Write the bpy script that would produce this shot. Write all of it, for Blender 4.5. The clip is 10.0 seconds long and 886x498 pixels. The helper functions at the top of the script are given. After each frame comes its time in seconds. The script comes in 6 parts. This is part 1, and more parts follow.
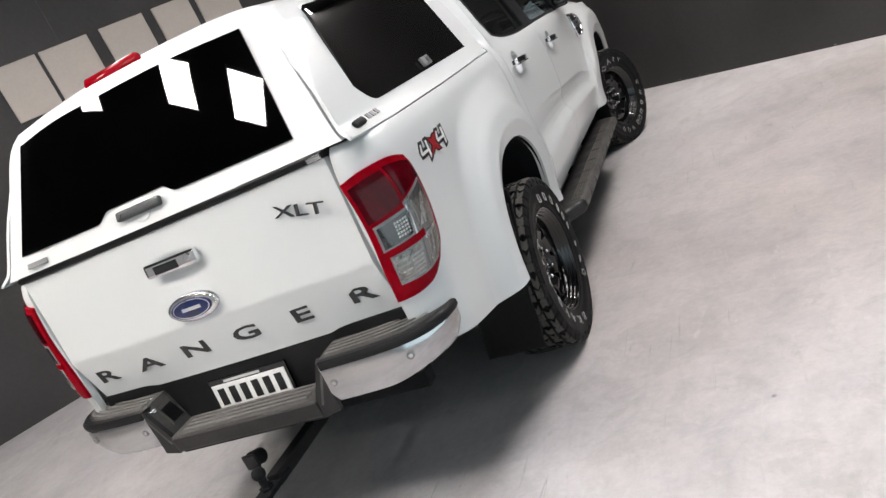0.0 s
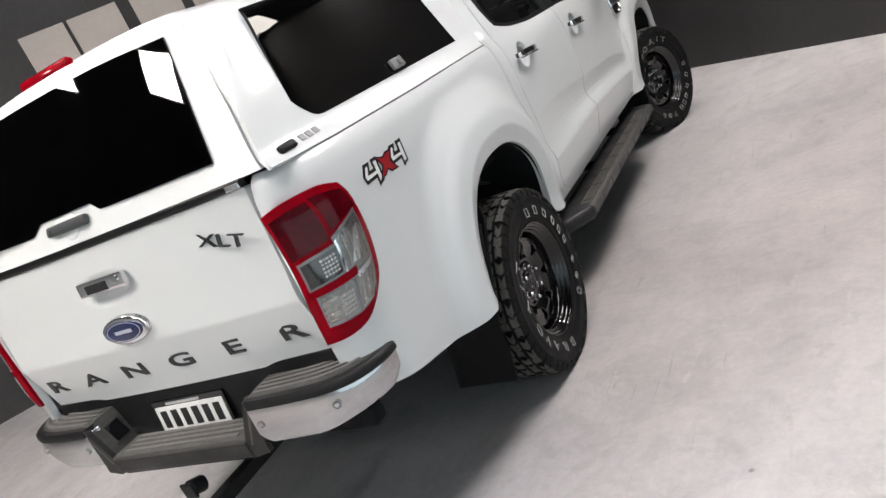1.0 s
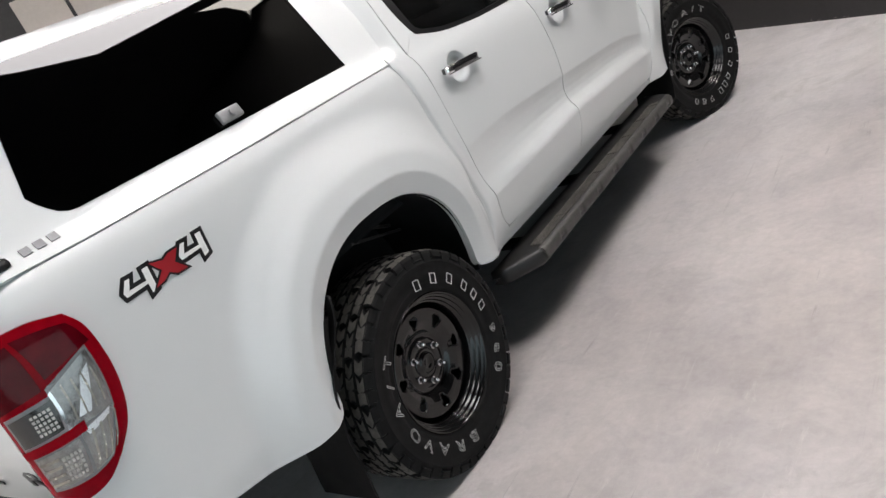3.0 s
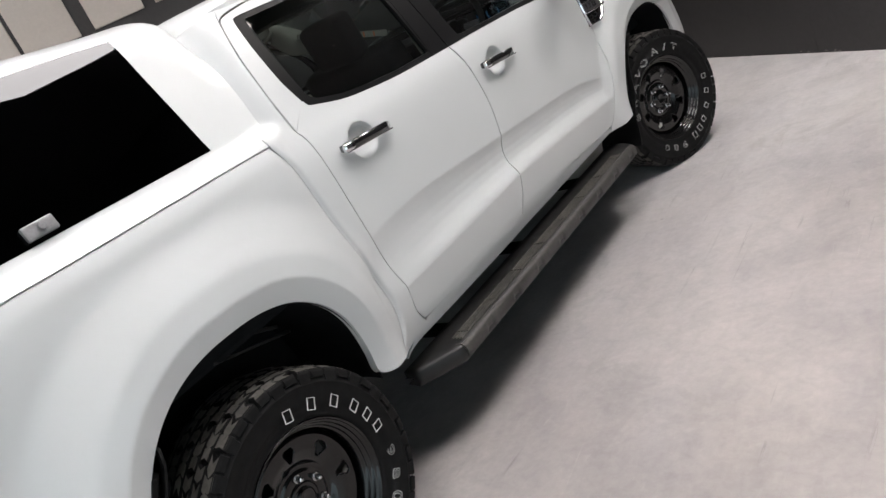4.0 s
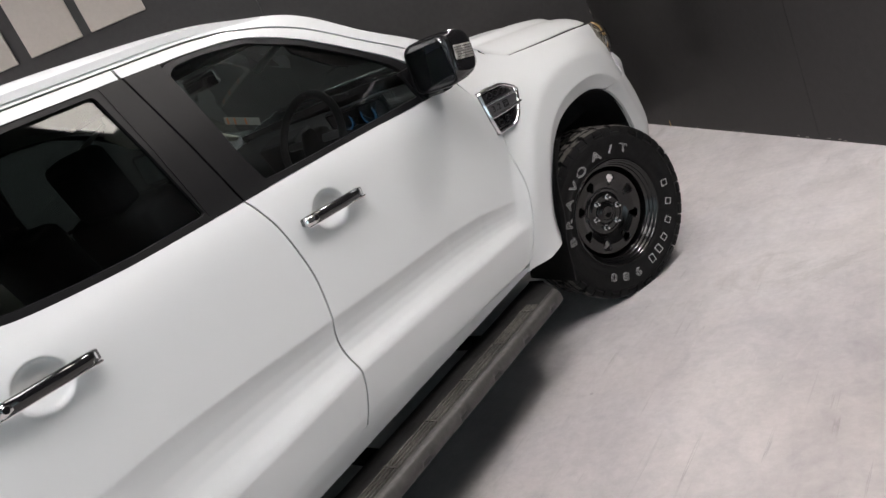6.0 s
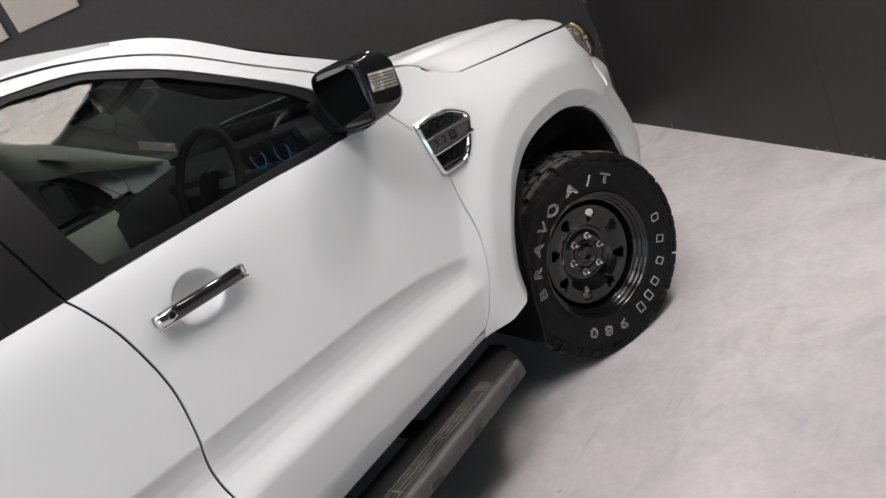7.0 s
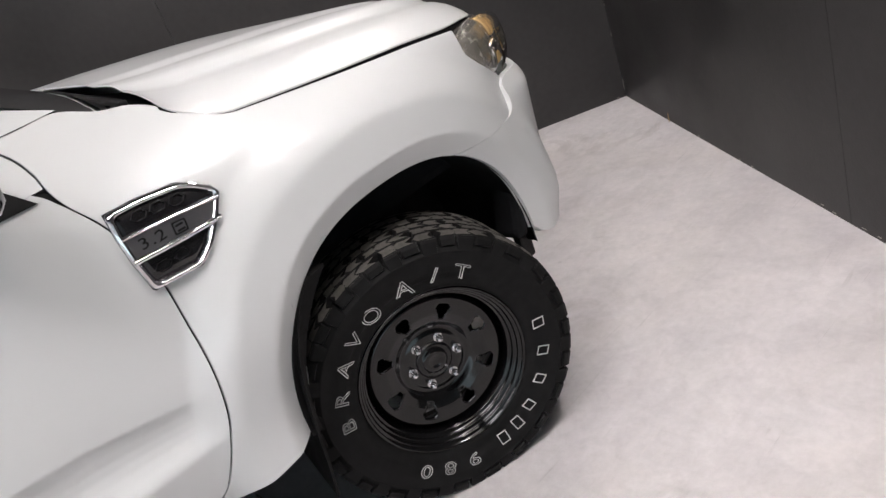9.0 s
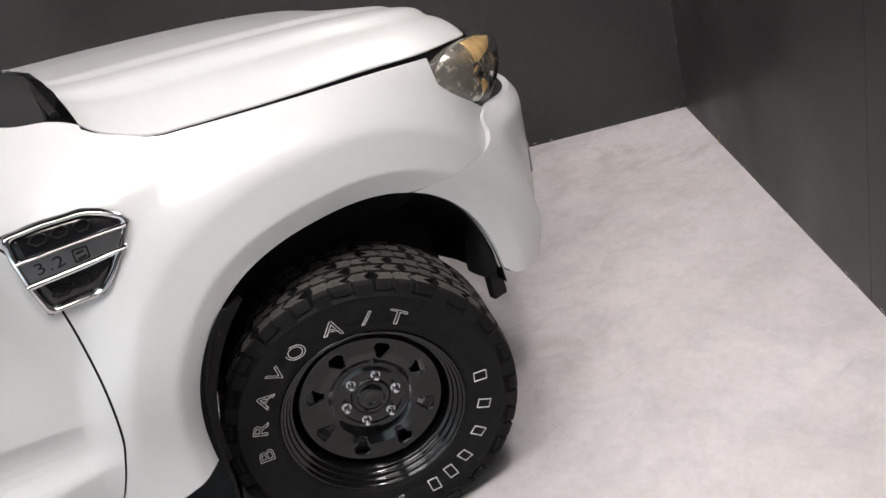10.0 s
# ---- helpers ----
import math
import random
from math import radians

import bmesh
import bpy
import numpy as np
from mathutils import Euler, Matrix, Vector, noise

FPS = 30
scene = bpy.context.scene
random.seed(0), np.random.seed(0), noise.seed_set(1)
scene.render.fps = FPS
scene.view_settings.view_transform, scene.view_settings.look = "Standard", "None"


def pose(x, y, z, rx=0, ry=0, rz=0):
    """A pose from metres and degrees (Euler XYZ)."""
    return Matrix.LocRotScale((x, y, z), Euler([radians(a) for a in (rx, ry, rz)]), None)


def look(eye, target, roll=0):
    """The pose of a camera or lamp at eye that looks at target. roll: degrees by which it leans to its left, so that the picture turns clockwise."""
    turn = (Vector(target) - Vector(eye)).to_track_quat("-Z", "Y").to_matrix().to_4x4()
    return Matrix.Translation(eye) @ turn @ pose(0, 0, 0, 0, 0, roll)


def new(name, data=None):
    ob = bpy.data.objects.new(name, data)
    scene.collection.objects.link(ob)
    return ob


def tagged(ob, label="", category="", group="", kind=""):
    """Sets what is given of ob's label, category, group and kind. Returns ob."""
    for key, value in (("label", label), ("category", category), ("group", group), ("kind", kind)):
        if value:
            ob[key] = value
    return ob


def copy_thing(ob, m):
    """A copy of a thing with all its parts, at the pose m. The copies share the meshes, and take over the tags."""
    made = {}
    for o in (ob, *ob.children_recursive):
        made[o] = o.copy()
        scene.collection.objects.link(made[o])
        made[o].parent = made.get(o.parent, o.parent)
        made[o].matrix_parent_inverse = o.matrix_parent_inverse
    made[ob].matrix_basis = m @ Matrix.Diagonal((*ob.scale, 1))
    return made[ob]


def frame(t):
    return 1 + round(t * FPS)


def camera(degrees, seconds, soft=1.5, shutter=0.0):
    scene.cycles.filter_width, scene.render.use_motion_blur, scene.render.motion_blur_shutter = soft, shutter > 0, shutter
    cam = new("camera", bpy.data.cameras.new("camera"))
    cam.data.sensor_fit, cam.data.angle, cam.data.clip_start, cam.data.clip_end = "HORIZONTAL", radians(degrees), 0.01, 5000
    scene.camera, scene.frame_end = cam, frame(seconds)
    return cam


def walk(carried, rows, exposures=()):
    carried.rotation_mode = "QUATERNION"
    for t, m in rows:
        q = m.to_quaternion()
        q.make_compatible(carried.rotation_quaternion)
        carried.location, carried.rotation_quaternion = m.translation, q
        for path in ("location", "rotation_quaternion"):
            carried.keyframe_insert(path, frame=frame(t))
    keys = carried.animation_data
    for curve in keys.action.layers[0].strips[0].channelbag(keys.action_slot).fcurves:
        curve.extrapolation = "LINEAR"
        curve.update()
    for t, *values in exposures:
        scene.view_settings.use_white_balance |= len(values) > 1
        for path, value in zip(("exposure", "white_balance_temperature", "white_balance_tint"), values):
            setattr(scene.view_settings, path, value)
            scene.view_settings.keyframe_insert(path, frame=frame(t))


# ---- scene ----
cam = camera(60.1, 10.0, soft=1.5, shutter=0.0)
PATH = [
    (0, (1.904, -3.119, 1.543), (1.073, -1.379, 1.013), -25.7),
    (0.5, (2.092, -2.909, 1.556), (1.169, -1.219, 1.015), -25.4),
    (1, (2.187, -2.668, 1.53), (1.169, -1.038, 0.975), -25.1),
    (1.5, (2.283, -2.388, 1.52), (1.17, -0.831, 0.941), -25.0),
    (2, (2.442, -2.126, 1.514), (1.257, -0.632, 0.91), -25.2),
    (2.2, (2.509, -2.032, 1.513), (1.3, -0.559, 0.906), -25.4),
    (3.5, (2.644, -1.321, 1.532), (1.352, 0.069, 0.901), -25.8),
    (4, (2.687, -0.975, 1.559), (1.394, 0.414, 0.927), -25.4),
    (4.5, (2.703, -0.675, 1.545), (1.4, 0.717, 0.942), -25.4),
    (5, (2.653, -0.335, 1.57), (1.343, 1.055, 0.977), -24.9),
    (5.5, (2.634, 0.028, 1.557), (1.316, 1.413, 0.971), -24.8),
    (5.7, (2.624, 0.163, 1.576), (1.305, 1.545, 0.985), -24.6),
    (7, (2.447, 1.001, 1.548), (1.087, 2.323, 0.913), -25.5),
    (7.5, (2.382, 1.362, 1.538), (1.02, 2.662, 0.865), -25.5),
    (8, (2.344, 1.677, 1.52), (0.964, 2.929, 0.792), -24.7),
    (8.5, (2.286, 1.984, 1.518), (0.884, 3.17, 0.726), -23.1),
    (9, (2.37, 2.254, 1.524), (0.919, 3.342, 0.68), -21.1),
    (9.5, (2.441, 2.473, 1.528), (0.929, 3.453, 0.66), -19.1),
    (10, (2.49, 2.676, 1.565), (0.912, 3.538, 0.69), -17.3),
]
walk(cam, [(t, look(eye, target, roll)) for t, eye, target, roll in PATH], exposures=[(0.0, 0.66, 6460, 12), (2.0, 0.59, 6460, 12), (3.8, 0.54, 6460, 12), (5.5, 0.55, 6460, 13), (7.5, 0.62, 6420, 14), (9.0, 0.74, 6450, 15), (10.0, 0.81, 6480, 15)])

# ---- light ----
world = bpy.data.worlds.new("world")
scene.world = world
world.use_nodes = True
world.node_tree.nodes["Background"].inputs[0].default_value = (0.02, 0.02, 0.022, 1)
world.node_tree.nodes["Background"].inputs[1].default_value = 1.0
PANEL_POWER = 7.0
DOORGLOW = 0.65
CEILING = 3.6


# ---- materials ----
def material(name, colour, rough=0.5, metal=0.0, grain=0.0, grain_scale=60.0, stain=0.0, stain_scale=3.0,
             bump=0.0, bump_scale=200.0, coat=0.0, spec=0.5, emit=None, strength=1.0, spread=0.15):
    m = bpy.data.materials.new(name)
    m.use_nodes = True
    nt = m.node_tree
    b = nt.nodes["Principled BSDF"]
    b.inputs["Base Color"].default_value = (*colour, 1)
    b.inputs["Roughness"].default_value = rough
    b.inputs["Metallic"].default_value = metal
    b.inputs["Coat Weight"].default_value = coat
    b.inputs["Coat Roughness"].default_value = 0.05
    b.inputs["Specular IOR Level"].default_value = spec
    co = nt.nodes.new("ShaderNodeTexCoord").outputs["Object"]
    last = None
    for amount, size in ((grain, grain_scale), (stain, stain_scale)):
        if amount:
            n = nt.nodes.new("ShaderNodeTexNoise")
            n.inputs["Scale"].default_value = size
            n.inputs["Detail"].default_value = 5
            nt.links.new(co, n.inputs["Vector"])
            r = nt.nodes.new("ShaderNodeMapRange")
            r.inputs["From Min"].default_value, r.inputs["From Max"].default_value = 0.3, 0.7
            r.inputs["To Min"].default_value, r.inputs["To Max"].default_value = 1 - amount, 1 + amount
            nt.links.new(n.outputs["Fac"], r.inputs["Value"])
            mix = nt.nodes.new("ShaderNodeMix")
            mix.data_type, mix.blend_type = "RGBA", "MULTIPLY"
            mix.inputs["Factor"].default_value = 1
            mix.inputs["A"].default_value = (*colour, 1)
            if last:
                nt.links.new(last, mix.inputs["A"])
            nt.links.new(r.outputs[0], mix.inputs["B"])
            last = mix.outputs["Result"]
            if amount == stain:
                rr = nt.nodes.new("ShaderNodeMapRange")
                rr.inputs["From Min"].default_value, rr.inputs["From Max"].default_value = 0.3, 0.7
                rr.inputs["To Min"].default_value, rr.inputs["To Max"].default_value = max(0.02, rough - spread), min(1, rough + spread)
                nt.links.new(n.outputs["Fac"], rr.inputs["Value"])
                nt.links.new(rr.outputs[0], b.inputs["Roughness"])
    if last:
        nt.links.new(last, b.inputs["Base Color"])
    if bump:
        n = nt.nodes.new("ShaderNodeTexNoise")
        n.inputs["Scale"].default_value = bump_scale
        n.inputs["Detail"].default_value = 4
        nt.links.new(co, n.inputs["Vector"])
        bp = nt.nodes.new("ShaderNodeBump")
        bp.inputs["Strength"].default_value = bump
        bp.inputs["Distance"].default_value = 0.002
        nt.links.new(n.outputs["Fac"], bp.inputs["Height"])
        nt.links.new(bp.outputs[0], b.inputs["Normal"])
    if emit:
        b.inputs["Emission Color"].default_value = (*emit, 1)
        b.inputs["Emission Strength"].default_value = strength
    return m


def glass_material(name, tint, gloss=0.02):
    """A thin pane: tinted see-through, with a mirror-like sheen by Fresnel."""
    m = bpy.data.materials.new(name)
    m.use_nodes = True
    nt = m.node_tree
    nt.nodes.clear()
    out = nt.nodes.new("ShaderNodeOutputMaterial")
    clear = nt.nodes.new("ShaderNodeBsdfTransparent")
    clear.inputs[0].default_value = (*tint, 1)
    shine = nt.nodes.new("ShaderNodeBsdfGlossy")
    shine.inputs["Roughness"].default_value = gloss
    f = nt.nodes.new("ShaderNodeFresnel")
    f.inputs["IOR"].default_value = 1.5
    mix = nt.nodes.new("ShaderNodeMixShader")
    nt.links.new(f.outputs[0], mix.inputs[0])
    nt.links.new(clear.outputs[0], mix.inputs[1])
    nt.links.new(shine.outputs[0], mix.inputs[2])
    nt.links.new(mix.outputs[0], out.inputs[0])
    return m


def concrete_material():
    """Power-floated concrete: broad cloudy patches, swept trowel arcs, pits and pale scuffs."""
    m = bpy.data.materials.new("polished_concrete")
    m.use_nodes = True
    nt = m.node_tree
    b = nt.nodes["Principled BSDF"]
    geo = nt.nodes.new("ShaderNodeNewGeometry").outputs["Position"]

    def noise_at(scale, detail=6, distort=0.0, rough=0.55, vec=None):
        n = nt.nodes.new("ShaderNodeTexNoise")
        n.inputs["Scale"].default_value = scale
        n.inputs["Detail"].default_value = detail
        n.inputs["Distortion"].default_value = distort
        n.inputs["Roughness"].default_value = rough
        nt.links.new(vec or geo, n.inputs["Vector"])
        return n.outputs["Fac"]

    def ramp(fac, stops):
        r = nt.nodes.new("ShaderNodeValToRGB")
        while len(r.color_ramp.elements) < len(stops):
            r.color_ramp.elements.new(0.5)
        for e, (p, c) in zip(r.color_ramp.elements, stops):
            e.position, e.color = p, (*c, 1) if len(c) == 3 else c
        nt.links.new(fac, r.inputs[0])
        return r.outputs[0]

    def mixed(kind, fac, a, c):
        x = nt.nodes.new("ShaderNodeMix")
        x.data_type, x.blend_type = "RGBA", kind
        if isinstance(fac, float):
            x.inputs["Factor"].default_value = fac
        else:
            nt.links.new(fac, x.inputs["Factor"])
        for key, v in (("A", a), ("B", c)):
            if isinstance(v, tuple):
                x.inputs[key].default_value = (*v, 1)
            else:
                nt.links.new(v, x.inputs[key])
        return x.outputs["Result"]

    base = ramp(noise_at(0.45, 4, 0.4), [(0.3, (0.470, 0.446, 0.434)), (0.5, (0.490, 0.472, 0.475)), (0.7, (0.500, 0.486, 0.504))])
    cloud = ramp(noise_at(1.3, 5, 0.5, 0.5), [(0.28, (0.83, 0.83, 0.84)), (0.5, (0.98, 0.98, 0.98)), (0.72, (1.10, 1.095, 1.09))])
    col = mixed("MULTIPLY", 1.0, base, cloud)
    # paler, cooler concrete towards the corner ahead, brightened further in place of missing lamp light
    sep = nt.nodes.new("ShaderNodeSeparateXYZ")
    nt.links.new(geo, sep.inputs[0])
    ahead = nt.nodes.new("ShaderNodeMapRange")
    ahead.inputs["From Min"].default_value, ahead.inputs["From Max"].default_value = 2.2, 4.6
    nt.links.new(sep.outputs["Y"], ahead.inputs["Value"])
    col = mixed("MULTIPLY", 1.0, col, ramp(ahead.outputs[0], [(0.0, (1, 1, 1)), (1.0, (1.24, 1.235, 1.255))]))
    # a broad, warmer, foot-worn area beside the cab
    wobble = nt.nodes.new("ShaderNodeTexNoise")
    wobble.inputs["Scale"].default_value = 0.9
    wobble.inputs["Detail"].default_value = 5
    nt.links.new(geo, wobble.inputs["Vector"])
    push = nt.nodes.new("ShaderNodeVectorMath")
    push.operation = "MULTIPLY_ADD"
    push.inputs[1].default_value = (2.2, 2.2, 0)
    nt.links.new(wobble.outputs["Color"], push.inputs[0])
    nt.links.new(geo, push.inputs[2])
    far = nt.nodes.new("ShaderNodeVectorMath")
    far.operation = "DISTANCE"
    far.inputs[1].default_value = (3.6, 2.2, 0)
    nt.links.new(push.outputs[0], far.inputs[0])
    size = nt.nodes.new("ShaderNodeMath")
    size.operation = "DIVIDE"
    size.inputs[1].default_value = 3.0
    nt.links.new(far.outputs["Value"], size.inputs[0])
    col = mixed("MULTIPLY", 1.0, col, ramp(size.outputs[0], [(0.30, (0.83, 0.79, 0.765)), (0.62, (0.90, 0.88, 0.87)), (0.85, (1, 1, 1))]))
    fine = ramp(noise_at(30, 6, 0.3, 0.7), [(0.3, (0.91, 0.91, 0.91)), (0.7, (1.06, 1.06, 1.06))])
    col = mixed("MULTIPLY", 1.0, col, fine)
    mottle = ramp(noise_at(6.5, 6, 0.8, 0.6), [(0.3, (0.90, 0.90, 0.91)), (0.5, (1, 1, 1)), (0.7, (1.06, 1.05, 1.045))])
    col = mixed("MULTIPLY", 1.0, col, mottle)
    # long drag marks and grime, wiped to and fro
    for turn, size, dark, pale in ((0.9, 1.1, 0.94, 1.02), (-0.35, 1.9, 0.95, 1.02)):
        sm = nt.nodes.new("ShaderNodeMapping")
        sm.inputs["Rotation"].default_value = (0, 0, turn)
        sm.inputs["Scale"].default_value = (2.6, 0.8, 1)
        nt.links.new(geo, sm.inputs["Vector"])
        drag = ramp(noise_at(size, 7, 1.6, 0.6, sm.outputs[0]), [(0.32, (dark, dark, dark)), (0.5, (1, 1, 1)), (0.68, (pale, pale, pale))])
        col = mixed("MULTIPLY", 1.0, col, drag)
    # dried spills and ground-in dirt with ragged edges
    grime = ramp(noise_at(2.3, 9, 1.0, 0.66), [(0.54, (0, 0, 0)), (0.60, (1, 1, 1))])
    grime = mixed("MULTIPLY", 1.0, grime, ramp(noise_at(0.7, 3), [(0.45, (0, 0, 0)), (0.6, (0.30, 0.30, 0.30))]))
    col = mixed("MIX", grime, col, (0.27, 0.25, 0.235))
    # pale scuffs, stretched along the drive-in direction
    mp = nt.nodes.new("ShaderNodeMapping")
    mp.inputs["Rotation"].default_value = (0, 0, 0.35)
    mp.inputs["Scale"].default_value = (6.0, 0.9, 1)
    nt.links.new(geo, mp.inputs["Vector"])
    scuff = ramp(noise_at(2.2, 8, 2.2, 0.68, mp.outputs[0]), [(0.60, (0, 0, 0)), (0.70, (1, 1, 1))])
    patch = ramp(noise_at(0.9, 3), [(0.47, (0, 0, 0)), (0.60, (1, 1, 1))])
    scuff = mixed("MULTIPLY", 1.0, scuff, patch)
    half = mixed("MULTIPLY", 1.0, scuff, (0.28, 0.28, 0.28))
    col = mixed("MIX", half, col, (0.60, 0.57, 0.54))
    # small dark pits and spots
    v = nt.nodes.new("ShaderNodeTexVoronoi")
    v.inputs["Scale"].default_value = 2.6
    v.inputs["Randomness"].default_value = 1.0
    nt.links.new(geo, v.inputs["Vector"])
    pit = ramp(v.outputs["Distance"], [(0.012, (1, 1, 1)), (0.03, (0, 0, 0))])
    pit = mixed("MULTIPLY", 1.0, pit, ramp(noise_at(3.1, 2), [(0.42, (0, 0, 0)), (0.62, (0.75, 0.75, 0.75))]))
    col = mixed("MIX", pit, col, (0.10, 0.095, 0.09))
    # thin dark scratches where loads were dragged
    for turn, size in ((0.55, 3.4), (-0.8, 2.7), (1.35, 4.1)):
        sm = nt.nodes.new("ShaderNodeMapping")
        sm.inputs["Rotation"].default_value = (0, 0, turn)
        sm.inputs["Scale"].default_value = (9.0, 0.35, 1)
        nt.links.new(geo, sm.inputs["Vector"])
        line = ramp(noise_at(size, 3, 0.8, 0.5, sm.outputs[0]), [(0.655, (0, 0, 0)), (0.70, (1, 1, 1)), (0.715, (0, 0, 0))])
        where = ramp(noise_at(1.4 + 0.3 * size, 2), [(0.55, (0, 0, 0)), (0.68, (0.5, 0.5, 0.5))])
        col = mixed("MIX", mixed("MULTIPLY", 1.0, line, where), col, (0.17, 0.16, 0.155))
    nt.links.new(col, b.inputs["Base Color"])
    rr = nt.nodes.new("ShaderNodeMapRange")
    rr.inputs["To Min"].default_value, rr.inputs["To Max"].default_value = 0.30, 0.62
    nt.links.new(noise_at(1.7, 6, 0.8), rr.inputs["Value"])
    nt.links.new(rr.outputs[0], b.inputs["Roughness"])
    bp = nt.nodes.new("ShaderNodeBump")
    bp.inputs["Strength"].default_value = 0.08
    bp.inputs["Distance"].default_value = 0.004
    nt.links.new(noise_at(45, 6), bp.inputs["Height"])
    nt.links.new(bp.outputs[0], b.inputs["Normal"])
    return m


PAINT = material("white_gloss_paint", (0.625, 0.640, 0.638), rough=0.36, coat=0.5, stain=0.012, stain_scale=0.7, spread=0.0)
GELCOAT = material("white_gelcoat", (0.625, 0.640, 0.638), rough=0.30, coat=0.5, stain=0.012, stain_scale=0.8, spread=0.0)
RUBBER = material("black_rubber", (0.0075, 0.0074, 0.0075), spec=0.14, rough=0.62, grain=0.2, grain_scale=40, stain=0.25, stain_scale=6, bump=0.25, bump_scale=300)
TREAD = material("worn_tread_rubber", (0.062, 0.058, 0.051), rough=0.85, grain=0.25, grain_scale=60, stain=0.35, stain_scale=9, bump=0.4, bump_scale=250)
PLASTIC = material("black_plastic", (0.007, 0.007, 0.0075), spec=0.25, rough=0.55, grain=0.15, grain_scale=80, stain=0.15, stain_scale=5, bump=0.3, bump_scale=500)
GLOSSBLACK = material("gloss_black", (0.008, 0.008, 0.009), rough=0.08, coat=0.6)
RIMBLACK = material("gloss_black_steel", (0.0025, 0.0025, 0.0027), spec=0.35, rough=0.13, coat=0.35, stain=0.2, stain_scale=12, spread=0.05)
TRIM = material("satin_black_trim", (0.006, 0.006, 0.0065), spec=0.2, rough=0.4, grain=0.1, grain_scale=120)
DARK = material("underbody_black", (0.006, 0.0065, 0.0075), spec=0.2, rough=0.8, grain=0.3, grain_scale=20, bump=0.4, bump_scale=80)
CHROME = material("chrome", (0.78, 0.78, 0.79), rough=0.06, metal=1.0, stain=0.04, stain_scale=8, spread=0.03)
DARKCHROME = material("dark_chrome", (0.13, 0.13, 0.135), rough=0.12, metal=1.0)
PLATECHROME = material("grey_chrome", (0.30, 0.30, 0.31), rough=0.28, metal=0.9)
BRIGHT = material("brushed_bumper_chrome", (0.46, 0.46, 0.47), rough=0.12, metal=1.0, stain=0.06, stain_scale=5, spread=0.06)
GRIPGREY = material("slate_grey_plastic", (0.030, 0.034, 0.036), rough=0.4, grain=0.1, grain_scale=120)
SILVERP = material("silver_plastic", (0.20, 0.20, 0.205), rough=0.42, metal=0.3, grain=0.1, grain_scale=150, stain=0.1)
STEPTOP = material("black_step_plastic", (0.0095, 0.0092, 0.009), rough=0.55, grain=0.2, grain_scale=60, stain=0.2, stain_scale=6, bump=0.3, bump_scale=300)
BUMPERTOP = material("grey_bumper_step_plastic", (0.062, 0.060, 0.057), rough=0.5, grain=0.2, grain_scale=60, stain=0.15, stain_scale=6, bump=0.3, bump_scale=300)
BUMPERRIB = material("pale_grey_tread_plastic", (0.15, 0.145, 0.14), rough=0.5, grain=0.15, grain_scale=50, stain=0.2, stain_scale=7, bump=0.2)
STEPRIB = material("dusty_tread_rubber", (0.085, 0.079, 0.070), rough=0.7, grain=0.3, grain_scale=60, stain=0.4, stain_scale=9, bump=0.2)
STEPEDGE = material("grey_step_alloy", (0.062, 0.059, 0.055), rough=0.5, metal=0.2, grain=0.2, grain_scale=50, stain=0.25, stain_scale=7, bump=0.2)
WALLP = material("charcoal_wall_paint", (0.035, 0.0334, 0.0334), spec=0.4, rough=0.48, grain=0.08, grain_scale=30, stain=0.22, stain_scale=1.3, bump=0.25, bump_scale=90)
# paints of the unseen walls, kept pale to bounce light onto the flank
PALEWALL = material("off_white_wall_paint", (0.40, 0.41, 0.42), rough=0.6, grain=0.04, grain_scale=30, stain=0.06, stain_scale=1.2, bump=0.15, bump_scale=90)
BLUEWALL = material("pale_blue_grey_wall_paint", (0.48, 0.57, 0.61), rough=0.6, grain=0.04, grain_scale=30, stain=0.06, stain_scale=1.2, bump=0.15, bump_scale=90)
CEILP = material("dark_ceiling_paint", (0.03, 0.03, 0.03), rough=0.8, stain=0.15, stain_scale=1.0)
CREAM = material("cream_sign_board", (0.56, 0.51, 0.46), rough=0.55, grain=0.03, grain_scale=40, stain=0.05, stain_scale=2.0)
# glow outside the unseen doorway, added to brighten the truck's flank
SIDEGLOW = material("side_fill_glow", (0.6, 0.66, 0.7), rough=1.0, spec=0.0, emit=(0.74, 0.95, 1.0), strength=DOORGLOW)
LAMP = material("lit_panel_diffuser", (0.8, 0.8, 0.8), rough=0.6, emit=(1.0, 0.962, 0.95), strength=PANEL_POWER)
BRIGHTLAMP = material("bright_panel_diffuser", (0.8, 0.8, 0.8), rough=0.6, emit=(1.0, 0.962, 0.95), strength=PANEL_POWER * 1.65)
SMALLLAMP = material("small_panel_diffuser", (0.8, 0.8, 0.8), rough=0.6, emit=(1.0, 0.962, 0.95), strength=22.0)
BOOSTLAMP = material("boosted_panel_diffuser", (0.8, 0.8, 0.8), rough=0.6, emit=(1.0, 0.95, 0.88), strength=68.0)
FRONTFILL = material("front_fill_diffuser", (0.8, 0.8, 0.8), rough=0.6, emit=(1.0, 0.955, 0.92), strength=75.0)
SOFTLAMP = material("large_panel_diffuser", (0.8, 0.8, 0.8), rough=0.6, emit=(1.0, 0.94, 0.84), strength=9.0)
REDLENS = material("red_lens", (0.21, 0.001, 0.006), rough=0.10, spec=0.06, coat=0.03, grain=0.15, grain_scale=30)
DARKRED = material("dark_red_lens", (0.060, 0.0005, 0.003), rough=0.08, spec=0.1, coat=0.18, stain=0.5, stain_scale=14, spread=0.0)
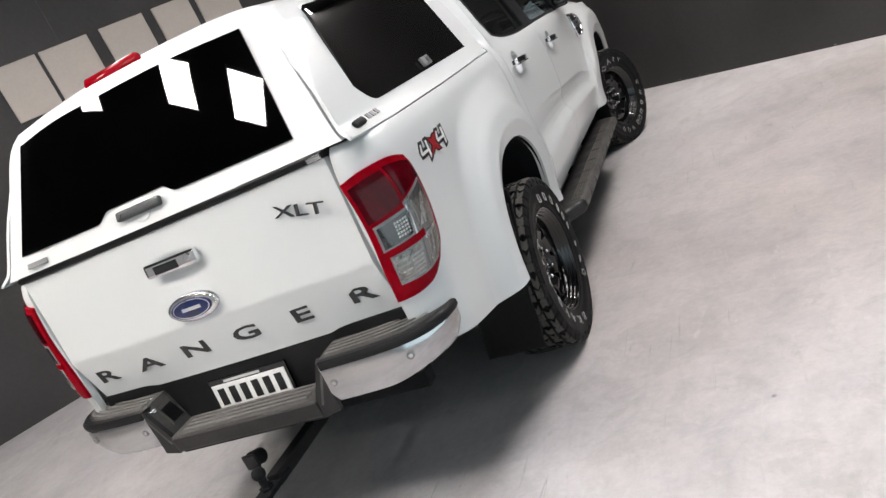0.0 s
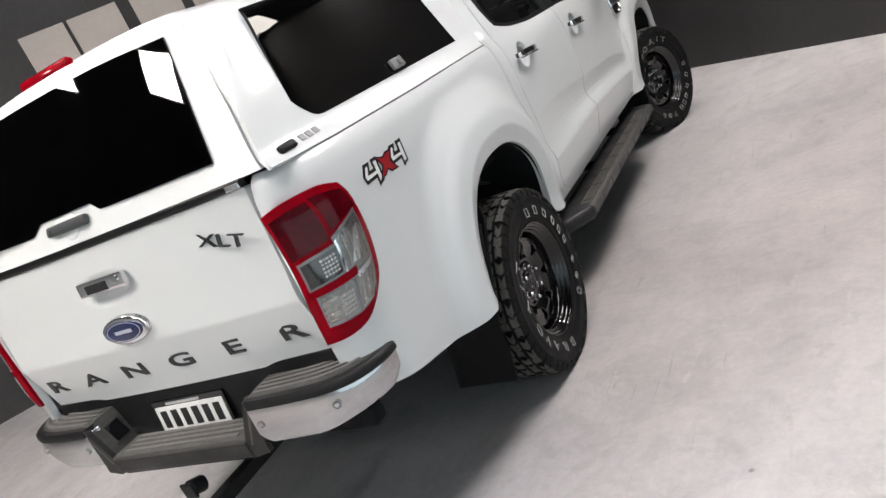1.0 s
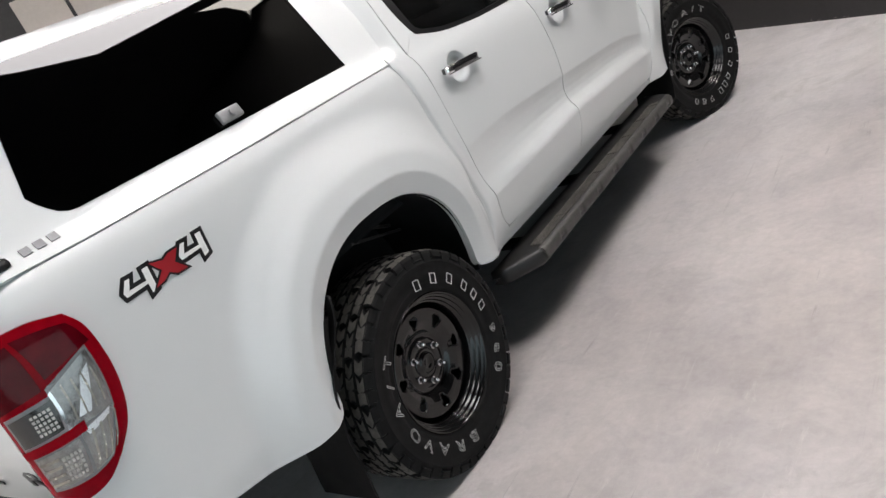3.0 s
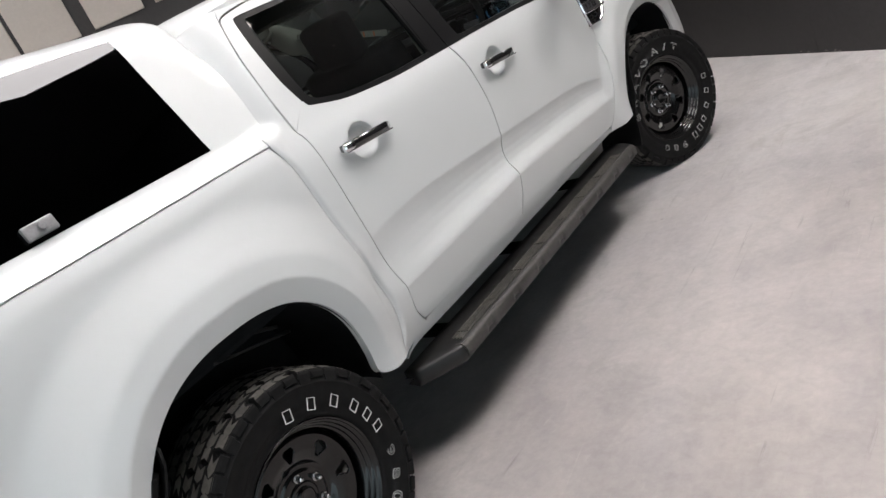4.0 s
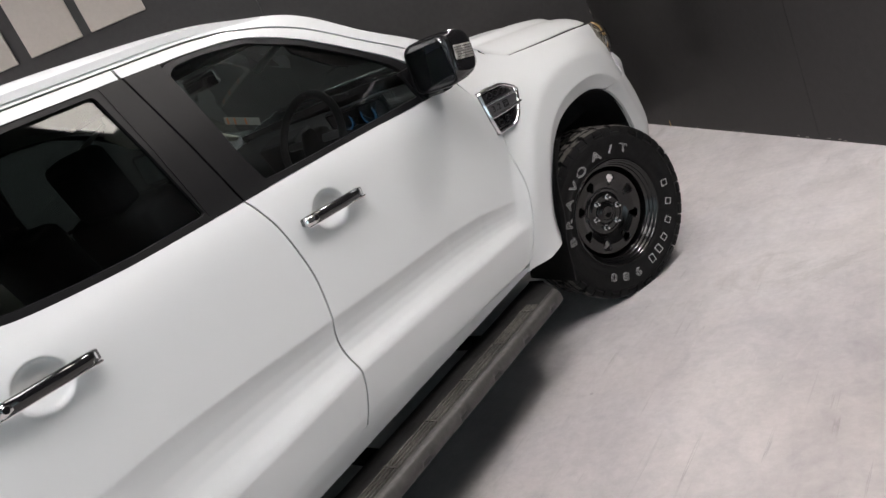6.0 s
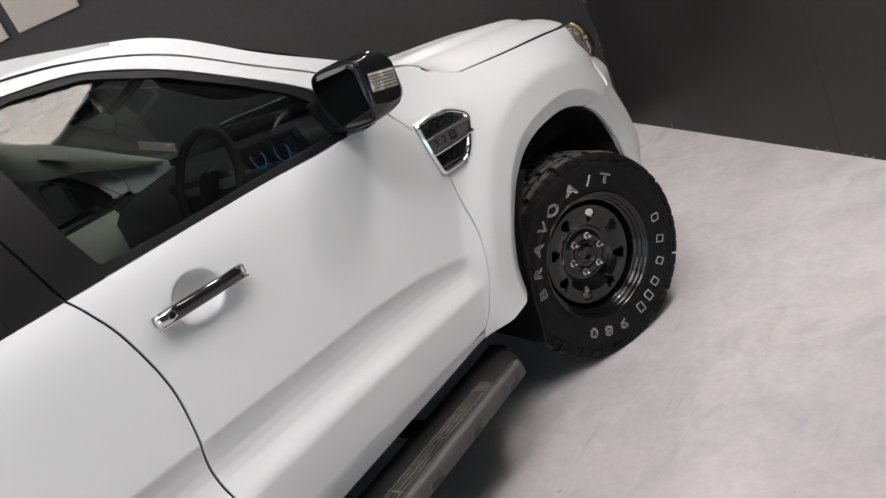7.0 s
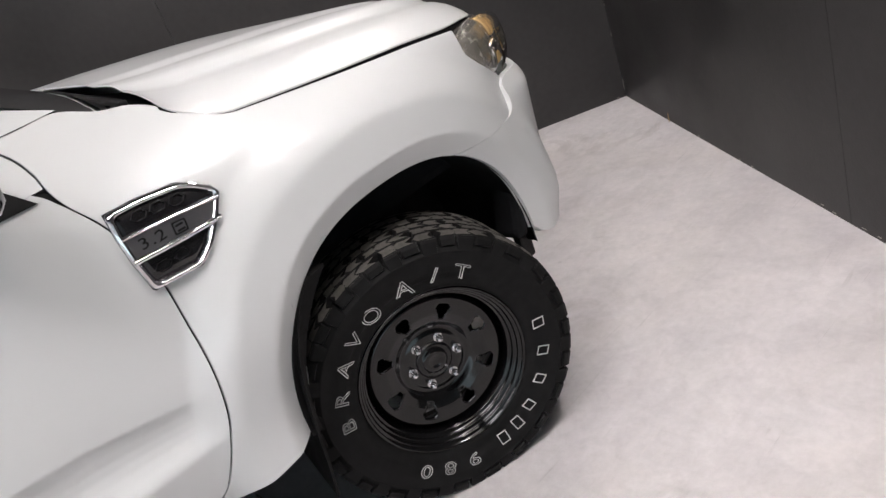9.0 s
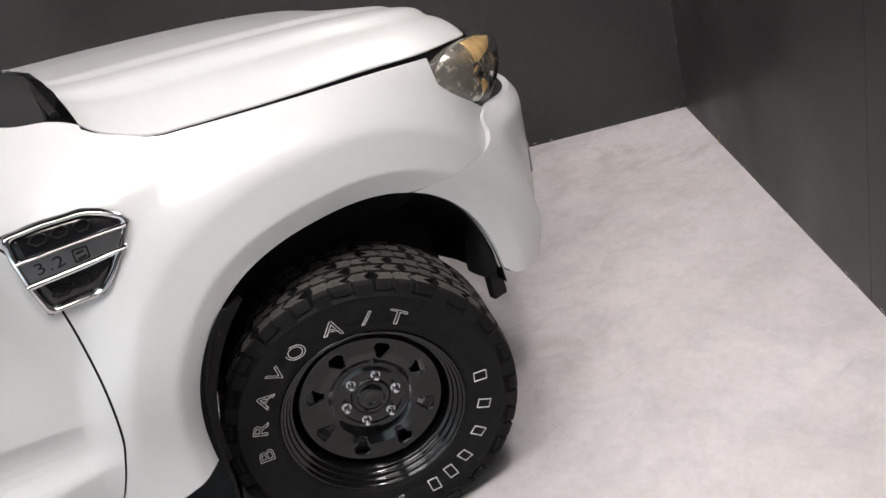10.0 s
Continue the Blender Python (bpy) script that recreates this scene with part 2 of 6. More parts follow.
CLEARLENS = material("smoked_clear_lens", (0.25, 0.243, 0.235), rough=0.14, metal=0.8, coat=1.0, stain=0.25, stain_scale=60, spread=0.1)
REPEATER = material("ribbed_clear_lens", (0.42, 0.40, 0.37), rough=0.22, metal=0.3, coat=0.6, stain=0.2, stain_scale=60)
SATIN = material("satin_chrome", (0.66, 0.66, 0.67), rough=0.24, metal=1.0)
SMOKELENS = material("smoked_reflector", (0.34, 0.32, 0.28), rough=0.18, metal=0.6, coat=1.0, stain=0.2, stain_scale=50)
AMBERLENS = material("amber_lens", (0.62, 0.42, 0.19), rough=0.1, coat=1.0, stain=0.3, stain_scale=25)
BLUE = material("dark_blue_enamel", (0.006, 0.014, 0.075), rough=0.12, coat=0.8)
INK = material("black_decal", (0.008, 0.008, 0.009), rough=0.35)
REDDECAL = material("red_decal", (0.30, 0.010, 0.016), rough=0.35)
GREYDECAL = material("grey_decal", (0.42, 0.42, 0.43), rough=0.4)
WHITEPLATE = material("white_plate", (0.75, 0.75, 0.74), rough=0.35, stain=0.05, stain_scale=20)
TYREWHITE = material("tyre_lettering_grey", (0.56, 0.56, 0.54), rough=0.7, stain=0.3, stain_scale=30)
SEATCLOTH = material("charcoal_seat_cloth", (0.009, 0.009, 0.010), rough=0.9, grain=0.3, grain_scale=200, bump=0.4, bump_scale=400)
LINER = material("pale_grey_headliner", (0.26, 0.255, 0.225), rough=0.9, grain=0.08, grain_scale=150)
DASH = material("dark_dash_plastic", (0.010, 0.0105, 0.0115), spec=0.3, rough=0.6, grain=0.2, grain_scale=200, bump=0.2)
CARD = material("beige_door_trim", (0.34, 0.33, 0.285), rough=0.75, grain=0.08, grain_scale=120)
ORANGE = material("orange_print", (0.50, 0.13, 0.03), rough=0.6)
SCREEN = material("lit_dial", (0.01, 0.03, 0.06), rough=0.2, emit=(0.10, 0.45, 1.0), strength=0.08)
DISPLAY = material("lit_centre_display", (0.02, 0.03, 0.04), rough=0.2, emit=(0.45, 0.80, 0.95), strength=0.9)
TINT = glass_material("privacy_glass", (0.02, 0.02, 0.022), 0.01)
REARPANE = glass_material("dark_green_tinted_glass", (0.30, 0.36, 0.35), 0.01)
PANE = glass_material("green_tinted_glass", (0.50, 0.57, 0.55), 0.01)
CLEAR = glass_material("clear_lens_cover", (0.90, 0.91, 0.90), 0.01)
DARKLENS = material("smoked_dark_lens", (0.045, 0.043, 0.042), rough=0.1, metal=0.5, coat=1.0, stain=0.3, stain_scale=50, spread=0.05)
GRIDLENS = material("pressed_reflector_grid", (0.40, 0.38, 0.36), rough=0.25, metal=0.7)
MIRROR = material("mirror_glass", (0.75, 0.78, 0.80), rough=0.02, metal=1.0)
CONCRETE = concrete_material()


# ---- mesh helpers ----
def mesh_from(name, verts, faces, mat, smooth=True):
    me = bpy.data.meshes.new(name)
    me.from_pydata([tuple(map(float, v)) for v in verts], [], [tuple(map(int, f)) for f in faces])
    me.materials.append(mat)
    if smooth:
        me.polygons.foreach_set("use_smooth", [True] * len(me.polygons))
    me.update()
    return me


def put(name, me, parent=None, label="", m=None):
    ob = new(name, me)
    if m is not None:
        ob.matrix_world = m
    if parent is not None:
        ob.parent = parent
    if label:
        tagged(ob, label)
    return ob


def part(name, bm, mat, parent, label="", smooth=False, m=None):
    bmesh.ops.recalc_face_normals(bm, faces=bm.faces)
    me = bpy.data.meshes.new(name)
    bm.to_mesh(me)
    bm.free()
    me.materials.append(mat)
    if smooth:
        me.polygons.foreach_set("use_smooth", [True] * len(me.polygons))
    return put(name, me, parent, label, m)


def box_bm(size, at=(0, 0, 0), bevel=0.0, m=None, bm=None, segments=2):
    own = bmesh.new()
    bmesh.ops.create_cube(own, size=1, matrix=Matrix.Diagonal((*size, 1)))
    if bevel:
        bmesh.ops.bevel(own, geom=own.edges[:], offset=bevel, segments=segments, profile=0.6, affect="EDGES")
    own.transform(Matrix.Translation(at) @ (m or Matrix()))
    if bm is None:
        return own
    me = bpy.data.meshes.new("tmp")
    own.to_mesh(me)
    own.free()
    bm.from_mesh(me)
    bpy.data.meshes.remove(me)
    return bm


def cyl_bm(r, depth, m, seg=24, bevel=0.0, r2=None, bm=None):
    own = bmesh.new()
    bmesh.ops.create_cone(own, cap_ends=True, segments=seg, radius1=r, radius2=r if r2 is None else r2, depth=depth)
    if bevel:
        rim = [e for e in own.edges if any(len(f.verts) > 4 for f in e.link_faces)]
        bmesh.ops.bevel(own, geom=rim, offset=bevel, segments=2, profile=0.6, affect="EDGES")
    own.transform(m)
    if bm is None:
        return own
    me = bpy.data.meshes.new("tmp")
    own.to_mesh(me)
    own.free()
    bm.from_mesh(me)
    bpy.data.meshes.remove(me)
    return bm


def prism_bm(outline, depth, m=None, bevel=0.0, bm=None):
    """A flat outline (x, y) drawn up along z by depth, with softened edges."""
    own = bmesh.new()
    low = [own.verts.new((x, y, 0)) for x, y in outline]
    f = own.faces.new(low)
    up = bmesh.ops.extrude_face_region(own, geom=[f])
    bmesh.ops.translate(own, verts=[v for v in up["geom"] if isinstance(v, bmesh.types.BMVert)], vec=(0, 0, depth))
    bmesh.ops.recalc_face_normals(own, faces=own.faces)
    if bevel:
        bmesh.ops.bevel(own, geom=own.edges[:], offset=bevel, segments=2, profile=0.6, affect="EDGES")
    if m is not None:
        own.transform(m)
    if bm is None:
        return own
    me = bpy.data.meshes.new("tmp")
    own.to_mesh(me)
    own.free()
    bm.from_mesh(me)
    bpy.data.meshes.remove(me)
    return bm


def curve_through(points, n):
    """n points at even spacing on a smooth curve through the given ones."""
    p = np.array(points, float)
    if len(p) > 2:
        q = np.vstack([2 * p[0] - p[1], p, 2 * p[-1] - p[-2]])
        t = np.linspace(0, 1, 12, endpoint=False)[:, None]
        dense = []
        for a, b, c, d in zip(q, q[1:], q[2:], q[3:]):
            dense.append(0.5 * (2 * b + (c - a) * t + (2 * a - 5 * b + 4 * c - d) * t**2 + (3 * b - a - 3 * c + d) * t**3))
        p = np.vstack(dense + [p[-1:]])
    s = np.r_[0, np.cumsum(np.linalg.norm(np.diff(p, axis=0), axis=1))]
    return np.stack([np.interp(np.linspace(0, s[-1], n), s, p[:, k]) for k in range(p.shape[1])], 1)


def poly_through(points, n):
    """n points at even spacing along straight runs."""
    p = np.array(points, float)
    s = np.r_[0, np.cumsum(np.linalg.norm(np.diff(p, axis=0), axis=1))]
    return np.stack([np.interp(np.linspace(0, s[-1], n), s, p[:, k]) for k in range(p.shape[1])], 1)


def coons(bottom, top, left=None, right=None, nu=40, nv=20):
    """A grid (nv, nu, dims) between four edges; bottom and top run the same way, left and right run upward."""
    c0, c1 = curve_through(bottom, nu), curve_through(top, nu)
    d0 = curve_through(left or [c0[0], c1[0]], nv)
    d1 = curve_through(right or [c0[-1], c1[-1]], nv)
    u, v = np.linspace(0, 1, nu)[None, :, None], np.linspace(0, 1, nv)[:, None, None]
    ruled = (1 - v) * c0[None] + v * c1[None] + (1 - u) * d0[:, None] + u * d1[:, None]
    return ruled - ((1 - u) * (1 - v) * c0[0] + u * (1 - v) * c0[-1] + (1 - u) * v * c1[0] + u * v * c1[-1])


def grid_faces(nv, nu, start=0, flip=False):
    k = start + np.arange(nv * nu).reshape(nv, nu)
    f = np.stack([k[:-1, :-1], k[:-1, 1:], k[1:, 1:], k[1:, :-1]], -1).reshape(-1, 4)
    return f[:, ::-1] if flip else f


def shell(name, face, back, mat, parent, label="", flip=False):
    """A skin over the grid of places `face` whose rim folds back to the grid `back`."""
    nv, nu = face.shape[:2]
    rim = lambda g: np.vstack([g[0, :], g[1:, -1], g[-1, -2::-1], g[-2:0:-1, 0]])  # noqa: E731
    a, b = rim(face), rim(back)
    n = len(a)
    verts = np.vstack([face.reshape(-1, 3), a, b])
    base = nv * nu
    k = np.arange(n)
    side = np.stack([base + k, base + n + k, base + n + (k + 1) % n, base + (k + 1) % n], 1)
    faces = np.vstack([grid_faces(nv, nu, 0, flip), side[:, ::-1] if flip else side])
    return put(name, mesh_from(name, verts, faces, mat), parent, label)


def lathe(profile, n, closed=False):
    """Verts and faces of a profile of (radius, x) turned about the x axis."""
    p = np.array(profile, float)
    a = np.linspace(0, 2 * np.pi, n, endpoint=False)
    v = np.stack([np.repeat(p[:, 1:2], n, 1), p[:, 0:1] * np.cos(a), p[:, 0:1] * np.sin(a)], -1)
    k = np.arange(len(p) * n).reshape(len(p), n)
    if closed:
        k = np.vstack([k, k[:1]])
    r = np.roll(k, -1, 1)
    f = np.stack([k[:-1], r[:-1], r[1:], k[1:]], -1).reshape(-1, 4)
    return v.reshape(-1, 3), f


def text_mesh(name, body, size, mat, depth=0.002, outline=0.0, bold=0.0):
    cu = bpy.data.curves.new(name, "FONT")
    cu.body, cu.size, cu.align_x, cu.align_y = body, size, "CENTER", "CENTER"
    cu.resolution_u = 3
    cu.offset = bold
    if outline:
        cu.fill_mode, cu.bevel_depth, cu.bevel_resolution = "NONE", outline, 0
    else:
        cu.extrude = depth
    ob = bpy.data.objects.new(name, cu)
    scene.collection.objects.link(ob)
    me = bpy.data.meshes.new_from_object(ob.evaluated_get(bpy.context.evaluated_depsgraph_get()))
    bpy.data.objects.remove(ob)
    bpy.data.curves.remove(cu)
    me.name = name
    me.materials.clear()
    me.materials.append(mat)
    return me


# ---- the room: two charcoal walls meet in a corner ----
CORNER = Vector((-0.311, 5.963, 0))
ALONG_L = Vector((-0.5978, -0.8017, 0)).normalized()
ALONG_R = Vector((0.8017, -0.5978, 0)).normalized()
LEN_L, LEN_R = 11.5, 8.5
ROOM_TURN = math.degrees(math.atan2(ALONG_R.y, ALONG_R.x))


def wall(name, start, way, length, label, mat=None):
    """A run of sheet-lined wall: 1.2 m boards with fine butt joints, 12 cm thick."""
    out = Vector((way.y, -way.x, 0))
    mid = CORNER + ALONG_L * LEN_L / 2 + ALONG_R * LEN_R / 2
    if out.dot(mid - start) > 0:
        out = -out
    n = max(1, round(length / 2.4))
    ob = new(name)
    tagged(ob, label, "wall", kind="structure")
    for k in range(n):
        a, b = start + way * (length * k / n + 0.0012), start + way * (length * (k + 1) / n - 0.0012)
        bm = bmesh.new()
        foot = [a, b, b + out * 0.12, a + out * 0.12]
        lo = [bm.verts.new((p.x, p.y, 0)) for p in foot]
        hi = [bm.verts.new((p.x, p.y, CEILING)) for p in foot]
        bm.faces.new(lo), bm.faces.new(hi[::-1])
        for i in range(4):
            j = (i + 1) % 4
            bm.faces.new((lo[i], lo[j], hi[j], hi[i]))
        part("wall_panel", bm, mat or WALLP, ob)
    return ob


west = wall("wall_west", CORNER, ALONG_L, LEN_L, "matt charcoal lined wall carrying cream sign blocks")
north = wall("wall_north", CORNER, ALONG_R, LEN_R, "matt charcoal lined wall with scuffed foot")
# unseen wall, pale so it throws light back at the truck
wall("wall_south", CORNER + ALONG_L * LEN_L, ALONG_R, LEN_R, "unseen plain wall closing the bay, off-white to bounce light", PALEWALL)


# unseen east side: half-raised roller door and glowing sheet added for low side light
DOORWAY = (0.15, 9.0)
RAISED, HEAD = 1.45, 2.75


def on_east(i, out=0.0):
    return CORNER + ALONG_R * (LEN_R + out) + ALONG_L * i


def east_block(name, i0, i1, z0, z1, mat, owner, label="", o0=0.0, o1=0.12):
    mid = on_east((i0 + i1) / 2, (o0 + o1) / 2)
    m = Matrix.Translation((mid.x, mid.y, (z0 + z1) / 2)) @ pose(0, 0, 0, 0, 0, ROOM_TURN)
    return part(name, box_bm((o1 - o0, i1 - i0, z1 - z0)), mat, owner, label, m=m)


east = new("wall_east")
tagged(east, "unseen pale blue-grey wall with a wide doorway added for side light", "wall", kind="structure")
east_block("wall_panel", 0, DOORWAY[0], 0, CEILING, BLUEWALL, east)
east_block("wall_panel", DOORWAY[1], LEN_L, 0, CEILING, BLUEWALL, east)
east_block("wall_panel", DOORWAY[0], DOORWAY[1], HEAD, CEILING, BLUEWALL, east)
roller = new("added_door_1")
tagged(roller, "unseen pale grey roller door, half raised, added to let in side light", "roller door", kind="structure")
east_block("bottom_rail", DOORWAY[0] + 0.01, DOORWAY[1] - 0.01, RAISED, RAISED + 0.06, TRIM, roller, o0=0.03, o1=0.09)
for k in range(12):
    z = RAISED + 0.064 + (HEAD - RAISED - 0.068) * k / 12
    east_block("slat", DOORWAY[0] + 0.01, DOORWAY[1] - 0.01, z, z + 0.096, BLUEWALL, roller, o0=0.045, o1=0.075)
sky = new("backdrop")
tagged(sky, "unseen glowing sheet added outside the doorway as side light", "sky", kind="structure")
east_block("glow_sheet", DOORWAY[0] - 0.6, DOORWAY[1] + 0.6, -0.05, 3.0, SIDEGLOW, sky, o0=0.55, o1=0.57)

o, l, r = CORNER, ALONG_L * LEN_L, ALONG_R * LEN_R
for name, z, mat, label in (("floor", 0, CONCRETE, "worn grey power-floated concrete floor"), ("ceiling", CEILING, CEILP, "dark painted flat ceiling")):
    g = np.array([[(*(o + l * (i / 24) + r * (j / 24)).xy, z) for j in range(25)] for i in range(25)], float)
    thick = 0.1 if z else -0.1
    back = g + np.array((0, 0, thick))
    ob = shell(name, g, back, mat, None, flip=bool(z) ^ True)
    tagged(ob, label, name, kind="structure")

# chipped paint up the corner and along the foot of the charcoal walls
STRAW = material("dry_straw", (0.38, 0.26, 0.13), rough=0.8, grain=0.2, grain_scale=90)
CHIP = material("bare_plaster_chip", (0.36, 0.34, 0.31), rough=0.9, grain=0.2, grain_scale=90)
rng = random.Random(11)
for owner, way, inward, spots_at in ((north, ALONG_R, ALONG_L, [(0.004 + rng.uniform(0, 0.01), rng.uniform(0.05, 1.15)) for _ in range(11)] + [(rng.uniform(0.2, 4.2), 0.006 + rng.uniform(0, 0.012)) for _ in range(12)]),
                                     (west, ALONG_L, ALONG_R, [(rng.uniform(0.05, 0.9), 0.006 + rng.uniform(0, 0.01)) for _ in range(3)])):
    for along, z in spots_at:
        tall = z > 0.04
        n = rng.randint(5, 7)
        w, h = (rng.uniform(0.003, 0.007), rng.uniform(0.008, 0.028)) if tall else (rng.uniform(0.004, 0.016), rng.uniform(0.002, 0.005))
        at = CORNER + way * along + inward * 0.0012 + Vector((0, 0, z))
        bm = bmesh.new()
        ringv = [bm.verts.new(at + way * (w * math.cos(2 * math.pi * k / n) * rng.uniform(0.6, 1.2)) + Vector((0, 0, h * math.sin(2 * math.pi * k / n) * rng.uniform(0.6, 1.2)))) for k in range(n)]
        f = bm.faces.new(ringv)
        up = bmesh.ops.extrude_face_region(bm, geom=[f])
        bmesh.ops.translate(bm, verts=[v for v in up["geom"] if isinstance(v, bmesh.types.BMVert)], vec=inward * 0.0012)
        part("paint_chip", bm, CHIP, owner)

# lit ceiling panels, set square to the room
def light_panel(lx=0.6, ly=0.3, lamp=None):
    thing = new("ceiling_light")
    tagged(thing, "flush white LED panel light in the dark ceiling", "ceiling light", "ceiling panel lights")
    part("diffuser", box_bm((lx - 0.03, ly - 0.03, 0.012), (0, 0, -0.012)), lamp or LAMP, thing)
    bm = bmesh.new()
    for sx, sy, px, py in ((lx, 0.015, 0, ly / 2 - 0.0075), (lx, 0.015, 0, 0.0075 - ly / 2), (0.015, ly - 0.03, lx / 2 - 0.0075, 0), (0.015, ly - 0.03, 0.0075 - lx / 2, 0)):
        box_bm((sx, sy, 0.03), (px, py, -0.015), bm=bm)
    part("frame", bm, WHITEPLATE, thing)
    return thing


def set_panel(i, j):
    at = CORNER + ALONG_L * i + ALONG_R * j
    return pose(at.x, at.y, CEILING - 0.002, 0, 0, ROOM_TURN + 90)


# large working panels over the aisle on the truck's right, the front one brighter
light_panel(1.5, 1.0, BRIGHTLAMP).matrix_world = set_panel(2.50, 4.75)
large_panel = light_panel(1.5, 0.8)
large_panel.matrix_world = set_panel(4.35, 5.40)
copy_thing(large_panel, set_panel(6.0, 6.2))
# small panels over the truck and to its far side
small_panel = light_panel(lamp=SMALLLAMP)
small_panel.matrix_world = set_panel(3.72, 3.0)
for i, j in ((5.0, 1.9), (5.0, 3.3), (6.3, 3.5)):
    copy_thing(small_panel, set_panel(i, j))
# a smaller fill panel added near the wall ahead, to brighten floor and wall
light_panel(lamp=FRONTFILL).matrix_world = set_panel(0.25, 3.35)
# panels behind the tail, boosted to brighten the tailgate
boosted_panel = light_panel(lamp=BOOSTLAMP)
boosted_panel.matrix_world = set_panel(7.6, 3.3)
# an extra one in the corner ahead, added as fill for the walls
copy_thing(boosted_panel, set_panel(0.3, 0.5))
for i, j in ((7.4, 4.35), (7.4, 4.95), (9.6, 6.6)):
    copy_thing(boosted_panel, set_panel(i, j))
# one softer panel at the front end of the aisle
light_panel(1.2, 0.52, SOFTLAMP).matrix_world = set_panel(0.66, 4.36)

# cream sign blocks on the west wall: a run of equal boards, 45 cm high
def sign_block(a, b):
    thing = part("sign_block", prism_bm([(-(b - a) / 2, 0), ((b - a) / 2, 0), ((b - a) / 2, 0.46), (-(b - a) / 2, 0.46)], 0.03, bevel=0.008), CREAM, None)
    at = CORNER + ALONG_L * ((a + b) / 2)
    n = Vector((-ALONG_L.y, ALONG_L.x, 0))
    if n.dot(ALONG_R) < 0:
        n = -n
    x = Vector((0, 0, 1)).cross(n)
    thing.matrix_world = Matrix(((x.x, 0, n.x, at.x), (x.y, 0, n.y, at.y), (0, 1, 0, 2.22), (0, 0, 0, 1)))
    tagged(thing, "raised cream block of wall lettering on the charcoal wall", "sign block", "cream wall lettering")


for a, b in ((4.83, 5.20), (4.38, 4.80), (3.87, 4.27), (3.43, 3.78), (2.99, 3.37)):
    sign_block(a, b)

# ---- the pickup truck: y runs forward, x to its right, origin on the floor under the rear axle ----
truck = new("pickup_truck")
tagged(truck, "white dual-cab pickup truck with canopy and black steel wheels", "pickup truck")

# plan line of the right flank: round the rear corner, straight, round the front corner to the middle
_rear = np.stack([0.72 + 0.14 * np.sin(np.linspace(0, np.pi / 2, 60)), -0.92 - 0.185 * np.cos(np.linspace(0, np.pi / 2, 60))], 1)
_mid = np.stack([np.full(80, 0.86), np.linspace(-0.90, 3.20, 80)], 1)
_a = np.linspace(0, np.pi / 2, 160)[1:]
_front = np.stack([0.86 * np.cos(_a) ** (2 / 3.4), 3.20 + 0.92 * np.sin(_a) ** (2 / 3.4)], 1)
_plan = np.vstack([_rear, _mid, _front])
_s = np.r_[0, np.cumsum(np.linalg.norm(np.diff(_plan, axis=0), axis=1))]
_s = _s - np.interp(0.0, _plan[60:140, 1], _s[60:140])
_d = np.gradient(_plan, _s, axis=0)
_n = np.stack([_d[:, 1], -_d[:, 0]], 1)
_n /= np.linalg.norm(_n, axis=1, keepdims=True)
S_REAR, S_FRONT = float(_s[0]), float(_s[-1])
ARCH_REAR = (2.2, 2.5)
ARCH_BACK = (0.445, 0.444)  # half-widths behind each axle
ARCHES = ((0.01, 0.46, 0.445, 0.49, 2.6, 1.14, 1.52), (3.262, 0.45, 0.468, 0.473, 2.2, 1.12, 1.44))


def smooth(a, b, x):
    t = np.clip((x - a) / (b - a), 0, 1)
    return t * t * (3 - 2 * t)


def soft_interp(x, table, width=0.02):
    """A table of (height, value), with its corners rounded off."""
    h, w = zip(*table)
    return sum(np.interp(x + k * width, h, w) * g for k, g in ((-1, 0.12), (-0.5, 0.22), (0, 0.32), (0.5, 0.22), (1, 0.12)))


PLAIN = ((0.40, -0.050), (0.46, -0.022), (0.55, 0.002), (0.65, 0.006), (0.80, 0.002), (0.95, 0.000), (1.10, 0.000), (1.19, -0.002), (1.25, -0.012), (1.295, -0.030),
         (1.36, -0.045), (1.50, -0.085), (1.69, -0.150), (1.74, -0.172), (1.80, -0.25))
BED = ((0.46, -0.030), (0.53, -0.012), (0.62, 0.0), (0.90, 0.005), (1.10, 0.006), (1.20, 0.004), (1.27, -0.003), (1.30, -0.014), (1.35, -0.032))
WING = ((0.40, -0.026), (0.50, 0.000), (0.65, 0.014), (0.90, 0.030), (1.02, 0.034), (1.10, 0.022), (1.15, 0.004), (1.19, -0.030), (1.23, -0.062), (1.31, -0.105), (1.40, -0.15))


GRIPS = ((0.868, 1.176), (1.786, 1.137))


def arch_norm(k, s, z):
    yc, zc, a, b, n, *_ = ARCHES[k]
    n = np.where(s < yc, ARCH_REAR[k], n)
    a = np.where(s < yc, ARCH_BACK[k], a)
    up = np.maximum(z - zc, 0)
    return (np.abs((s - yc) / a) ** n + np.abs(up / b) ** n) ** (1 / n)


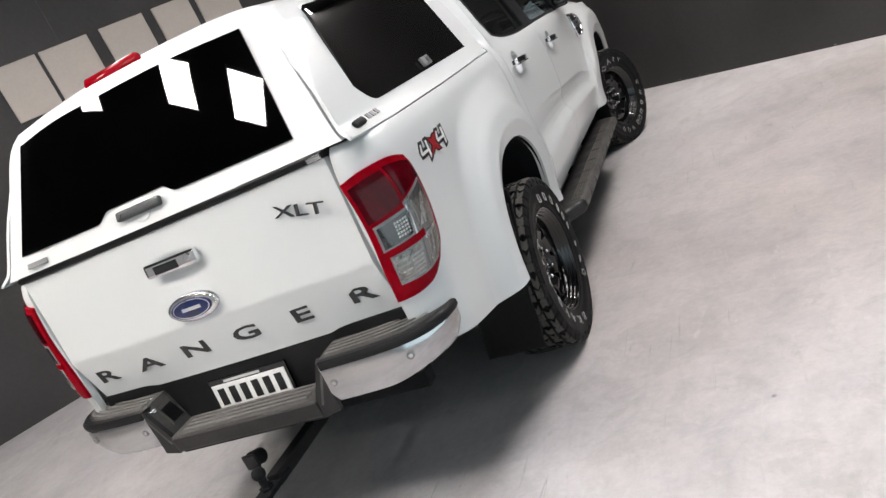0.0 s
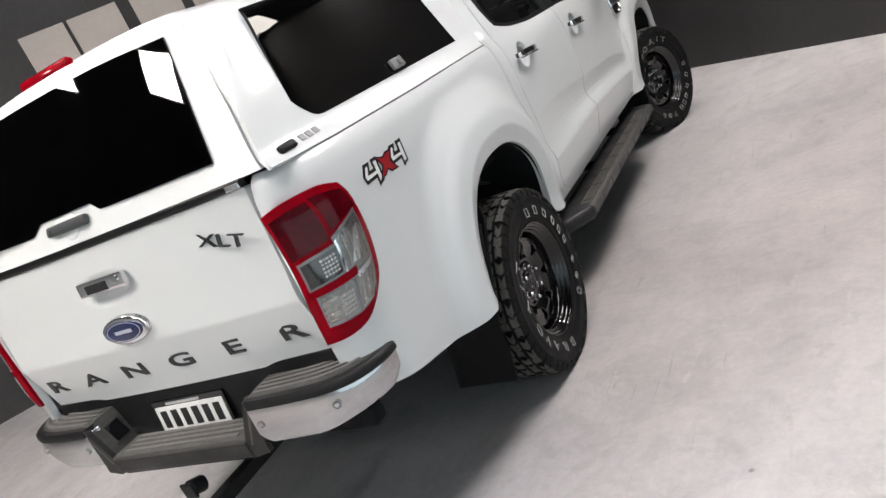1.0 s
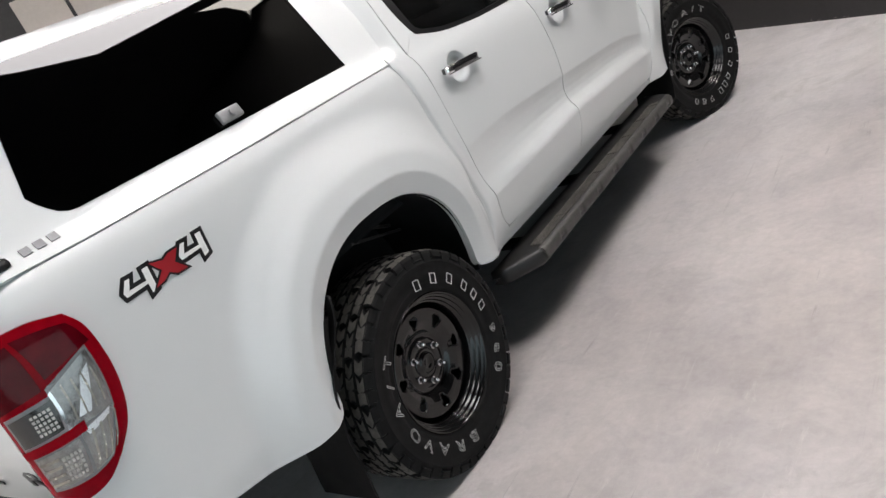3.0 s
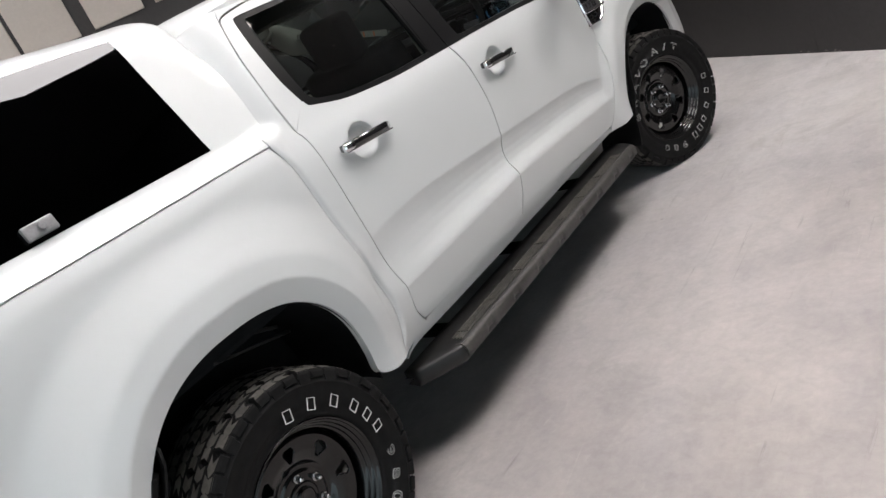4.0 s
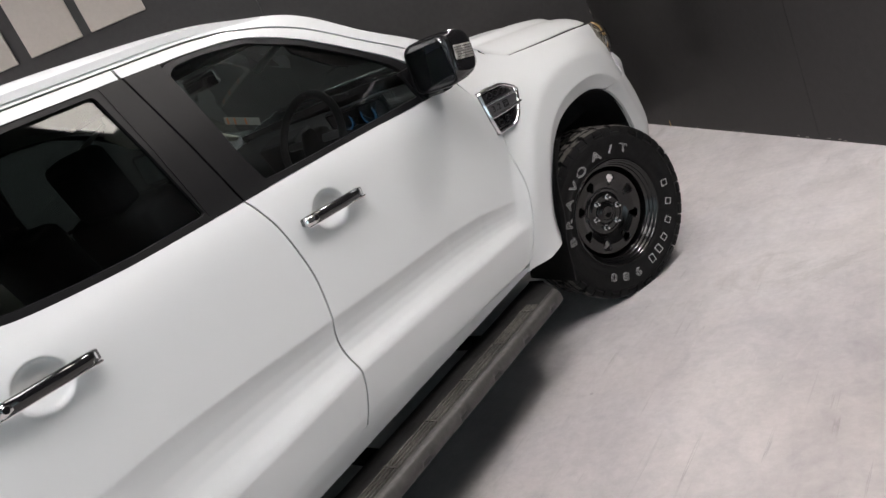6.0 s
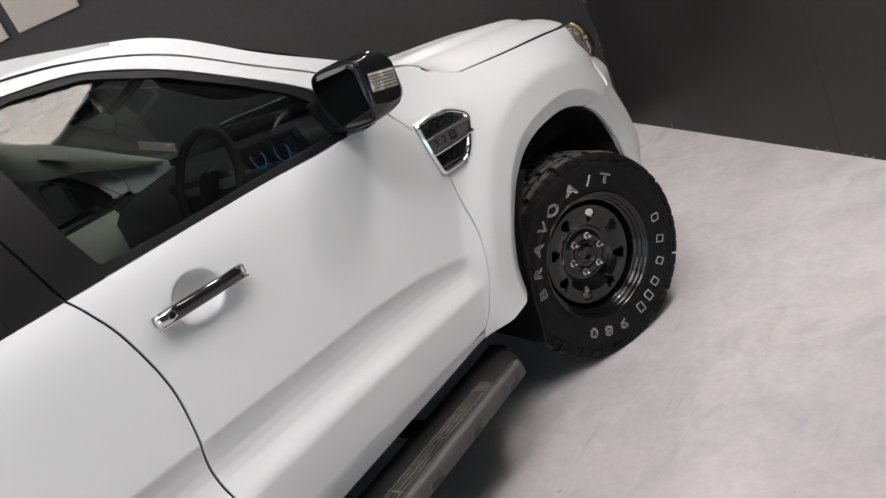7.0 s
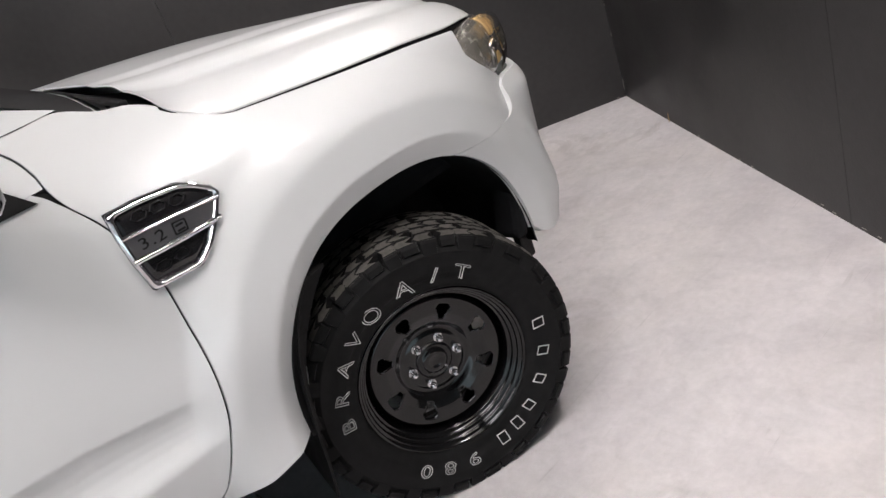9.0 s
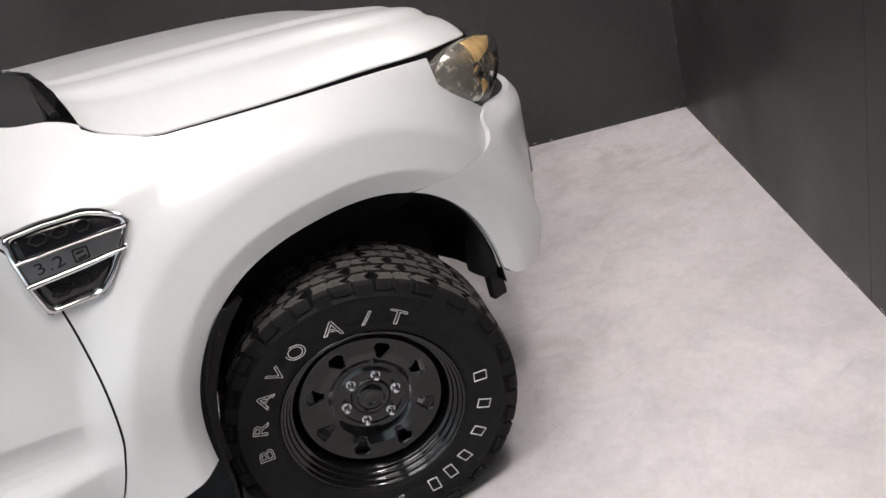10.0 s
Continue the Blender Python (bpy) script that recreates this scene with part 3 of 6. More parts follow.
def door_press(s, z):
    """The long hollow low on the doors: a crisp upper edge, a scooped face, a crisp lower edge."""
    zu = np.interp(s, (0.62, 0.80, 1.03, 1.30, 1.60, 1.97, 2.20, 2.40, 2.60, 2.72), (0.87, 0.895, 0.898, 0.882, 0.857, 0.830, 0.815, 0.790, 0.745, 0.72))
    zl = np.interp(s, (0.62, 1.60, 2.10, 2.65), (0.655, 0.672, 0.650, 0.616))
    v = (z - zl) / (zu - zl)
    amp = (zu - zl) / 0.225 * np.interp(s, (0.70, 1.0, 1.5), (0.25, 0.55, 1.0))
    scoop = amp * np.interp(v, (0.0, 0.06, 0.14, 0.24, 0.36, 0.50, 0.64, 0.80, 0.92, 1.0), (0.017, 0.015, 0.008, -0.005, -0.017, -0.024, -0.024, -0.0165, -0.0075, 0.0))
    low = amp * 0.017 + np.interp(z - zl, (-0.24, -0.18, -0.13, -0.09, -0.05, 0.0), (-0.070, -0.042, -0.026, -0.017, -0.009, 0.0))
    return np.where(v < 0, low, np.where(v < 1, scoop, soft_interp(z, PLAIN, 0.03) * smooth(1.0, 1.5, v)))


def groove_at(z):
    return np.interp(z, (0.482, 0.552, 0.658, 0.781, 0.948, 1.118, 1.221, 1.303), (0.606, 0.643, 0.648, 0.627, 0.593, 0.566, 0.548, 0.512))


def offset(s, z):
    """How far the skin stands out from the plan line."""
    crease = smooth(2.74, 2.54, s) * smooth(0.60, 0.74, s)
    door = door_press(s, z) * crease + soft_interp(z, PLAIN, 0.03) * (1 - crease)
    o = door
    wing = smooth(2.45, 2.95, s)
    o = o * (1 - wing) + soft_interp(z, WING, 0.022) * wing
    bed = (1 - smooth(0.50, 0.58, s)) * smooth(1.37, 1.31, z)
    o = o * (1 - bed) + soft_interp(z, BED, 0.015) * bed
    o = o - 0.045 * smooth(0.64, 0.53, s) * smooth(1.31, 1.38, z)
    for k in (0, 1):
        *_, inner, outer = ARCHES[k]
        q = arch_norm(k, s, z)
        far = np.where((s > 0.01) & (k == 0), outer - 0.20 * smooth(0.9, 0.7, z), outer)
        f = 1 - smooth(1.30 if k else 1.26, far + 0.10, q)
        lip = np.interp(q, (1.0, inner, 1.40), ((0.046, 0.072, 0.062) if k else (0.050, 0.074, 0.052)))
        lip = lip - (0.044 if k else 0.040) * smooth(0.84, 0.50, z) * (s > -0.2) * (s < 3.3)
        o = o + (lip - o) * f * smooth(1.3, 1.15, z)
    o = o - 0.012 * np.exp(-((s - groove_at(z)) / 0.011) ** 2) * smooth(0.42, 0.5, z) * smooth(1.33, 1.29, z)
    for y, h in GRIPS:
        d = np.hypot((s - y) / 0.066, (z - h + 0.007) / 0.062)
        o = o - 0.030 * np.sqrt(np.clip(1 - d * d, 0, 1)) * (1 - smooth(0.93, 1.0, d))
    return o


def flank(g, out=0.0, side=1):
    """Places on the skin for a grid of (run, height)."""
    s, z = g[..., 0], g[..., 1]
    o = offset(s, z) + out
    x = np.interp(s, _s, _plan[:, 0]) + np.interp(s, _s, _n[:, 0]) * o
    y = np.interp(s, _s, _plan[:, 1]) + np.interp(s, _s, _n[:, 1]) * o
    return np.stack([x * side, y, z], -1)


def panel(name, mat, bottom, top, left=None, right=None, nu=40, nv=24, out=0.0, fold=0.02, parent=None, label="", sides=(1, -1), shape=None):
    made = []
    for side in sides:
        g = coons(bottom, top, left, right, nu, nv)
        o = out if shape is None else out + shape(g)
        made.append(shell(name, flank(g, o, side), flank(g, o - fold, side), mat, parent or truck, label, flip=side < 0))
    return made


def arch_line(k, start, end, n=24, grow=1.0):
    """Points (run, height) along an arch's lip, between two angles in degrees."""
    yc, zc, a, b, p, *_ = ARCHES[k]
    pts = []
    for d in np.linspace(start, end, n):
        c, s = math.cos(radians(d)), math.sin(radians(d))
        p = ARCHES[k][4] if c > 0 else ARCH_REAR[k]
        a = ARCHES[k][2] if c > 0 else ARCH_BACK[k]
        pts.append((yc + grow * a * math.copysign(abs(c) ** (2 / p), c), zc + grow * b * max(s, 0) ** (2 / p)))
    return pts


# load bed flank, with the rear corner
bed_top = [(0.508, 1.303), (0.3, 1.306), (-0.2, 1.310), (-0.75, 1.320), (-1.0, 1.330), (S_REAR + 0.004, 1.336)]
bed_low = [(0.604, 0.482), (0.50, 0.485)] + arch_line(0, 3, 171, 30) + [(-0.465, 0.523), (-0.62, 0.524), (-0.85, 0.568), (-1.02, 0.605), (S_REAR + 0.004, 0.64)]
bed_front = [(0.604, 0.482), (0.640, 0.552), (0.645, 0.658), (0.624, 0.781), (0.590, 0.948), (0.563, 1.118), (0.545, 1.221), (0.508, 1.303)]
panel("bed_side", PAINT, bed_low, bed_top, bed_front, None, 150, 56, fold=0.03)

# cab corner between bed and rear door, from the sill to the roof rail
rear_gap = [(0.800, 0.500), (0.762, 0.520), (0.742, 0.566), (0.735, 0.660), (0.713, 0.751), (0.695, 0.879), (0.668, 1.134), (0.653, 1.265), (0.635, 1.320), (0.632, 1.432), (0.640, 1.571), (0.668, 1.690), (0.72, 1.733)]
panel("cab_corner", PAINT, [(0.608, 0.465), (0.80, 0.47)], [(0.530, 1.70), (0.62, 1.725), (0.695, 1.738)],
      [(0.608, 0.465), (0.6425, 0.552), (0.6475, 0.658), (0.6265, 0.781), (0.5925, 0.948), (0.5655, 1.118), (0.5475, 1.221), (0.518, 1.303), (0.515, 1.34), (0.525, 1.5), (0.530, 1.70)],
      [(s - 0.001, z) for s, z in [(0.80, 0.47)] + rear_gap[1:-1]] + [(0.695, 1.738)], 26, 90)

# doors below the belt
b_gap = [(1.556, 0.512), (1.590, 0.593), (1.604, 0.661), (1.602, 0.740), (1.605, 0.827), (1.622, 0.990), (1.598, 1.143), (1.566, 1.235), (1.547, 1.277)]
f_gap = [(2.572, 0.492), (2.592, 0.507), (2.618, 0.555), (2.643, 0.615), (2.666, 0.690), (2.686, 0.848), (2.686, 1.025), (2.652, 1.145), (2.600, 1.235), (2.575, 1.262)]
nudge = lambda pts, d: [(s + d, z) for s, z in pts]  # noqa: E731
low_rear = rear_gap[1:8] + [(0.640, 1.300)]
panel("rear_door", PAINT, [(0.766, 0.520), (0.82, 0.503), (1.2, 0.505), (1.552, 0.514)], [(0.644, 1.300), (0.70, 1.345), (0.736, 1.373), (0.752, 1.354), (0.79, 1.341), (0.91, 1.313), (1.05, 1.298), (1.207, 1.287), (1.541, 1.279)],
      nudge(low_rear, 0.003), nudge(b_gap, -0.0035), 190, 170)
panel("front_door", PAINT, [(1.560, 0.514), (2.0, 0.508), (2.36, 0.497), (2.50, 0.490), (2.569, 0.492)], [(1.550, 1.279), (1.8, 1.273), (2.1, 1.264), (2.3, 1.252), (2.45, 1.252), (2.572, 1.262)],
      nudge(b_gap, 0.003), nudge(f_gap, -0.0025), 200, 170)
panel("sill", PAINT, [(0.62, 0.440), (1.6, 0.441), (2.64, 0.462)], [(0.80, 0.497), (1.2, 0.500), (1.6, 0.508), (2.0, 0.503), (2.36, 0.492), (2.50, 0.486), (2.60, 0.474)], None, None, 60, 8, out=-0.005)

# black rubber seals behind the shut lines
def shut_seal(gap, wide=0.010):
    for side in (1, -1):
        c = curve_through(gap, 60)
        g = np.stack([c + np.array((-wide, 0)), c + np.array((wide, 0))])
        shell("door_seal", flank(g, -0.007, side), flank(g, -0.016, side), RUBBER, truck, flip=side < 0)


shut_seal(low_rear), shut_seal(b_gap), shut_seal(f_gap)

# window frames: outer line, then the line of the black surround
roof_line = [(0.692, 1.737), (0.85, 1.752), (1.10, 1.758), (1.40, 1.757), (1.75, 1.751), (2.01, 1.711), (2.16, 1.660), (2.334, 1.551), (2.495, 1.467), (2.65, 1.39), (2.80, 1.325)]
top_gap = [(0.670, 1.697), (0.692, 1.708), (0.735, 1.717), (0.85, 1.727), (1.10, 1.730), (1.40, 1.728), (1.75, 1.722), (1.95, 1.690), (2.12, 1.632), (2.30, 1.527), (2.46, 1.437), (2.56, 1.36), (2.60, 1.285)]
panel("roof_rail", PAINT, top_gap[:-2] + [(2.545, 1.374)], roof_line[:-2] + [(2.706, 1.372)], None, [(2.545, 1.374), (2.62, 1.372), (2.706, 1.372)], 90, 12, out=0.002)
rear_frame_out = [(0.643, 1.302), (0.637, 1.432), (0.646, 1.571), (0.673, 1.684), (0.694, 1.701), (0.736, 1.711), (0.85, 1.722), (1.10, 1.725), (1.470, 1.723)]
rear_frame_in = [(0.736, 1.375), (0.715, 1.46), (0.711, 1.573), (0.718, 1.668), (0.728, 1.686), (0.75, 1.692), (0.90, 1.695), (1.10, 1.697), (1.470, 1.695)]
panel("rear_door_frame", PAINT, rear_frame_out, rear_frame_in, None, None, 60, 6, fold=0.012)
front_frame_out = [(1.478, 1.723), (1.75, 1.716), (1.95, 1.685), (2.12, 1.626), (2.30, 1.521), (2.46, 1.431), (2.542, 1.370), (2.579, 1.33), (2.595, 1.29), (2.597, 1.262)]
front_frame_in = [(1.478, 1.695), (1.73, 1.690), (1.90, 1.672), (2.08, 1.605), (2.26, 1.502), (2.39, 1.420), (2.47, 1.345), (2.52, 1.262)]
panel("front_door_frame", PAINT, front_frame_out, front_frame_in, None, None, 60, 6, fold=0.012)


def rounded(loop, cut=0.014):
    """A closed loop of straight runs with its corners cut round, nine points to a corner."""
    p = np.array(loop, float)
    pts = []
    for a, b, c in zip(np.roll(p, 1, 0), p, np.roll(p, -1, 0)):
        u, v = a - b, c - b
        d = min(cut, 0.4 * np.linalg.norm(u), 0.4 * np.linalg.norm(v))
        e, f = b + u / np.linalg.norm(u) * d, b + v / np.linalg.norm(v) * d
        pts += [(1 - t) ** 2 * e + 2 * t * (1 - t) * b + t * t * f for t in np.linspace(0, 1, 9)]
    return np.array(pts + pts[:1])


def ring(name, outer, inner, mat, out=0.0, fold=0.008, label=""):
    """A closed band between two loops of (run, height) on the flank."""
    for side in (1, -1):
        a, b = rounded(outer), rounded(inner)
        g = np.stack([a, b])
        shell(name, flank(g, out, side), flank(g, out - fold, side), mat, truck, label, flip=side < 0)


rear_win_out = [(0.741, 1.366), (0.713, 1.46), (0.711, 1.573), (0.722, 1.692), (0.96, 1.697), (1.20, 1.699), (1.425, 1.698), (1.435, 1.50), (1.448, 1.279), (1.207, 1.285), (1.05, 1.296), (0.91, 1.311), (0.79, 1.340)]
rear_win_in = [(0.776, 1.378), (0.766, 1.47), (0.760, 1.573), (0.764, 1.674), (0.95, 1.678), (1.18, 1.680), (1.382, 1.680), (1.405, 1.50), (1.430, 1.300), (1.215, 1.303), (1.06, 1.314), (0.92, 1.330), (0.805, 1.358)]
front_win_out = [(1.625, 1.279), (1.600, 1.40), (1.585, 1.55), (1.582, 1.670), (1.62, 1.688), (1.73, 1.689), (1.90, 1.671), (2.08, 1.604), (2.26, 1.500), (2.39, 1.418), (2.47, 1.344), (2.515, 1.272), (2.45, 1.250), (2.2, 1.258), (1.9, 1.270), (1.7, 1.276)]
front_win_in = [(1.668, 1.312), (1.645, 1.40), (1.628, 1.55), (1.622, 1.645), (1.65, 1.662), (1.73, 1.665), (1.88, 1.650), (2.05, 1.583), (2.21, 1.490), (2.31, 1.420), (2.36, 1.36), (2.385, 1.300), (2.34, 1.290), (2.18, 1.294), (1.9, 1.298), (1.74, 1.305)]
narrow = lambda a, b, t: [tuple(x + (y - x) * t for x, y in zip(p, q)) for p, q in zip(a, b)]  # noqa: E731
front_win_in = narrow(front_win_in, front_win_out, 0.4)
ring("rear_window_surround", rear_win_out, rear_win_in, TRIM, -0.004, 0.02)
ring("front_window_surround", front_win_out, front_win_in, TRIM, -0.004, 0.02)
panel("door_pillar_trim", TRIM, [(1.436, 1.281), (1.544, 1.278)], [(1.405, 1.702), (1.474, 1.724)], None, None, 8, 24, out=-0.002)
panel("door_pillar_trim", TRIM, [(1.551, 1.278), (1.64, 1.276)], [(1.480, 1.724), (1.60, 1.70)], None, None, 8, 24, out=-0.002)


def pane(name, loop, mat, out):
    """A window pane filling a loop, drawn as a fan of rings towards its middle."""
    for side in (1, -1):
        a = rounded(loop)
        c = a.mean(0)
        g = np.stack([c + (a - c) * k for k in (1.02, 0.75, 0.5, 0.25, 0.02)])
        v = flank(g, out, side)
        me = mesh_from(name, v.reshape(-1, 3), grid_faces(5, len(a), 0, side > 0), mat)
        ob = put(name, me, truck)
        ob.visible_shadow = False


pane("rear_door_glass", rear_win_in, REARPANE, -0.016)
pane("front_door_glass", front_win_in, PANE, -0.016)

# front wing, bumper
wing_low = [(2.568, 0.458), (2.70, 0.456)] + arch_line(1, 178, 62, 24) + [(3.55, 0.864), (3.672, 0.860), (3.76, 0.866), (3.803, 0.890), (3.838, 0.953)]
wing_top = [(2.552, 1.370), (2.62, 1.3695), (2.70, 1.369), (2.777, 1.338), (2.840, 1.323), (2.884, 1.302), (2.923, 1.270), (3.005, 1.227), (3.083, 1.214), (3.311, 1.190), (3.539, 1.169), (3.70, 1.149)]
wing_top = wing_top[:5] + [(s, z - 0.0005) for s, z in wing_top[5:]]
panel("front_wing", PAINT, wing_low, wing_top, [(2.568, 0.458), (2.577, 0.490), (2.595, 0.507), (2.621, 0.555), (2.646, 0.615), (2.669, 0.690), (2.6885, 0.848), (2.6885, 1.025), (2.6545, 1.145), (2.6155, 1.215), (2.602, 1.255), (2.600, 1.29), (2.585, 1.33), (2.552, 1.370)],
      [(3.838, 0.953), (3.79, 0.990), (3.737, 1.031), (3.697, 1.074), (3.694, 1.10), (3.70, 1.144)], 120, 60, fold=0.010)
bumper_low = [(3.735, 0.50), (3.80, 0.455), (4.1, 0.43), (S_FRONT, 0.42)]
bumper_top = [(3.513, 0.863), (3.55, 0.861), (3.672, 0.857), (3.763, 0.862), (3.806, 0.886), (3.842, 0.948), (4.1, 0.93), (S_FRONT, 0.92)]
panel("front_bumper", PAINT, bumper_low, bumper_top, arch_line(1, 6, 60, 10), None, 70, 40,
      shape=lambda g: 0.050 * smooth(3.72, 3.95, g[..., 0]) * smooth(0.99, 0.88, g[..., 1]) * smooth(0.40, 0.60, g[..., 1]))
panel("grille_panel", PLASTIC, [(3.86, 0.955), (4.1, 0.925), (S_FRONT, 0.915)], [(3.80, 1.10), (4.1, 1.10), (S_FRONT, 1.10)], None, None, 40, 10, out=-0.03)


def sheet(name, grid, mat, label="", back=(0, 0, -0.02), flip=False, parent=None):
    """A free skin over a grid of places."""
    g = np.asarray(grid, float)
    return shell(name, g, g + np.array(back), mat, parent or truck, label, flip)


# bonnet, with two long pressed ridges
def bonnet():
    edge = curve_through([(0.775, 2.890, 1.300), (0.785, 2.923, 1.268), (0.795, 3.005, 1.229), (0.800, 3.083, 1.217), (0.812, 3.311, 1.194), (0.806, 3.539, 1.173), (0.790, 3.700, 1.153), (0.745, 3.83, 1.140), (0.65, 3.955, 1.120), (0.42, 4.04, 1.105)], 60)
    seal = edge[:46] * np.array((1.0, 1, 1)) - np.array((0.0, 0, 0.012))
    for side in (1, -1):
        g = np.stack([seal + np.array((-0.005, 0, 0.008)), seal - np.array((0.005, 0, 0.012))]) * np.array((side, 1, 1))
        sheet("bonnet_seal", g, DARK, back=(0, 0, -0.01), flip=side < 0)
    edge[:, 2] += 0.0005
    edge[:, 0] -= 0.003
    mid = curve_through([(0.0, 2.93, 1.362), (0.0, 3.2, 1.337), (0.0, 3.6, 1.285), (0.0, 3.9, 1.215), (0.0, 4.05, 1.12)], 60)
    w = np.linspace(0, 1, 40)
    rise = soft_interp(w, ((0, 0), (0.03, 0.16), (0.10, 0.40), (0.17, 0.54), (0.22, 0.58), (0.27, 0.80), (0.34, 0.86), (0.46, 0.86), (0.50, 0.95), (0.7, 0.97), (1.0, 1.0)), 0.016)
    rise[0] = 0.0
    g = np.zeros((40, 60, 3))
    for k in range(40):
        t = w[k]
        g[k] = edge * (1 - t) + mid * t
        g[k, :, 2] = edge[:, 2] + (mid[:, 2] - edge[:, 2]) * rise[k]
    full = np.vstack([g, (g * np.array((-1, 1, 1)))[-2::-1]])
    sheet("bonnet", full, PAINT, back=(0, 0, -0.004), flip=False)


bonnet()

# roof and windscreen
def roof():
    ys = np.linspace(0, 1, 40)
    line = curve_through([(0.650, 0.50, 1.684), (0.676, 0.60, 1.722), (0.691, 0.72, 1.741), (0.690, 0.95, 1.757), (0.690, 1.4, 1.759), (0.692, 1.75, 1.752), (0.705, 2.0, 1.712)], 40)
    w = np.linspace(0, 1, 24)
    rise = np.interp(w, [0, 0.04, 0.10, 0.2, 0.5, 1], [0, 0.028, 0.042, 0.052, 0.064, 0.068])
    g = np.zeros((24, 40, 3))
    for k in range(24):
        g[k] = line
        g[k, :, 0] *= 1 - w[k]
        g[k, :, 1] += w[k] ** 2 * 0.12 * smooth(0.5, 1.0, ys)
        g[k, :, 2] += rise[k] * 0.66 * smooth(0.0, 0.12, ys) * (1 - 0.6 * smooth(0.5, 1.0, ys))
    full = np.vstack([g, (g * np.array((-1, 1, 1)))[-2::-1]])
    sheet("roof", full, PAINT)
    head = g.copy()
    sheet("headliner", np.vstack([head, (head * np.array((-1, 1, 1)))[-2::-1]]) - np.array((0, 0, 0.05)), LINER, flip=True)


roof()
top = np.array([(x, 2.0 + 0.12 * (1 - abs(x) / 0.70) ** 2, 1.712 + 0.018 * min(1, (1 - abs(x) / 0.70) * 2.2)) for x in np.linspace(0.70, -0.70, 40)])
low = np.array([(x, 2.80 + 0.16 * (1 - (abs(x) / 0.76) ** 2), 1.305 + 0.02 * (1 - abs(x) / 0.76)) for x in np.linspace(0.76, -0.76, 40)])
v = np.linspace(0, 1, 16)[:, None, None]
screen = top[None] * (1 - v) + low[None] * v + np.array((0, 0.02, 0.02)) * (4 * v * (1 - v))
ob = sheet("windscreen", screen, PANE, back=(0, 0, -0.004))
ob.visible_shadow = False
# scuttle under the screen
sc = np.stack([low + np.array((0, 0.0, -0.005)), low * np.array((1.0, 1, 1)) + np.array((0, 0.12, -0.045))])
sheet("scuttle_panel", sc, PLASTIC, back=(0, 0, -0.03))
for k, (x0, x1) in enumerate(((0.66, 0.10), (0.02, -0.52))):
    bm = bmesh.new()
    p0, p1 = Vector((x0, 2.87, 1.315)), Vector((x1, 2.90, 1.352))
    d = p1 - p0
    box_bm((d.length, 0.018, 0.014), ((p0 + p1) / 2), 0.004, d.to_track_quat("X", "Z").to_matrix().to_4x4(), bm)
    part("wiper", bm, PLASTIC, truck)

# canopy over the load bed
CAN = [(0.832, 1.318), (0.812, 1.345), (0.790, 1.384), (0.7495, 1.50), (0.7075, 1.62), (0.6655, 1.74), (0.625, 1.795), (0.56, 1.828), (0.45, 1.848), (0.25, 1.862), (0.0, 1.868)]


def canopy_at(w, u, out=0.0):
    """w: along the section from the rail (0) to the crown (1); u: from tail (0) to cab (1)."""
    sec = canopy_at.sec
    x, z = np.interp(w, canopy_at.w, sec[:, 0]), np.interp(w, canopy_at.w, sec[:, 1])
    nx, nz = np.interp(w, canopy_at.w, canopy_at.n[:, 0]), np.interp(w, canopy_at.w, canopy_at.n[:, 1])
    tail = -1.100 + (z - 1.318) * 0.42
    nose = 0.550 + 0.012 * smooth(1.32, 1.5, z) - 0.04 * smooth(1.55, 1.80, z)
    y = tail + (nose - tail) * u
    z = z + (np.interp(y, (-1.1, -1.0, -0.75, -0.2, 0.3, 0.5), (1.338, 1.332, 1.322, 1.312, 1.308, 1.305)) + 0.003 - 1.318) * (1 - smooth(0.0, 0.07, w))
    z = z - 0.032 * smooth(-0.2, 0.5, y) * smooth(1.72, 1.85, z)
    # the ends roll over
    end = np.minimum(y - tail, 0.08) / 0.08
    front = np.minimum(nose - y, 0.06) / 0.06
    drop = 0.030 * (1 - np.sqrt(np.clip(1 - (1 - end) ** 2, 0, 1))) + 0.026 * (1 - np.sqrt(np.clip(1 - (1 - front) ** 2, 0, 1)))
    k = out - drop * smooth(1.5, 1.75, z)
    return np.stack([x + nx * k, y, z + nz * k], -1)


canopy_at.sec = curve_through(CAN, 120)
_dd = np.gradient(canopy_at.sec, axis=0)
canopy_at.n = np.stack([_dd[:, 1], -_dd[:, 0]], 1)
canopy_at.n /= np.linalg.norm(canopy_at.n, axis=1, keepdims=True)
canopy_at.w = np.linspace(0, 1, 120)
uu = np.r_[np.linspace(0, 0.06, 9)[:-1], np.linspace(0.06, 0.93, 30)[:-1], np.linspace(0.93, 1.0, 10)]
ww = np.linspace(0, 1, 60)
W, U = np.meshgrid(ww, uu, indexing="ij")
half = canopy_at(W, U)
full = np.vstack([half, (half * np.array((-1, 1, 1)))[-2::-1]])
canopy = shell("canopy", full, full * np.array((0.985, 1, 1)) - np.array((0, 0, 0.006)), GELCOAT, truck, "white fibreglass canopy over the load bed")


def canopy_wu(y, z):
    w = float(np.interp(z, canopy_at.sec[:, 1], canopy_at.w))
    tail = -1.100 + (z - 1.318) * 0.42
    nose = 0.550 + 0.012 * float(smooth(1.32, 1.5, z)) - 0.04 * float(smooth(1.55, 1.80, z))
    return w, (y - tail) / (nose - tail)


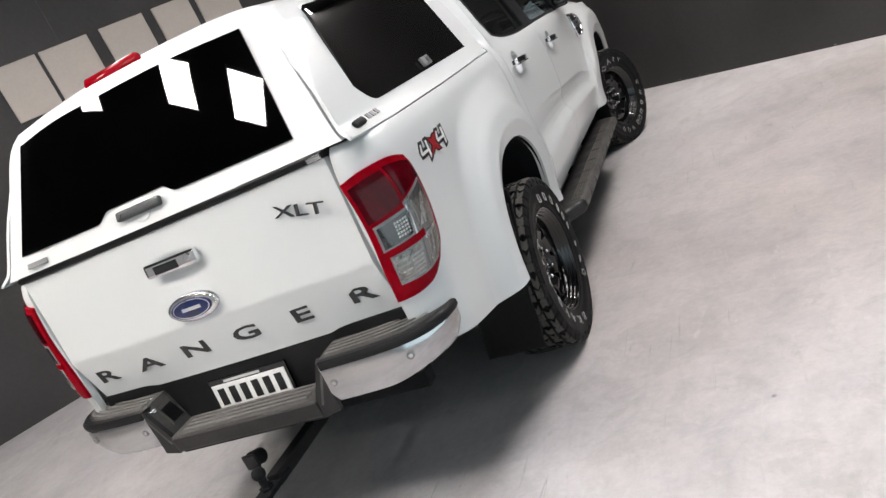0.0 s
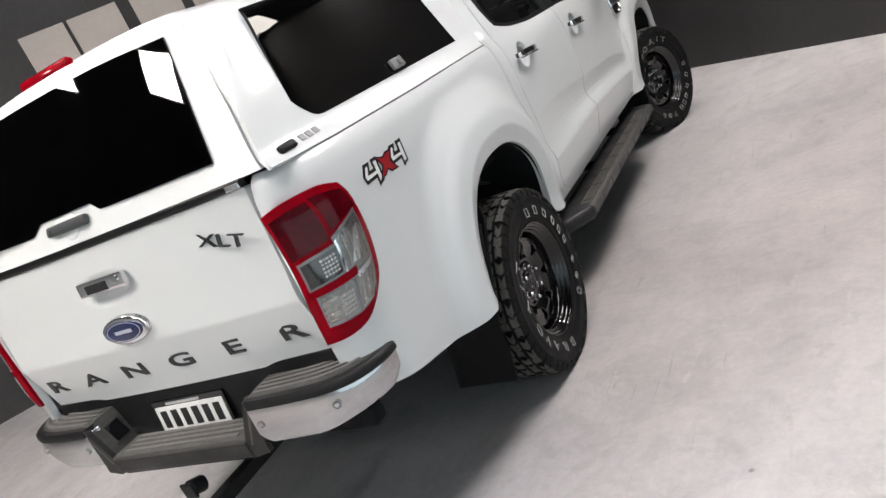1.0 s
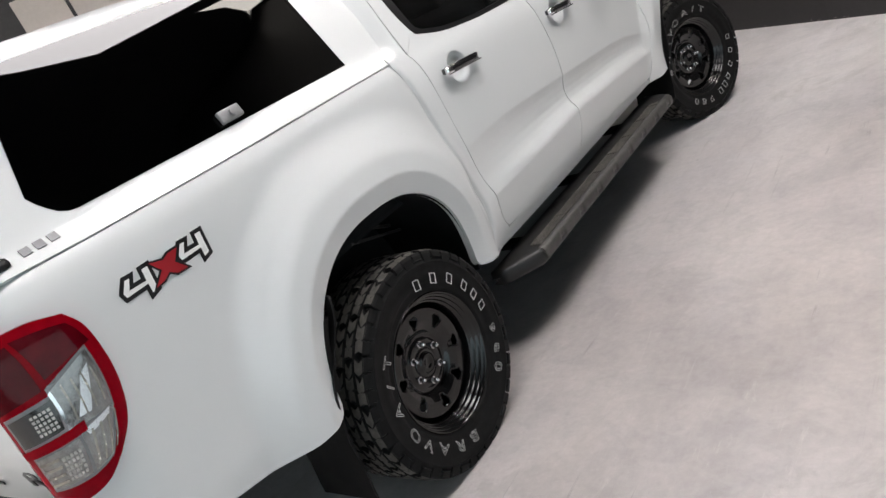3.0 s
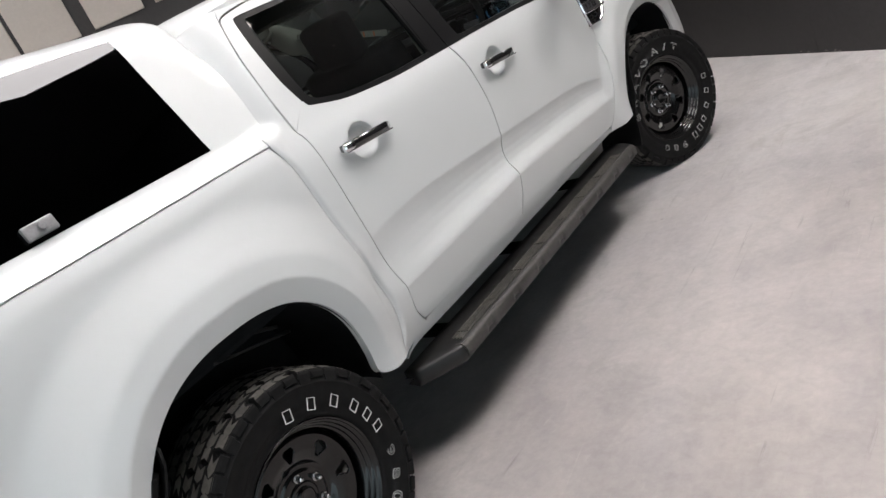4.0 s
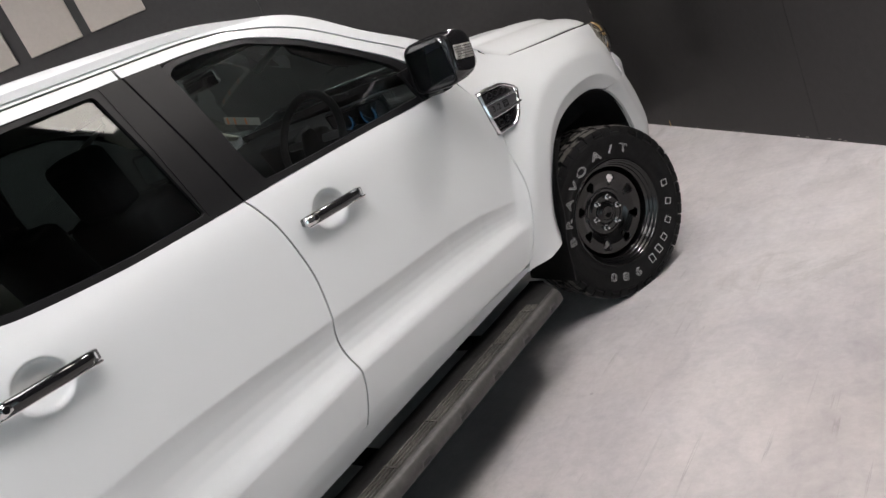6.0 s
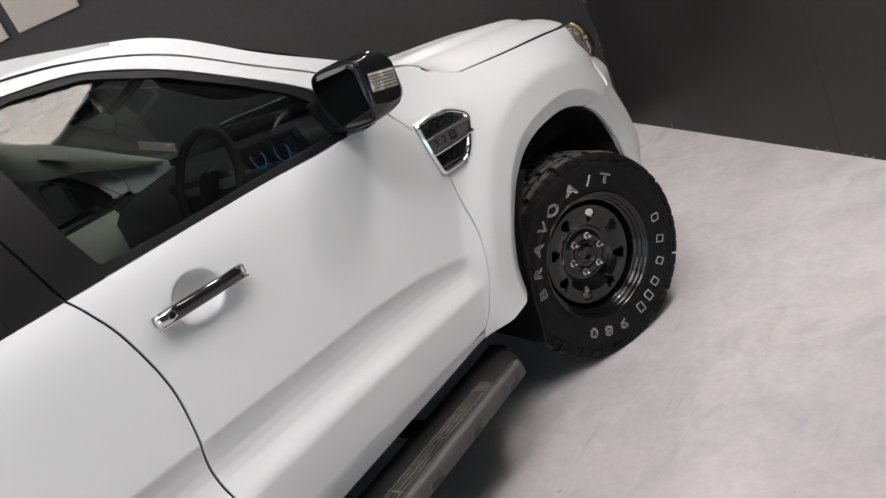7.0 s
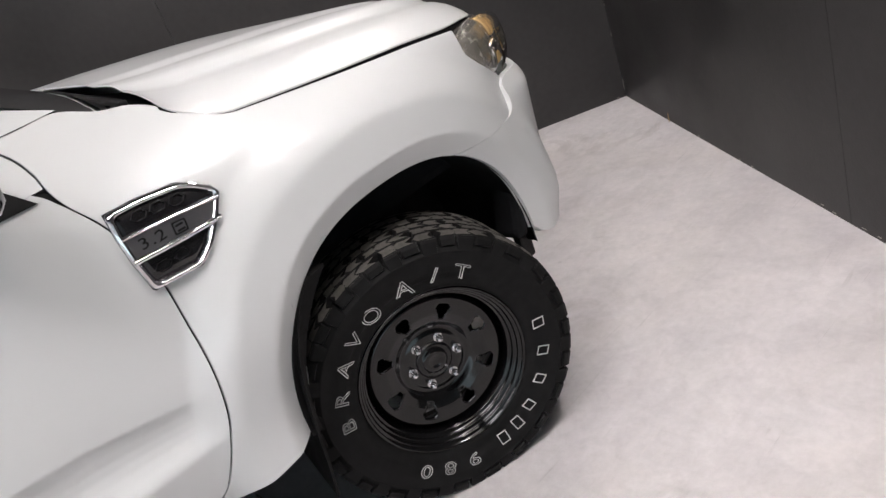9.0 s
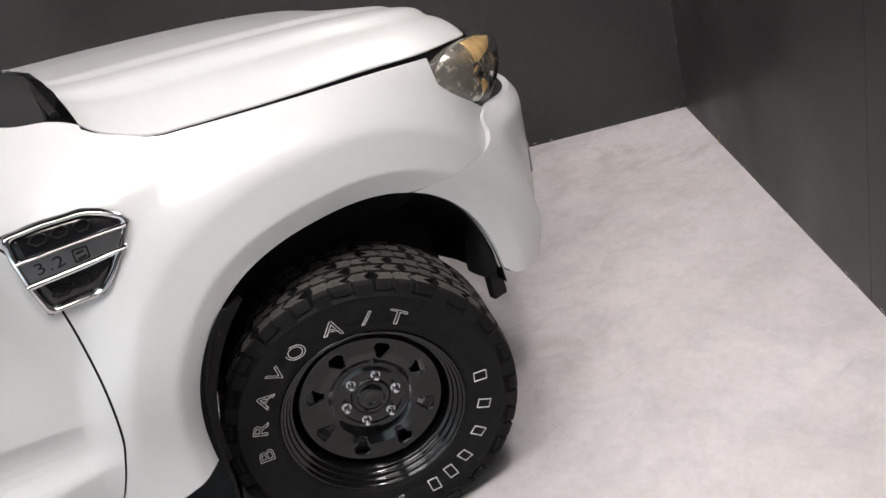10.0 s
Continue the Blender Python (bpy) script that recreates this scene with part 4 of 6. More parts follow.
def on_canopy(points, out, n, side=1, straight=False):
    c = (poly_through if straight else curve_through)(points, n)
    wu = np.array([canopy_wu(y, z) for y, z in c])
    return canopy_at(wu[:, 0], wu[:, 1], out) * np.array((side, 1, 1))


for side in (1, -1):
    g = []
    loop_low = [(-0.805, 1.465), (-0.790, 1.435), (-0.755, 1.397), (-0.72, 1.391), (-0.3, 1.385), (0.352, 1.377)]
    loop_top = [(-0.70, 1.762), (-0.6, 1.764), (-0.3, 1.766), (0.0, 1.764), (0.2, 1.762), (0.315, 1.755)]
    a, b = poly_through(loop_low, 50), poly_through(loop_top, 50)
    rows = []
    for t in np.linspace(0, 1, 12):
        rows.append(on_canopy(list(a * (1 - t) + b * t), 0.001 + 0.016 * t, 50, side, True))
    rows = np.array(rows)
    back = rows - (rows - rows.mean((0, 1))) * 0.004 - np.array((side * 0.013, 0, 0.0))
    shell("canopy_side_glass", rows, back, TINT, canopy, flip=side < 0, label="black privacy glass")
    # latch
    at = Vector(on_canopy([(-0.18, 1.412), (-0.17, 1.412)], 0.012, 2, side)[0])
    bm = box_bm((0.016, 0.085, 0.040), bevel=0.006)
    cyl_bm(0.011, 0.012, Matrix.Translation((side * 0.010, 0.005, 0)) @ pose(0, 0, 0, 0, 90, 0), 16, 0.002, bm=bm)
    part("glass_latch", bm, SILVERP, canopy, m=Matrix.Translation(at) @ pose(0, 0, 0, 0, -18 * side, 0))

# backing behind the side glass, so the canopy stays dark inside
# rear door of the canopy
def rear_door():
    xs = np.linspace(-1, 1, 61)
    rows = []
    for t in np.linspace(0, 1, 22):
        z = 1.345 + t * 0.475
        half_w = np.interp(z, canopy_at.sec[:, 1], canopy_at.sec[:, 0]) - 0.022 - 0.006 * t
        lift = 0.0
        y = -1.112 + (z - 1.318) * 0.42
        zz = z + 0.022 * (1 - xs**2) * smooth(0.5, 1, t)
        row = np.stack([xs * half_w, -1.112 + (zz - 1.318) * 0.42 - 0.045 * (1 - xs**2) + 0.012, zz], 1)
        rows.append(row)
    return np.array(rows)


rd = rear_door()
door = shell("canopy_rear_door", rd, rd + np.array((0, 0.03, 0)), GELCOAT, canopy)


def on_rear_door(x, z, out=0.004):
    half_w = np.interp(z, canopy_at.sec[:, 1], canopy_at.sec[:, 0])
    y = -1.112 + (z - 1.318) * 0.42 - 0.045 * (1 - np.clip(x / half_w, -1, 1) ** 2) + 0.012
    return np.stack([x, y - out * 0.92, z + out * 0.38], -1)


# the pane of the rear door, notched over the grip
lo = poly_through([(-0.665, 1.412), (-0.21, 1.408), (-0.165, 1.440), (0.115, 1.440), (0.155, 1.412), (0.635, 1.406)], 90)
hi = curve_through([(-0.535, 1.775), (-0.32, 1.795), (-0.02, 1.797), (0.28, 1.792), (0.548, 1.774)], 90)
rows = np.array([on_rear_door(*(lo * (1 - t) + hi * t).T, 0.006) for t in np.linspace(0, 1, 14)])
shell("rear_door_glass_pane", rows, rows + np.array((0, 0.006, -0.002)), TINT, canopy, "black privacy glass")


def s_at(y):
    return float(np.interp(y, _plan[:, 1], _s))


# ---- tail of the truck ----
def tail_y(x, z):
    y = soft_interp(z, ((0.70, -1.078), (0.77, -1.086), (0.964, -1.138), (0.972, -1.139), (1.10, -1.130), (1.34, -1.122)), 0.006)
    d = np.hypot((x - 0.012) / 0.165, (z - 1.176) / 0.062)
    return y + 0.022 * (x / 0.71) ** 2 + 0.014 * (1 - smooth(0.55, 1.0, d))


def on_tail(x, z, out=0.0):
    x, z = np.asarray(x, float), np.asarray(z, float)
    return np.stack([x, tail_y(x, z) - out, z], -1)


X, Z = np.meshgrid(np.linspace(-0.712, 0.712, 110), np.linspace(0.765, 1.318, 70))
g = on_tail(X * (1 - 0.01 * (1.318 - Z)), Z)
tailgate = shell("tailgate", g, g + np.array((0, 0.03, 0)), PAINT, truck)
# black weather seal between tailgate and canopy door
xs = np.linspace(-0.715, 0.715, 40)
seal = np.stack([np.stack([xs, np.full(40, -1.128) + 0.02 * (xs / 0.71) ** 2, np.full(40, z)], 1) for z in (1.321, 1.334, 1.346)])
seal[1, :, 1] -= 0.010
shell("weather_seal", seal, seal + np.array((0, 0.03, 0)), TRIM, canopy)
bm = bmesh.new()
box_bm((0.052, 0.012, 0.016), (0.688, -1.115, 1.331), 0.003, bm=bm)
part("seal_end", bm, CHROME, canopy)

# grip of the canopy door: black bar in a white cup
bm = box_bm((0.205, 0.024, 0.034), (0, -0.010, 0), 0.011, segments=3)
box_bm((0.030, 0.030, 0.026), (-0.080, 0.006, 0), 0.006, bm=bm)
box_bm((0.030, 0.030, 0.026), (0.080, 0.006, 0), 0.006, bm=bm)
cyl_bm(0.009, 0.010, pose(-0.082, -0.020, 0, 90, 0, 0), 16, 0.002, bm=bm)
grip = part("canopy_grip", bm, GRIPGREY, canopy, "slate grey door grip", m=Matrix.Translation((-0.005, -1.112, 1.402)) @ pose(0, 0, 0, -22, 0, 0), smooth=False)
part("grip_cup", cyl_bm(0.042, 0.012, pose(0, 0.004, -0.004, 90, 0, 0), 32, 0.005), GELCOAT, grip)

# chrome tailgate handle with lock
bm = box_bm((0.236, 0.026, 0.052), (0, 0, 0), 0.010)
handle = part("tailgate_handle", bm, CHROME, truck, "chrome tailgate handle", m=Matrix.Translation((0.012, -1.136, 1.196)) @ pose(0, 0, 0, -6, 0, 0))
part("handle_recess", box_bm((0.11, 0.006, 0.030), (-0.02, -0.012, -0.004), 0.003), GLOSSBLACK, handle)
part("lock_barrel", cyl_bm(0.012, 0.008, pose(0.085, -0.014, 0.004, 90, 0, 0), 20, 0.002), CHROME, handle)


def oval(rx, rz, n=40):
    return [(rx * math.cos(2 * math.pi * k / n), rz * math.sin(2 * math.pi * k / n)) for k in range(n)]


badge = part("oval_badge", prism_bm(oval(0.112, 0.050), 0.044, bevel=0.012), CHROME, truck, "blue oval badge in a chrome surround",
             smooth=True, m=Matrix.Translation((0.006, -1.112, 1.030)) @ pose(0, 0, 0, 90, 0, 0))
part("badge_field", prism_bm(oval(0.092, 0.036), 0.004, pose(0, 0, 0.0435), 0.001), BLUE, badge, smooth=True)
ringbm = bmesh.new()
for k in range(48):
    a, b = 2 * math.pi * k / 48, 2 * math.pi * (k + 1) / 48
    q = [(0.083 * math.cos(a), 0.033 * math.sin(a)), (0.083 * math.cos(b), 0.033 * math.sin(b)), (0.080 * math.cos(b), 0.0305 * math.sin(b)), (0.080 * math.cos(a), 0.0305 * math.sin(a))]
    ringbm.faces.new([ringbm.verts.new((x, y, 0.0482)) for x, y in q])
part("badge_line", ringbm, GREYDECAL, badge)
part("badge_mark", box_bm((0.085, 0.012, 0.001), (0, 0, 0.0478)), GREYDECAL, badge)

# tailgate lettering, wide dark capitals
for k, ch in enumerate("RANGER"):
    x = -0.600 + 0.241 * k
    me = text_mesh("letter", ch, 0.076, INK, 0.0015, bold=0.0014)
    m = Matrix.Translation((x, float(tail_y(np.array(x), np.array(0.868))) - 0.002, 0.868)) @ pose(0, 0, 0, 90 + 10, 0, 0) @ Matrix.Diagonal((2.25, 1, 1, 1))
    put("letter", me, tailgate, m=m)
x, z = 0.562, 1.203
put("trim_lettering", text_mesh("trim_lettering", "XLT", 0.056, DARKCHROME, 0.004), tailgate, "dark chrome trim lettering",
    Matrix.Translation((x, float(tail_y(np.array(x), np.array(z))) - 0.013, z)) @ pose(0, 0, 0, 88, 0, 5.0) @ Matrix(((1.95, 0.40, 0, 0), (0, 0.92, 0, 0), (0, 0, 1, 0), (0, 0, 0, 1))))
# maker's marks on the canopy as plain bars
part("maker_bar", box_bm((0.110, 0.004, 0.020), (-0.575, -1.108, 1.373), 0.003, pose(0, 0, 0, -22, 0, 0)), SILVERP, canopy)
for k in range(3):
    at = on_canopy([(-0.889 + 0.036 * k, 1.3585), (-0.874 + 0.036 * k, 1.3585)], 0.003, 2)[0]
    part("maker_bar", box_bm((0.003, 0.024, 0.022), at, 0.001, pose(0, 0, 0, 0, -35, 0)), SILVERP, canopy)
at = on_canopy([(-0.975, 1.354), (-0.96, 1.354)], 0.006, 2)[0]
part("side_lock", box_bm((0.014, 0.082, 0.026), at, 0.010, pose(0, 0, 0, 0, -30, 0)), PLASTIC, canopy, smooth=True)

# high brake light on the canopy
bm = box_bm((0.262, 0.030, 0.034), bevel=0.010)
part("brake_light", bm, REDLENS, canopy, "red lens", smooth=True, m=Matrix.Translation((0.004, -0.905, 1.852)) @ pose(0, 0, 0, -30, 0, 0))


# tail lamps
def tail_lamp(side):
    s0 = S_REAR + 0.006
    low = [(s0, 0.812), (s_at(-1.075), 0.815), (s_at(-1.03), 0.832), (s_at(-0.985), 0.872)]
    up = [(s0, 1.226), (s_at(-1.08), 1.240), (s_at(-1.0), 1.238), (s_at(-0.928), 1.216)]
    outer = [low[-1], (s_at(-0.935), 0.935), (s_at(-0.905), 1.02), (s_at(-0.897), 1.10), (s_at(-0.903), 1.17), up[-1]]
    inner = [low[0], (s0 + 0.004, 0.92), (s0 + 0.012, 1.04), (s0 + 0.010, 1.13), up[0]]
    g = coons(low, up, inner, outer, 60, 60)
    v, u = np.meshgrid(np.linspace(0, 1, 60), np.linspace(0, 1, 60), indexing="ij")
    swell = 0.012 + 0.010 * np.clip(1 - (2 * u - 1) ** 4, 0, 1) * np.clip(1 - (2 * v - 1) ** 6, 0, 1)
    lamp = shell("tail_lamp", flank(g, swell, side), flank(g, -0.01, side), REDLENS, truck, "red and clear tail lamp lens", flip=side < 0)

    def piece(name, mat, quad, out=0.003, n=12):
        q = np.array(quad, float)
        a, b = np.meshgrid(np.linspace(0, 1, n), np.linspace(0, 1, n))
        uv = (q[0] * ((1 - a) * (1 - b))[..., None] + q[1] * (a * (1 - b))[..., None] + q[2] * (a * b)[..., None] + q[3] * ((1 - a) * b)[..., None])
        iu, iv = uv[..., 0] * 59, uv[..., 1] * 59
        i0, j0 = np.clip(iu.astype(int), 0, 58), np.clip(iv.astype(int), 0, 58)
        fu, fv = (iu - i0)[..., None], (iv - j0)[..., None]
        look_up = lambda arr: (arr[j0, i0] * (1 - fu) * (1 - fv) + arr[j0, i0 + 1] * fu * (1 - fv) + arr[j0 + 1, i0] * (1 - fu) * fv + arr[j0 + 1, i0 + 1] * fu * fv)  # noqa: E731
        run, sw = look_up(g), look_up(swell[..., None])[..., 0]
        shell(name, flank(run, sw + out, side), flank(run, sw - 0.008, side), mat, lamp, flip=side < 0)

    piece("upper_lens", DARKRED, [(0.05, 0.64), (0.44, 0.66), (0.46, 0.94), (0.05, 0.94)], 0.002)
    piece("upper_lens", DARKRED, [(0.50, 0.70), (0.93, 0.76), (0.90, 0.92), (0.50, 0.95)], 0.002)
    for quad in ([(0.08, 0.40), (0.46, 0.41), (0.48, 0.62), (0.07, 0.61)], [(0.46, 0.38), (0.85, 0.36), (0.87, 0.75), (0.46, 0.66)], [(0.14, 0.125), (0.54, 0.11), (0.52, 0.37), (0.12, 0.36)], [(0.53, 0.11), (0.76, 0.12), (0.85, 0.39), (0.50, 0.41)]):
        piece("lens_frame", SILVERP, quad, 0.0015)
    piece("reverse_lens", DARKLENS, [(0.105, 0.42), (0.44, 0.43), (0.46, 0.60), (0.095, 0.59)])
    piece("indicator_lens", CLEARLENS, [(0.48, 0.40), (0.83, 0.38), (0.85, 0.73), (0.48, 0.64)])
    piece("fog_lens", CLEARLENS, [(0.17, 0.145), (0.52, 0.13), (0.50, 0.35), (0.15, 0.34)])
    piece("side_lens", CLEARLENS, [(0.55, 0.13), (0.74, 0.14), (0.82, 0.37), (0.52, 0.39)])
    piece("lens_rib", CHROME, [(0.46, 0.40), (0.485, 0.40), (0.485, 0.64), (0.46, 0.63)], 0.005, 6)
    for k in range(4):
        piece("reflector_rib", SMOKELENS, [(0.54 + 0.08 * k, 0.43), (0.555 + 0.08 * k, 0.43), (0.565 + 0.08 * k, 0.64), (0.55 + 0.08 * k, 0.63)], 0.0042, 4)
        piece("reflector_rib", SMOKELENS, [(0.58 + 0.07 * k, 0.15), (0.60 + 0.07 * k, 0.15), (0.62 + 0.075 * k, 0.35), (0.60 + 0.075 * k, 0.35)], 0.0042, 4)
        piece("reflector_rib", SMOKELENS, [(0.15, 0.16 + 0.045 * k), (0.31, 0.16 + 0.045 * k), (0.31, 0.175 + 0.045 * k), (0.15, 0.175 + 0.045 * k)], 0.0042, 4)
    for i in range(5):
        for k in range(5):
            u0, v0 = 0.27 + 0.032 * i, 0.45 + 0.026 * k
            piece("reflector_grid", GRIDLENS, [(u0, v0), (u0 + 0.022, v0), (u0 + 0.022, v0 + 0.017), (u0, v0 + 0.017)], 0.0040, 3)
            u0, v0 = 0.33 + 0.032 * i, 0.16 + 0.030 * k
            piece("reflector_grid", GRIDLENS, [(u0, v0), (u0 + 0.022, v0), (u0 + 0.022, v0 + 0.020), (u0, v0 + 0.020)], 0.0040, 3)
    piece("chrome_wedge", SATIN, [(0.56, 0.44), (0.66, 0.43), (0.80, 0.66), (0.70, 0.62)], 0.0036, 6)
    piece("chrome_wedge", SATIN, [(0.58, 0.33), (0.78, 0.35), (0.80, 0.385), (0.56, 0.37)], 0.0036, 6)
    piece("red_divider", REDLENS, [(0.06, 0.355), (0.58, 0.36), (0.58, 0.415), (0.05, 0.405)], 0.0055, 6)


tail_lamp(1), tail_lamp(-1)


# 4x4 decal on the bed flank: outlined slanted figures and a red cross
def inset(poly, d):
    """A closed outline drawn in by d, mitred at its corners."""
    p = np.array(poly, float)
    turn = 0.5 * np.sum(p[:, 0] * np.roll(p[:, 1], -1) - np.roll(p[:, 0], -1) * p[:, 1])
    out = []
    for a, b, c in zip(np.roll(p, 1, 0), p, np.roll(p, -1, 0)):
        u, v = (b - a) / np.linalg.norm(b - a), (c - b) / np.linalg.norm(c - b)
        n, m = np.array((-u[1], u[0])), np.array((-v[1], v[0]))
        w = n + m
        w = w / max(0.35, float(w @ n))
        out.append(b + w * d * (1 if turn > 0 else -1))
    return np.array(out)


def decal(name, outline, mat, out, side=1):
    put(name, mesh_from(name, flank(np.array(outline, float), out, side), [tuple(range(len(outline)))], mat, smooth=False), truck)


FOUR = [(0.110, 0.084), (0.102, 0.010), (0.066, 0.000), (0.068, 0.028), (0.006, 0.028), (0.000, 0.052), (0.026, 0.084), (0.060, 0.082), (0.044, 0.057), (0.070, 0.056), (0.074, 0.084)]
CROSS = [(-0.690, 1.203), (-0.648, 1.190), (-0.628, 1.198), (-0.590, 1.198), (-0.618, 1.167), (-0.592, 1.135), (-0.632, 1.137), (-0.650, 1.151), (-0.672, 1.140), (-0.706, 1.137), (-0.668, 1.169)]
for base in (-0.791, -0.614):
    figure = [(base + a, 1.122 + b) for a, b in FOUR]
    decal("decal_figure", inset(figure, -0.0015), INK, 0.0015)
    decal("decal_figure", inset(figure, 0.0092), WHITEPLATE, 0.0024)
decal("decal_cross", inset(CROSS, -0.003), INK, 0.0032)
decal("decal_cross", inset(CROSS, 0.0025), REDDECAL, 0.0042)

# ---- rear bumper ----
bumper = new("rear_bumper")
bumper.parent = truck
path_r = curve_through([(0.846, -1.000), (0.846, -1.045), (0.828, -1.105), (0.780, -1.165), (0.690, -1.204), (0.550, -1.219), (0.405, -1.222)], 50)
for side in (1, -1):
    rows = []
    for v in np.linspace(0, 1, 10):
        low = 0.578 + 0.030 * smooth(0.62, 0.85, path_r[:, 0])
        z = low + (0.716 - low) * v
        bulge = 0.014 * (1 - (2 * v - 1) ** 2)
        shrink = 1 - 0.03 * (1 - v) ** 2
        rows.append(np.stack([(path_r[:, 0] + bulge * 0.5) * side * shrink, (path_r[:, 1] + 0.9) * shrink - 0.9 - bulge * 0.5, z], 1))
    rows = np.array(rows)
    shell("bumper_face", rows, rows * np.array((0.95, 0.96, 1)), BRIGHT, bumper, "polished chrome", flip=side > 0)
    # black edge and ribbed tread on top
    outer, inner = path_r * np.array((1.0, 1.0)), np.stack([np.minimum(path_r[:, 0], 0.80), np.full(50, -1.085)], 1)
    inner[:, 0] = np.linspace(0.76, 0.405, 50)
    inner[:, 1] = np.linspace(-1.02, -1.075, 50)
    rows = []
    for t, z in ((0.0, 0.716), (0.015, 0.728), (0.10, 0.733), (0.5, 0.737), (1.0, 0.737)):
        q = outer * (1 - t) + inner * t
        rows.append(np.stack([q[:, 0] * side, q[:, 1], np.full(50, z)], 1))
    rows = np.array(rows)
    shell("bumper_step", rows, rows - np.array((0, 0, 0.02)), BUMPERTOP, bumper, flip=side > 0)
    for t in (0.22, 0.38, 0.54, 0.70):
        q0, q1 = outer * (1 - t) + inner * t, outer * (1 - t - 0.07) + inner * (t + 0.07)
        sl = slice(10, 48)
        rib = np.stack([np.stack([q[sl, 0] * side, q[sl, 1], np.full(38, 0.7425)], 1) for q in (q0, q1)])
        shell("tread_rib", rib, rib - np.array((0, 0, 0.008)), BUMPERRIB, bumper, flip=side > 0)
    # black moulding between the tread and the bright face
    band = np.array([np.stack([path_r[:, 0] * side * f, (path_r[:, 1] + 0.9) * f - 0.9, np.full(50, z)], 1) for f, z in ((1.010, 0.704), (1.014, 0.712), (1.012, 0.724), (0.995, 0.7335))])
    shell("bumper_moulding", band, band * np.array((0.96, 0.97, 1)), PLASTIC, bumper, "black plastic moulding", flip=side > 0)
    # end cap facing the middle, and the sloped cheek with its pocket
    cheek = np.array([[(0.405, -1.222, 0.733), (0.335, -1.225, 0.590)], [(0.405, -1.075, 0.737), (0.335, -1.095, 0.600)]], float)
    cheek = np.array([[cheek[0, 0] * (1 - a) * (1 - b) + cheek[0, 1] * a * (1 - b) + cheek[1, 0] * (1 - a) * b + cheek[1, 1] * a * b for a in np.linspace(0, 1, 8)] for b in np.linspace(0, 1, 8)])
    cheek[..., 0] *= side
    shell("bumper_cheek", cheek, cheek + np.array((side * 0.02, 0, -0.01)), BUMPERTOP, bumper, flip=side < 0)
    m = Matrix.Translation((side * 0.366, -1.135, 0.668)) @ pose(0, 0, 0, 0, -64 * side, 0)
    part("pocket_frame", box_bm((0.088, 0.078, 0.006), (0, 0, 0), 0.003), STEPEDGE, bumper, m=m)
    part("pocket", box_bm((0.070, 0.062, 0.008), (0, 0, 0.001), 0.002), GLOSSBLACK, bumper, m=m)
    fr = np.array([[(side * 0.405, -1.2225, 0.735), (side * 0.405, -1.2225, 0.548)], [(side * 0.335, -1.2255, 0.606), (side * 0.335, -1.2255, 0.536)]], float)
    fr = np.array([[fr[0, 0] * (1 - a) * (1 - b) + fr[0, 1] * a * (1 - b) + fr[1, 0] * (1 - a) * b + fr[1, 1] * a * b for a in np.linspace(0, 1, 6)] for b in np.linspace(0, 1, 6)])
    shell("bumper_joint", fr, fr + np.array((0, 0.02, 0)), STEPTOP, bumper, flip=side > 0)
    for x, y, z in ((0.437, -1.2235, 0.653), (0.728, -1.200, 0.664)):
        part("parking_sensor", cyl_bm(0.013, 0.012, Matrix.Translation((x * side, y, z)) @ pose(0, 0, 0, 90, 0, 0 if x < 0.5 else 22 * side), 24, 0.002), SILVERP, bumper, smooth=False)
        part("sensor_face", cyl_bm(0.008, 0.014, Matrix.Translation((x * side, y, z)) @ pose(0, 0, 0, 90, 0, 0 if x < 0.5 else 22 * side), 20, 0.001), BRIGHT, bumper, smooth=False)
part("centre_step", box_bm((0.672, 0.135, 0.020), (0, -1.160, 0.600), 0.006), BUMPERTOP, bumper)
for k in range(4):
    part("tread_rib", box_bm((0.58, 0.014, 0.008), (0, -1.115 - 0.028 * k, 0.612), 0.003), BUMPERRIB, bumper)
part("centre_face", box_bm((0.672, 0.020, 0.062), (0, -1.222, 0.572), 0.008, pose(0, 0, 0, 8, 0, 0)), STEPTOP, bumper)
part("lower_edge", box_bm((0.66, 0.05, 0.02), (0, -1.19, 0.538), 0.006), PLASTIC, bumper)
part("back_panel", box_bm((1.42, 0.02, 0.22), (0, -1.068, 0.668), 0.004), PLASTIC, truck)

plate = part("number_plate", box_bm((0.368, 0.012, 0.150), (0, 0, 0), 0.004), GLOSSBLACK, truck, "white number plate in a black holder", m=Matrix.Translation((0.0, -1.090, 0.648)) @ pose(0, 0, 0, -6, 0, 0))
part("plate_face", box_bm((0.345, 0.004, 0.098), (0, -0.007, 0.004), 0.002), WHITEPLATE, plate)
for k in range(6):
    part("plate_bar", box_bm((0.032, 0.003, 0.066), (-0.135 + 0.054 * k, -0.0095, 0.004), 0.001), INK, plate)
part("plate_line", box_bm((0.17, 0.003, 0.009), (-0.02, -0.0075, 0.062)), GREYDECAL, plate)
part("plate_line", box_bm((0.20, 0.003, 0.013), (0.02, -0.0075, -0.060)), GREYDECAL, plate)
part("plate_dot", cyl_bm(0.008, 0.004, pose(-0.10, -0.0075, -0.060, 90, 0, 0), 16), REDDECAL, plate)

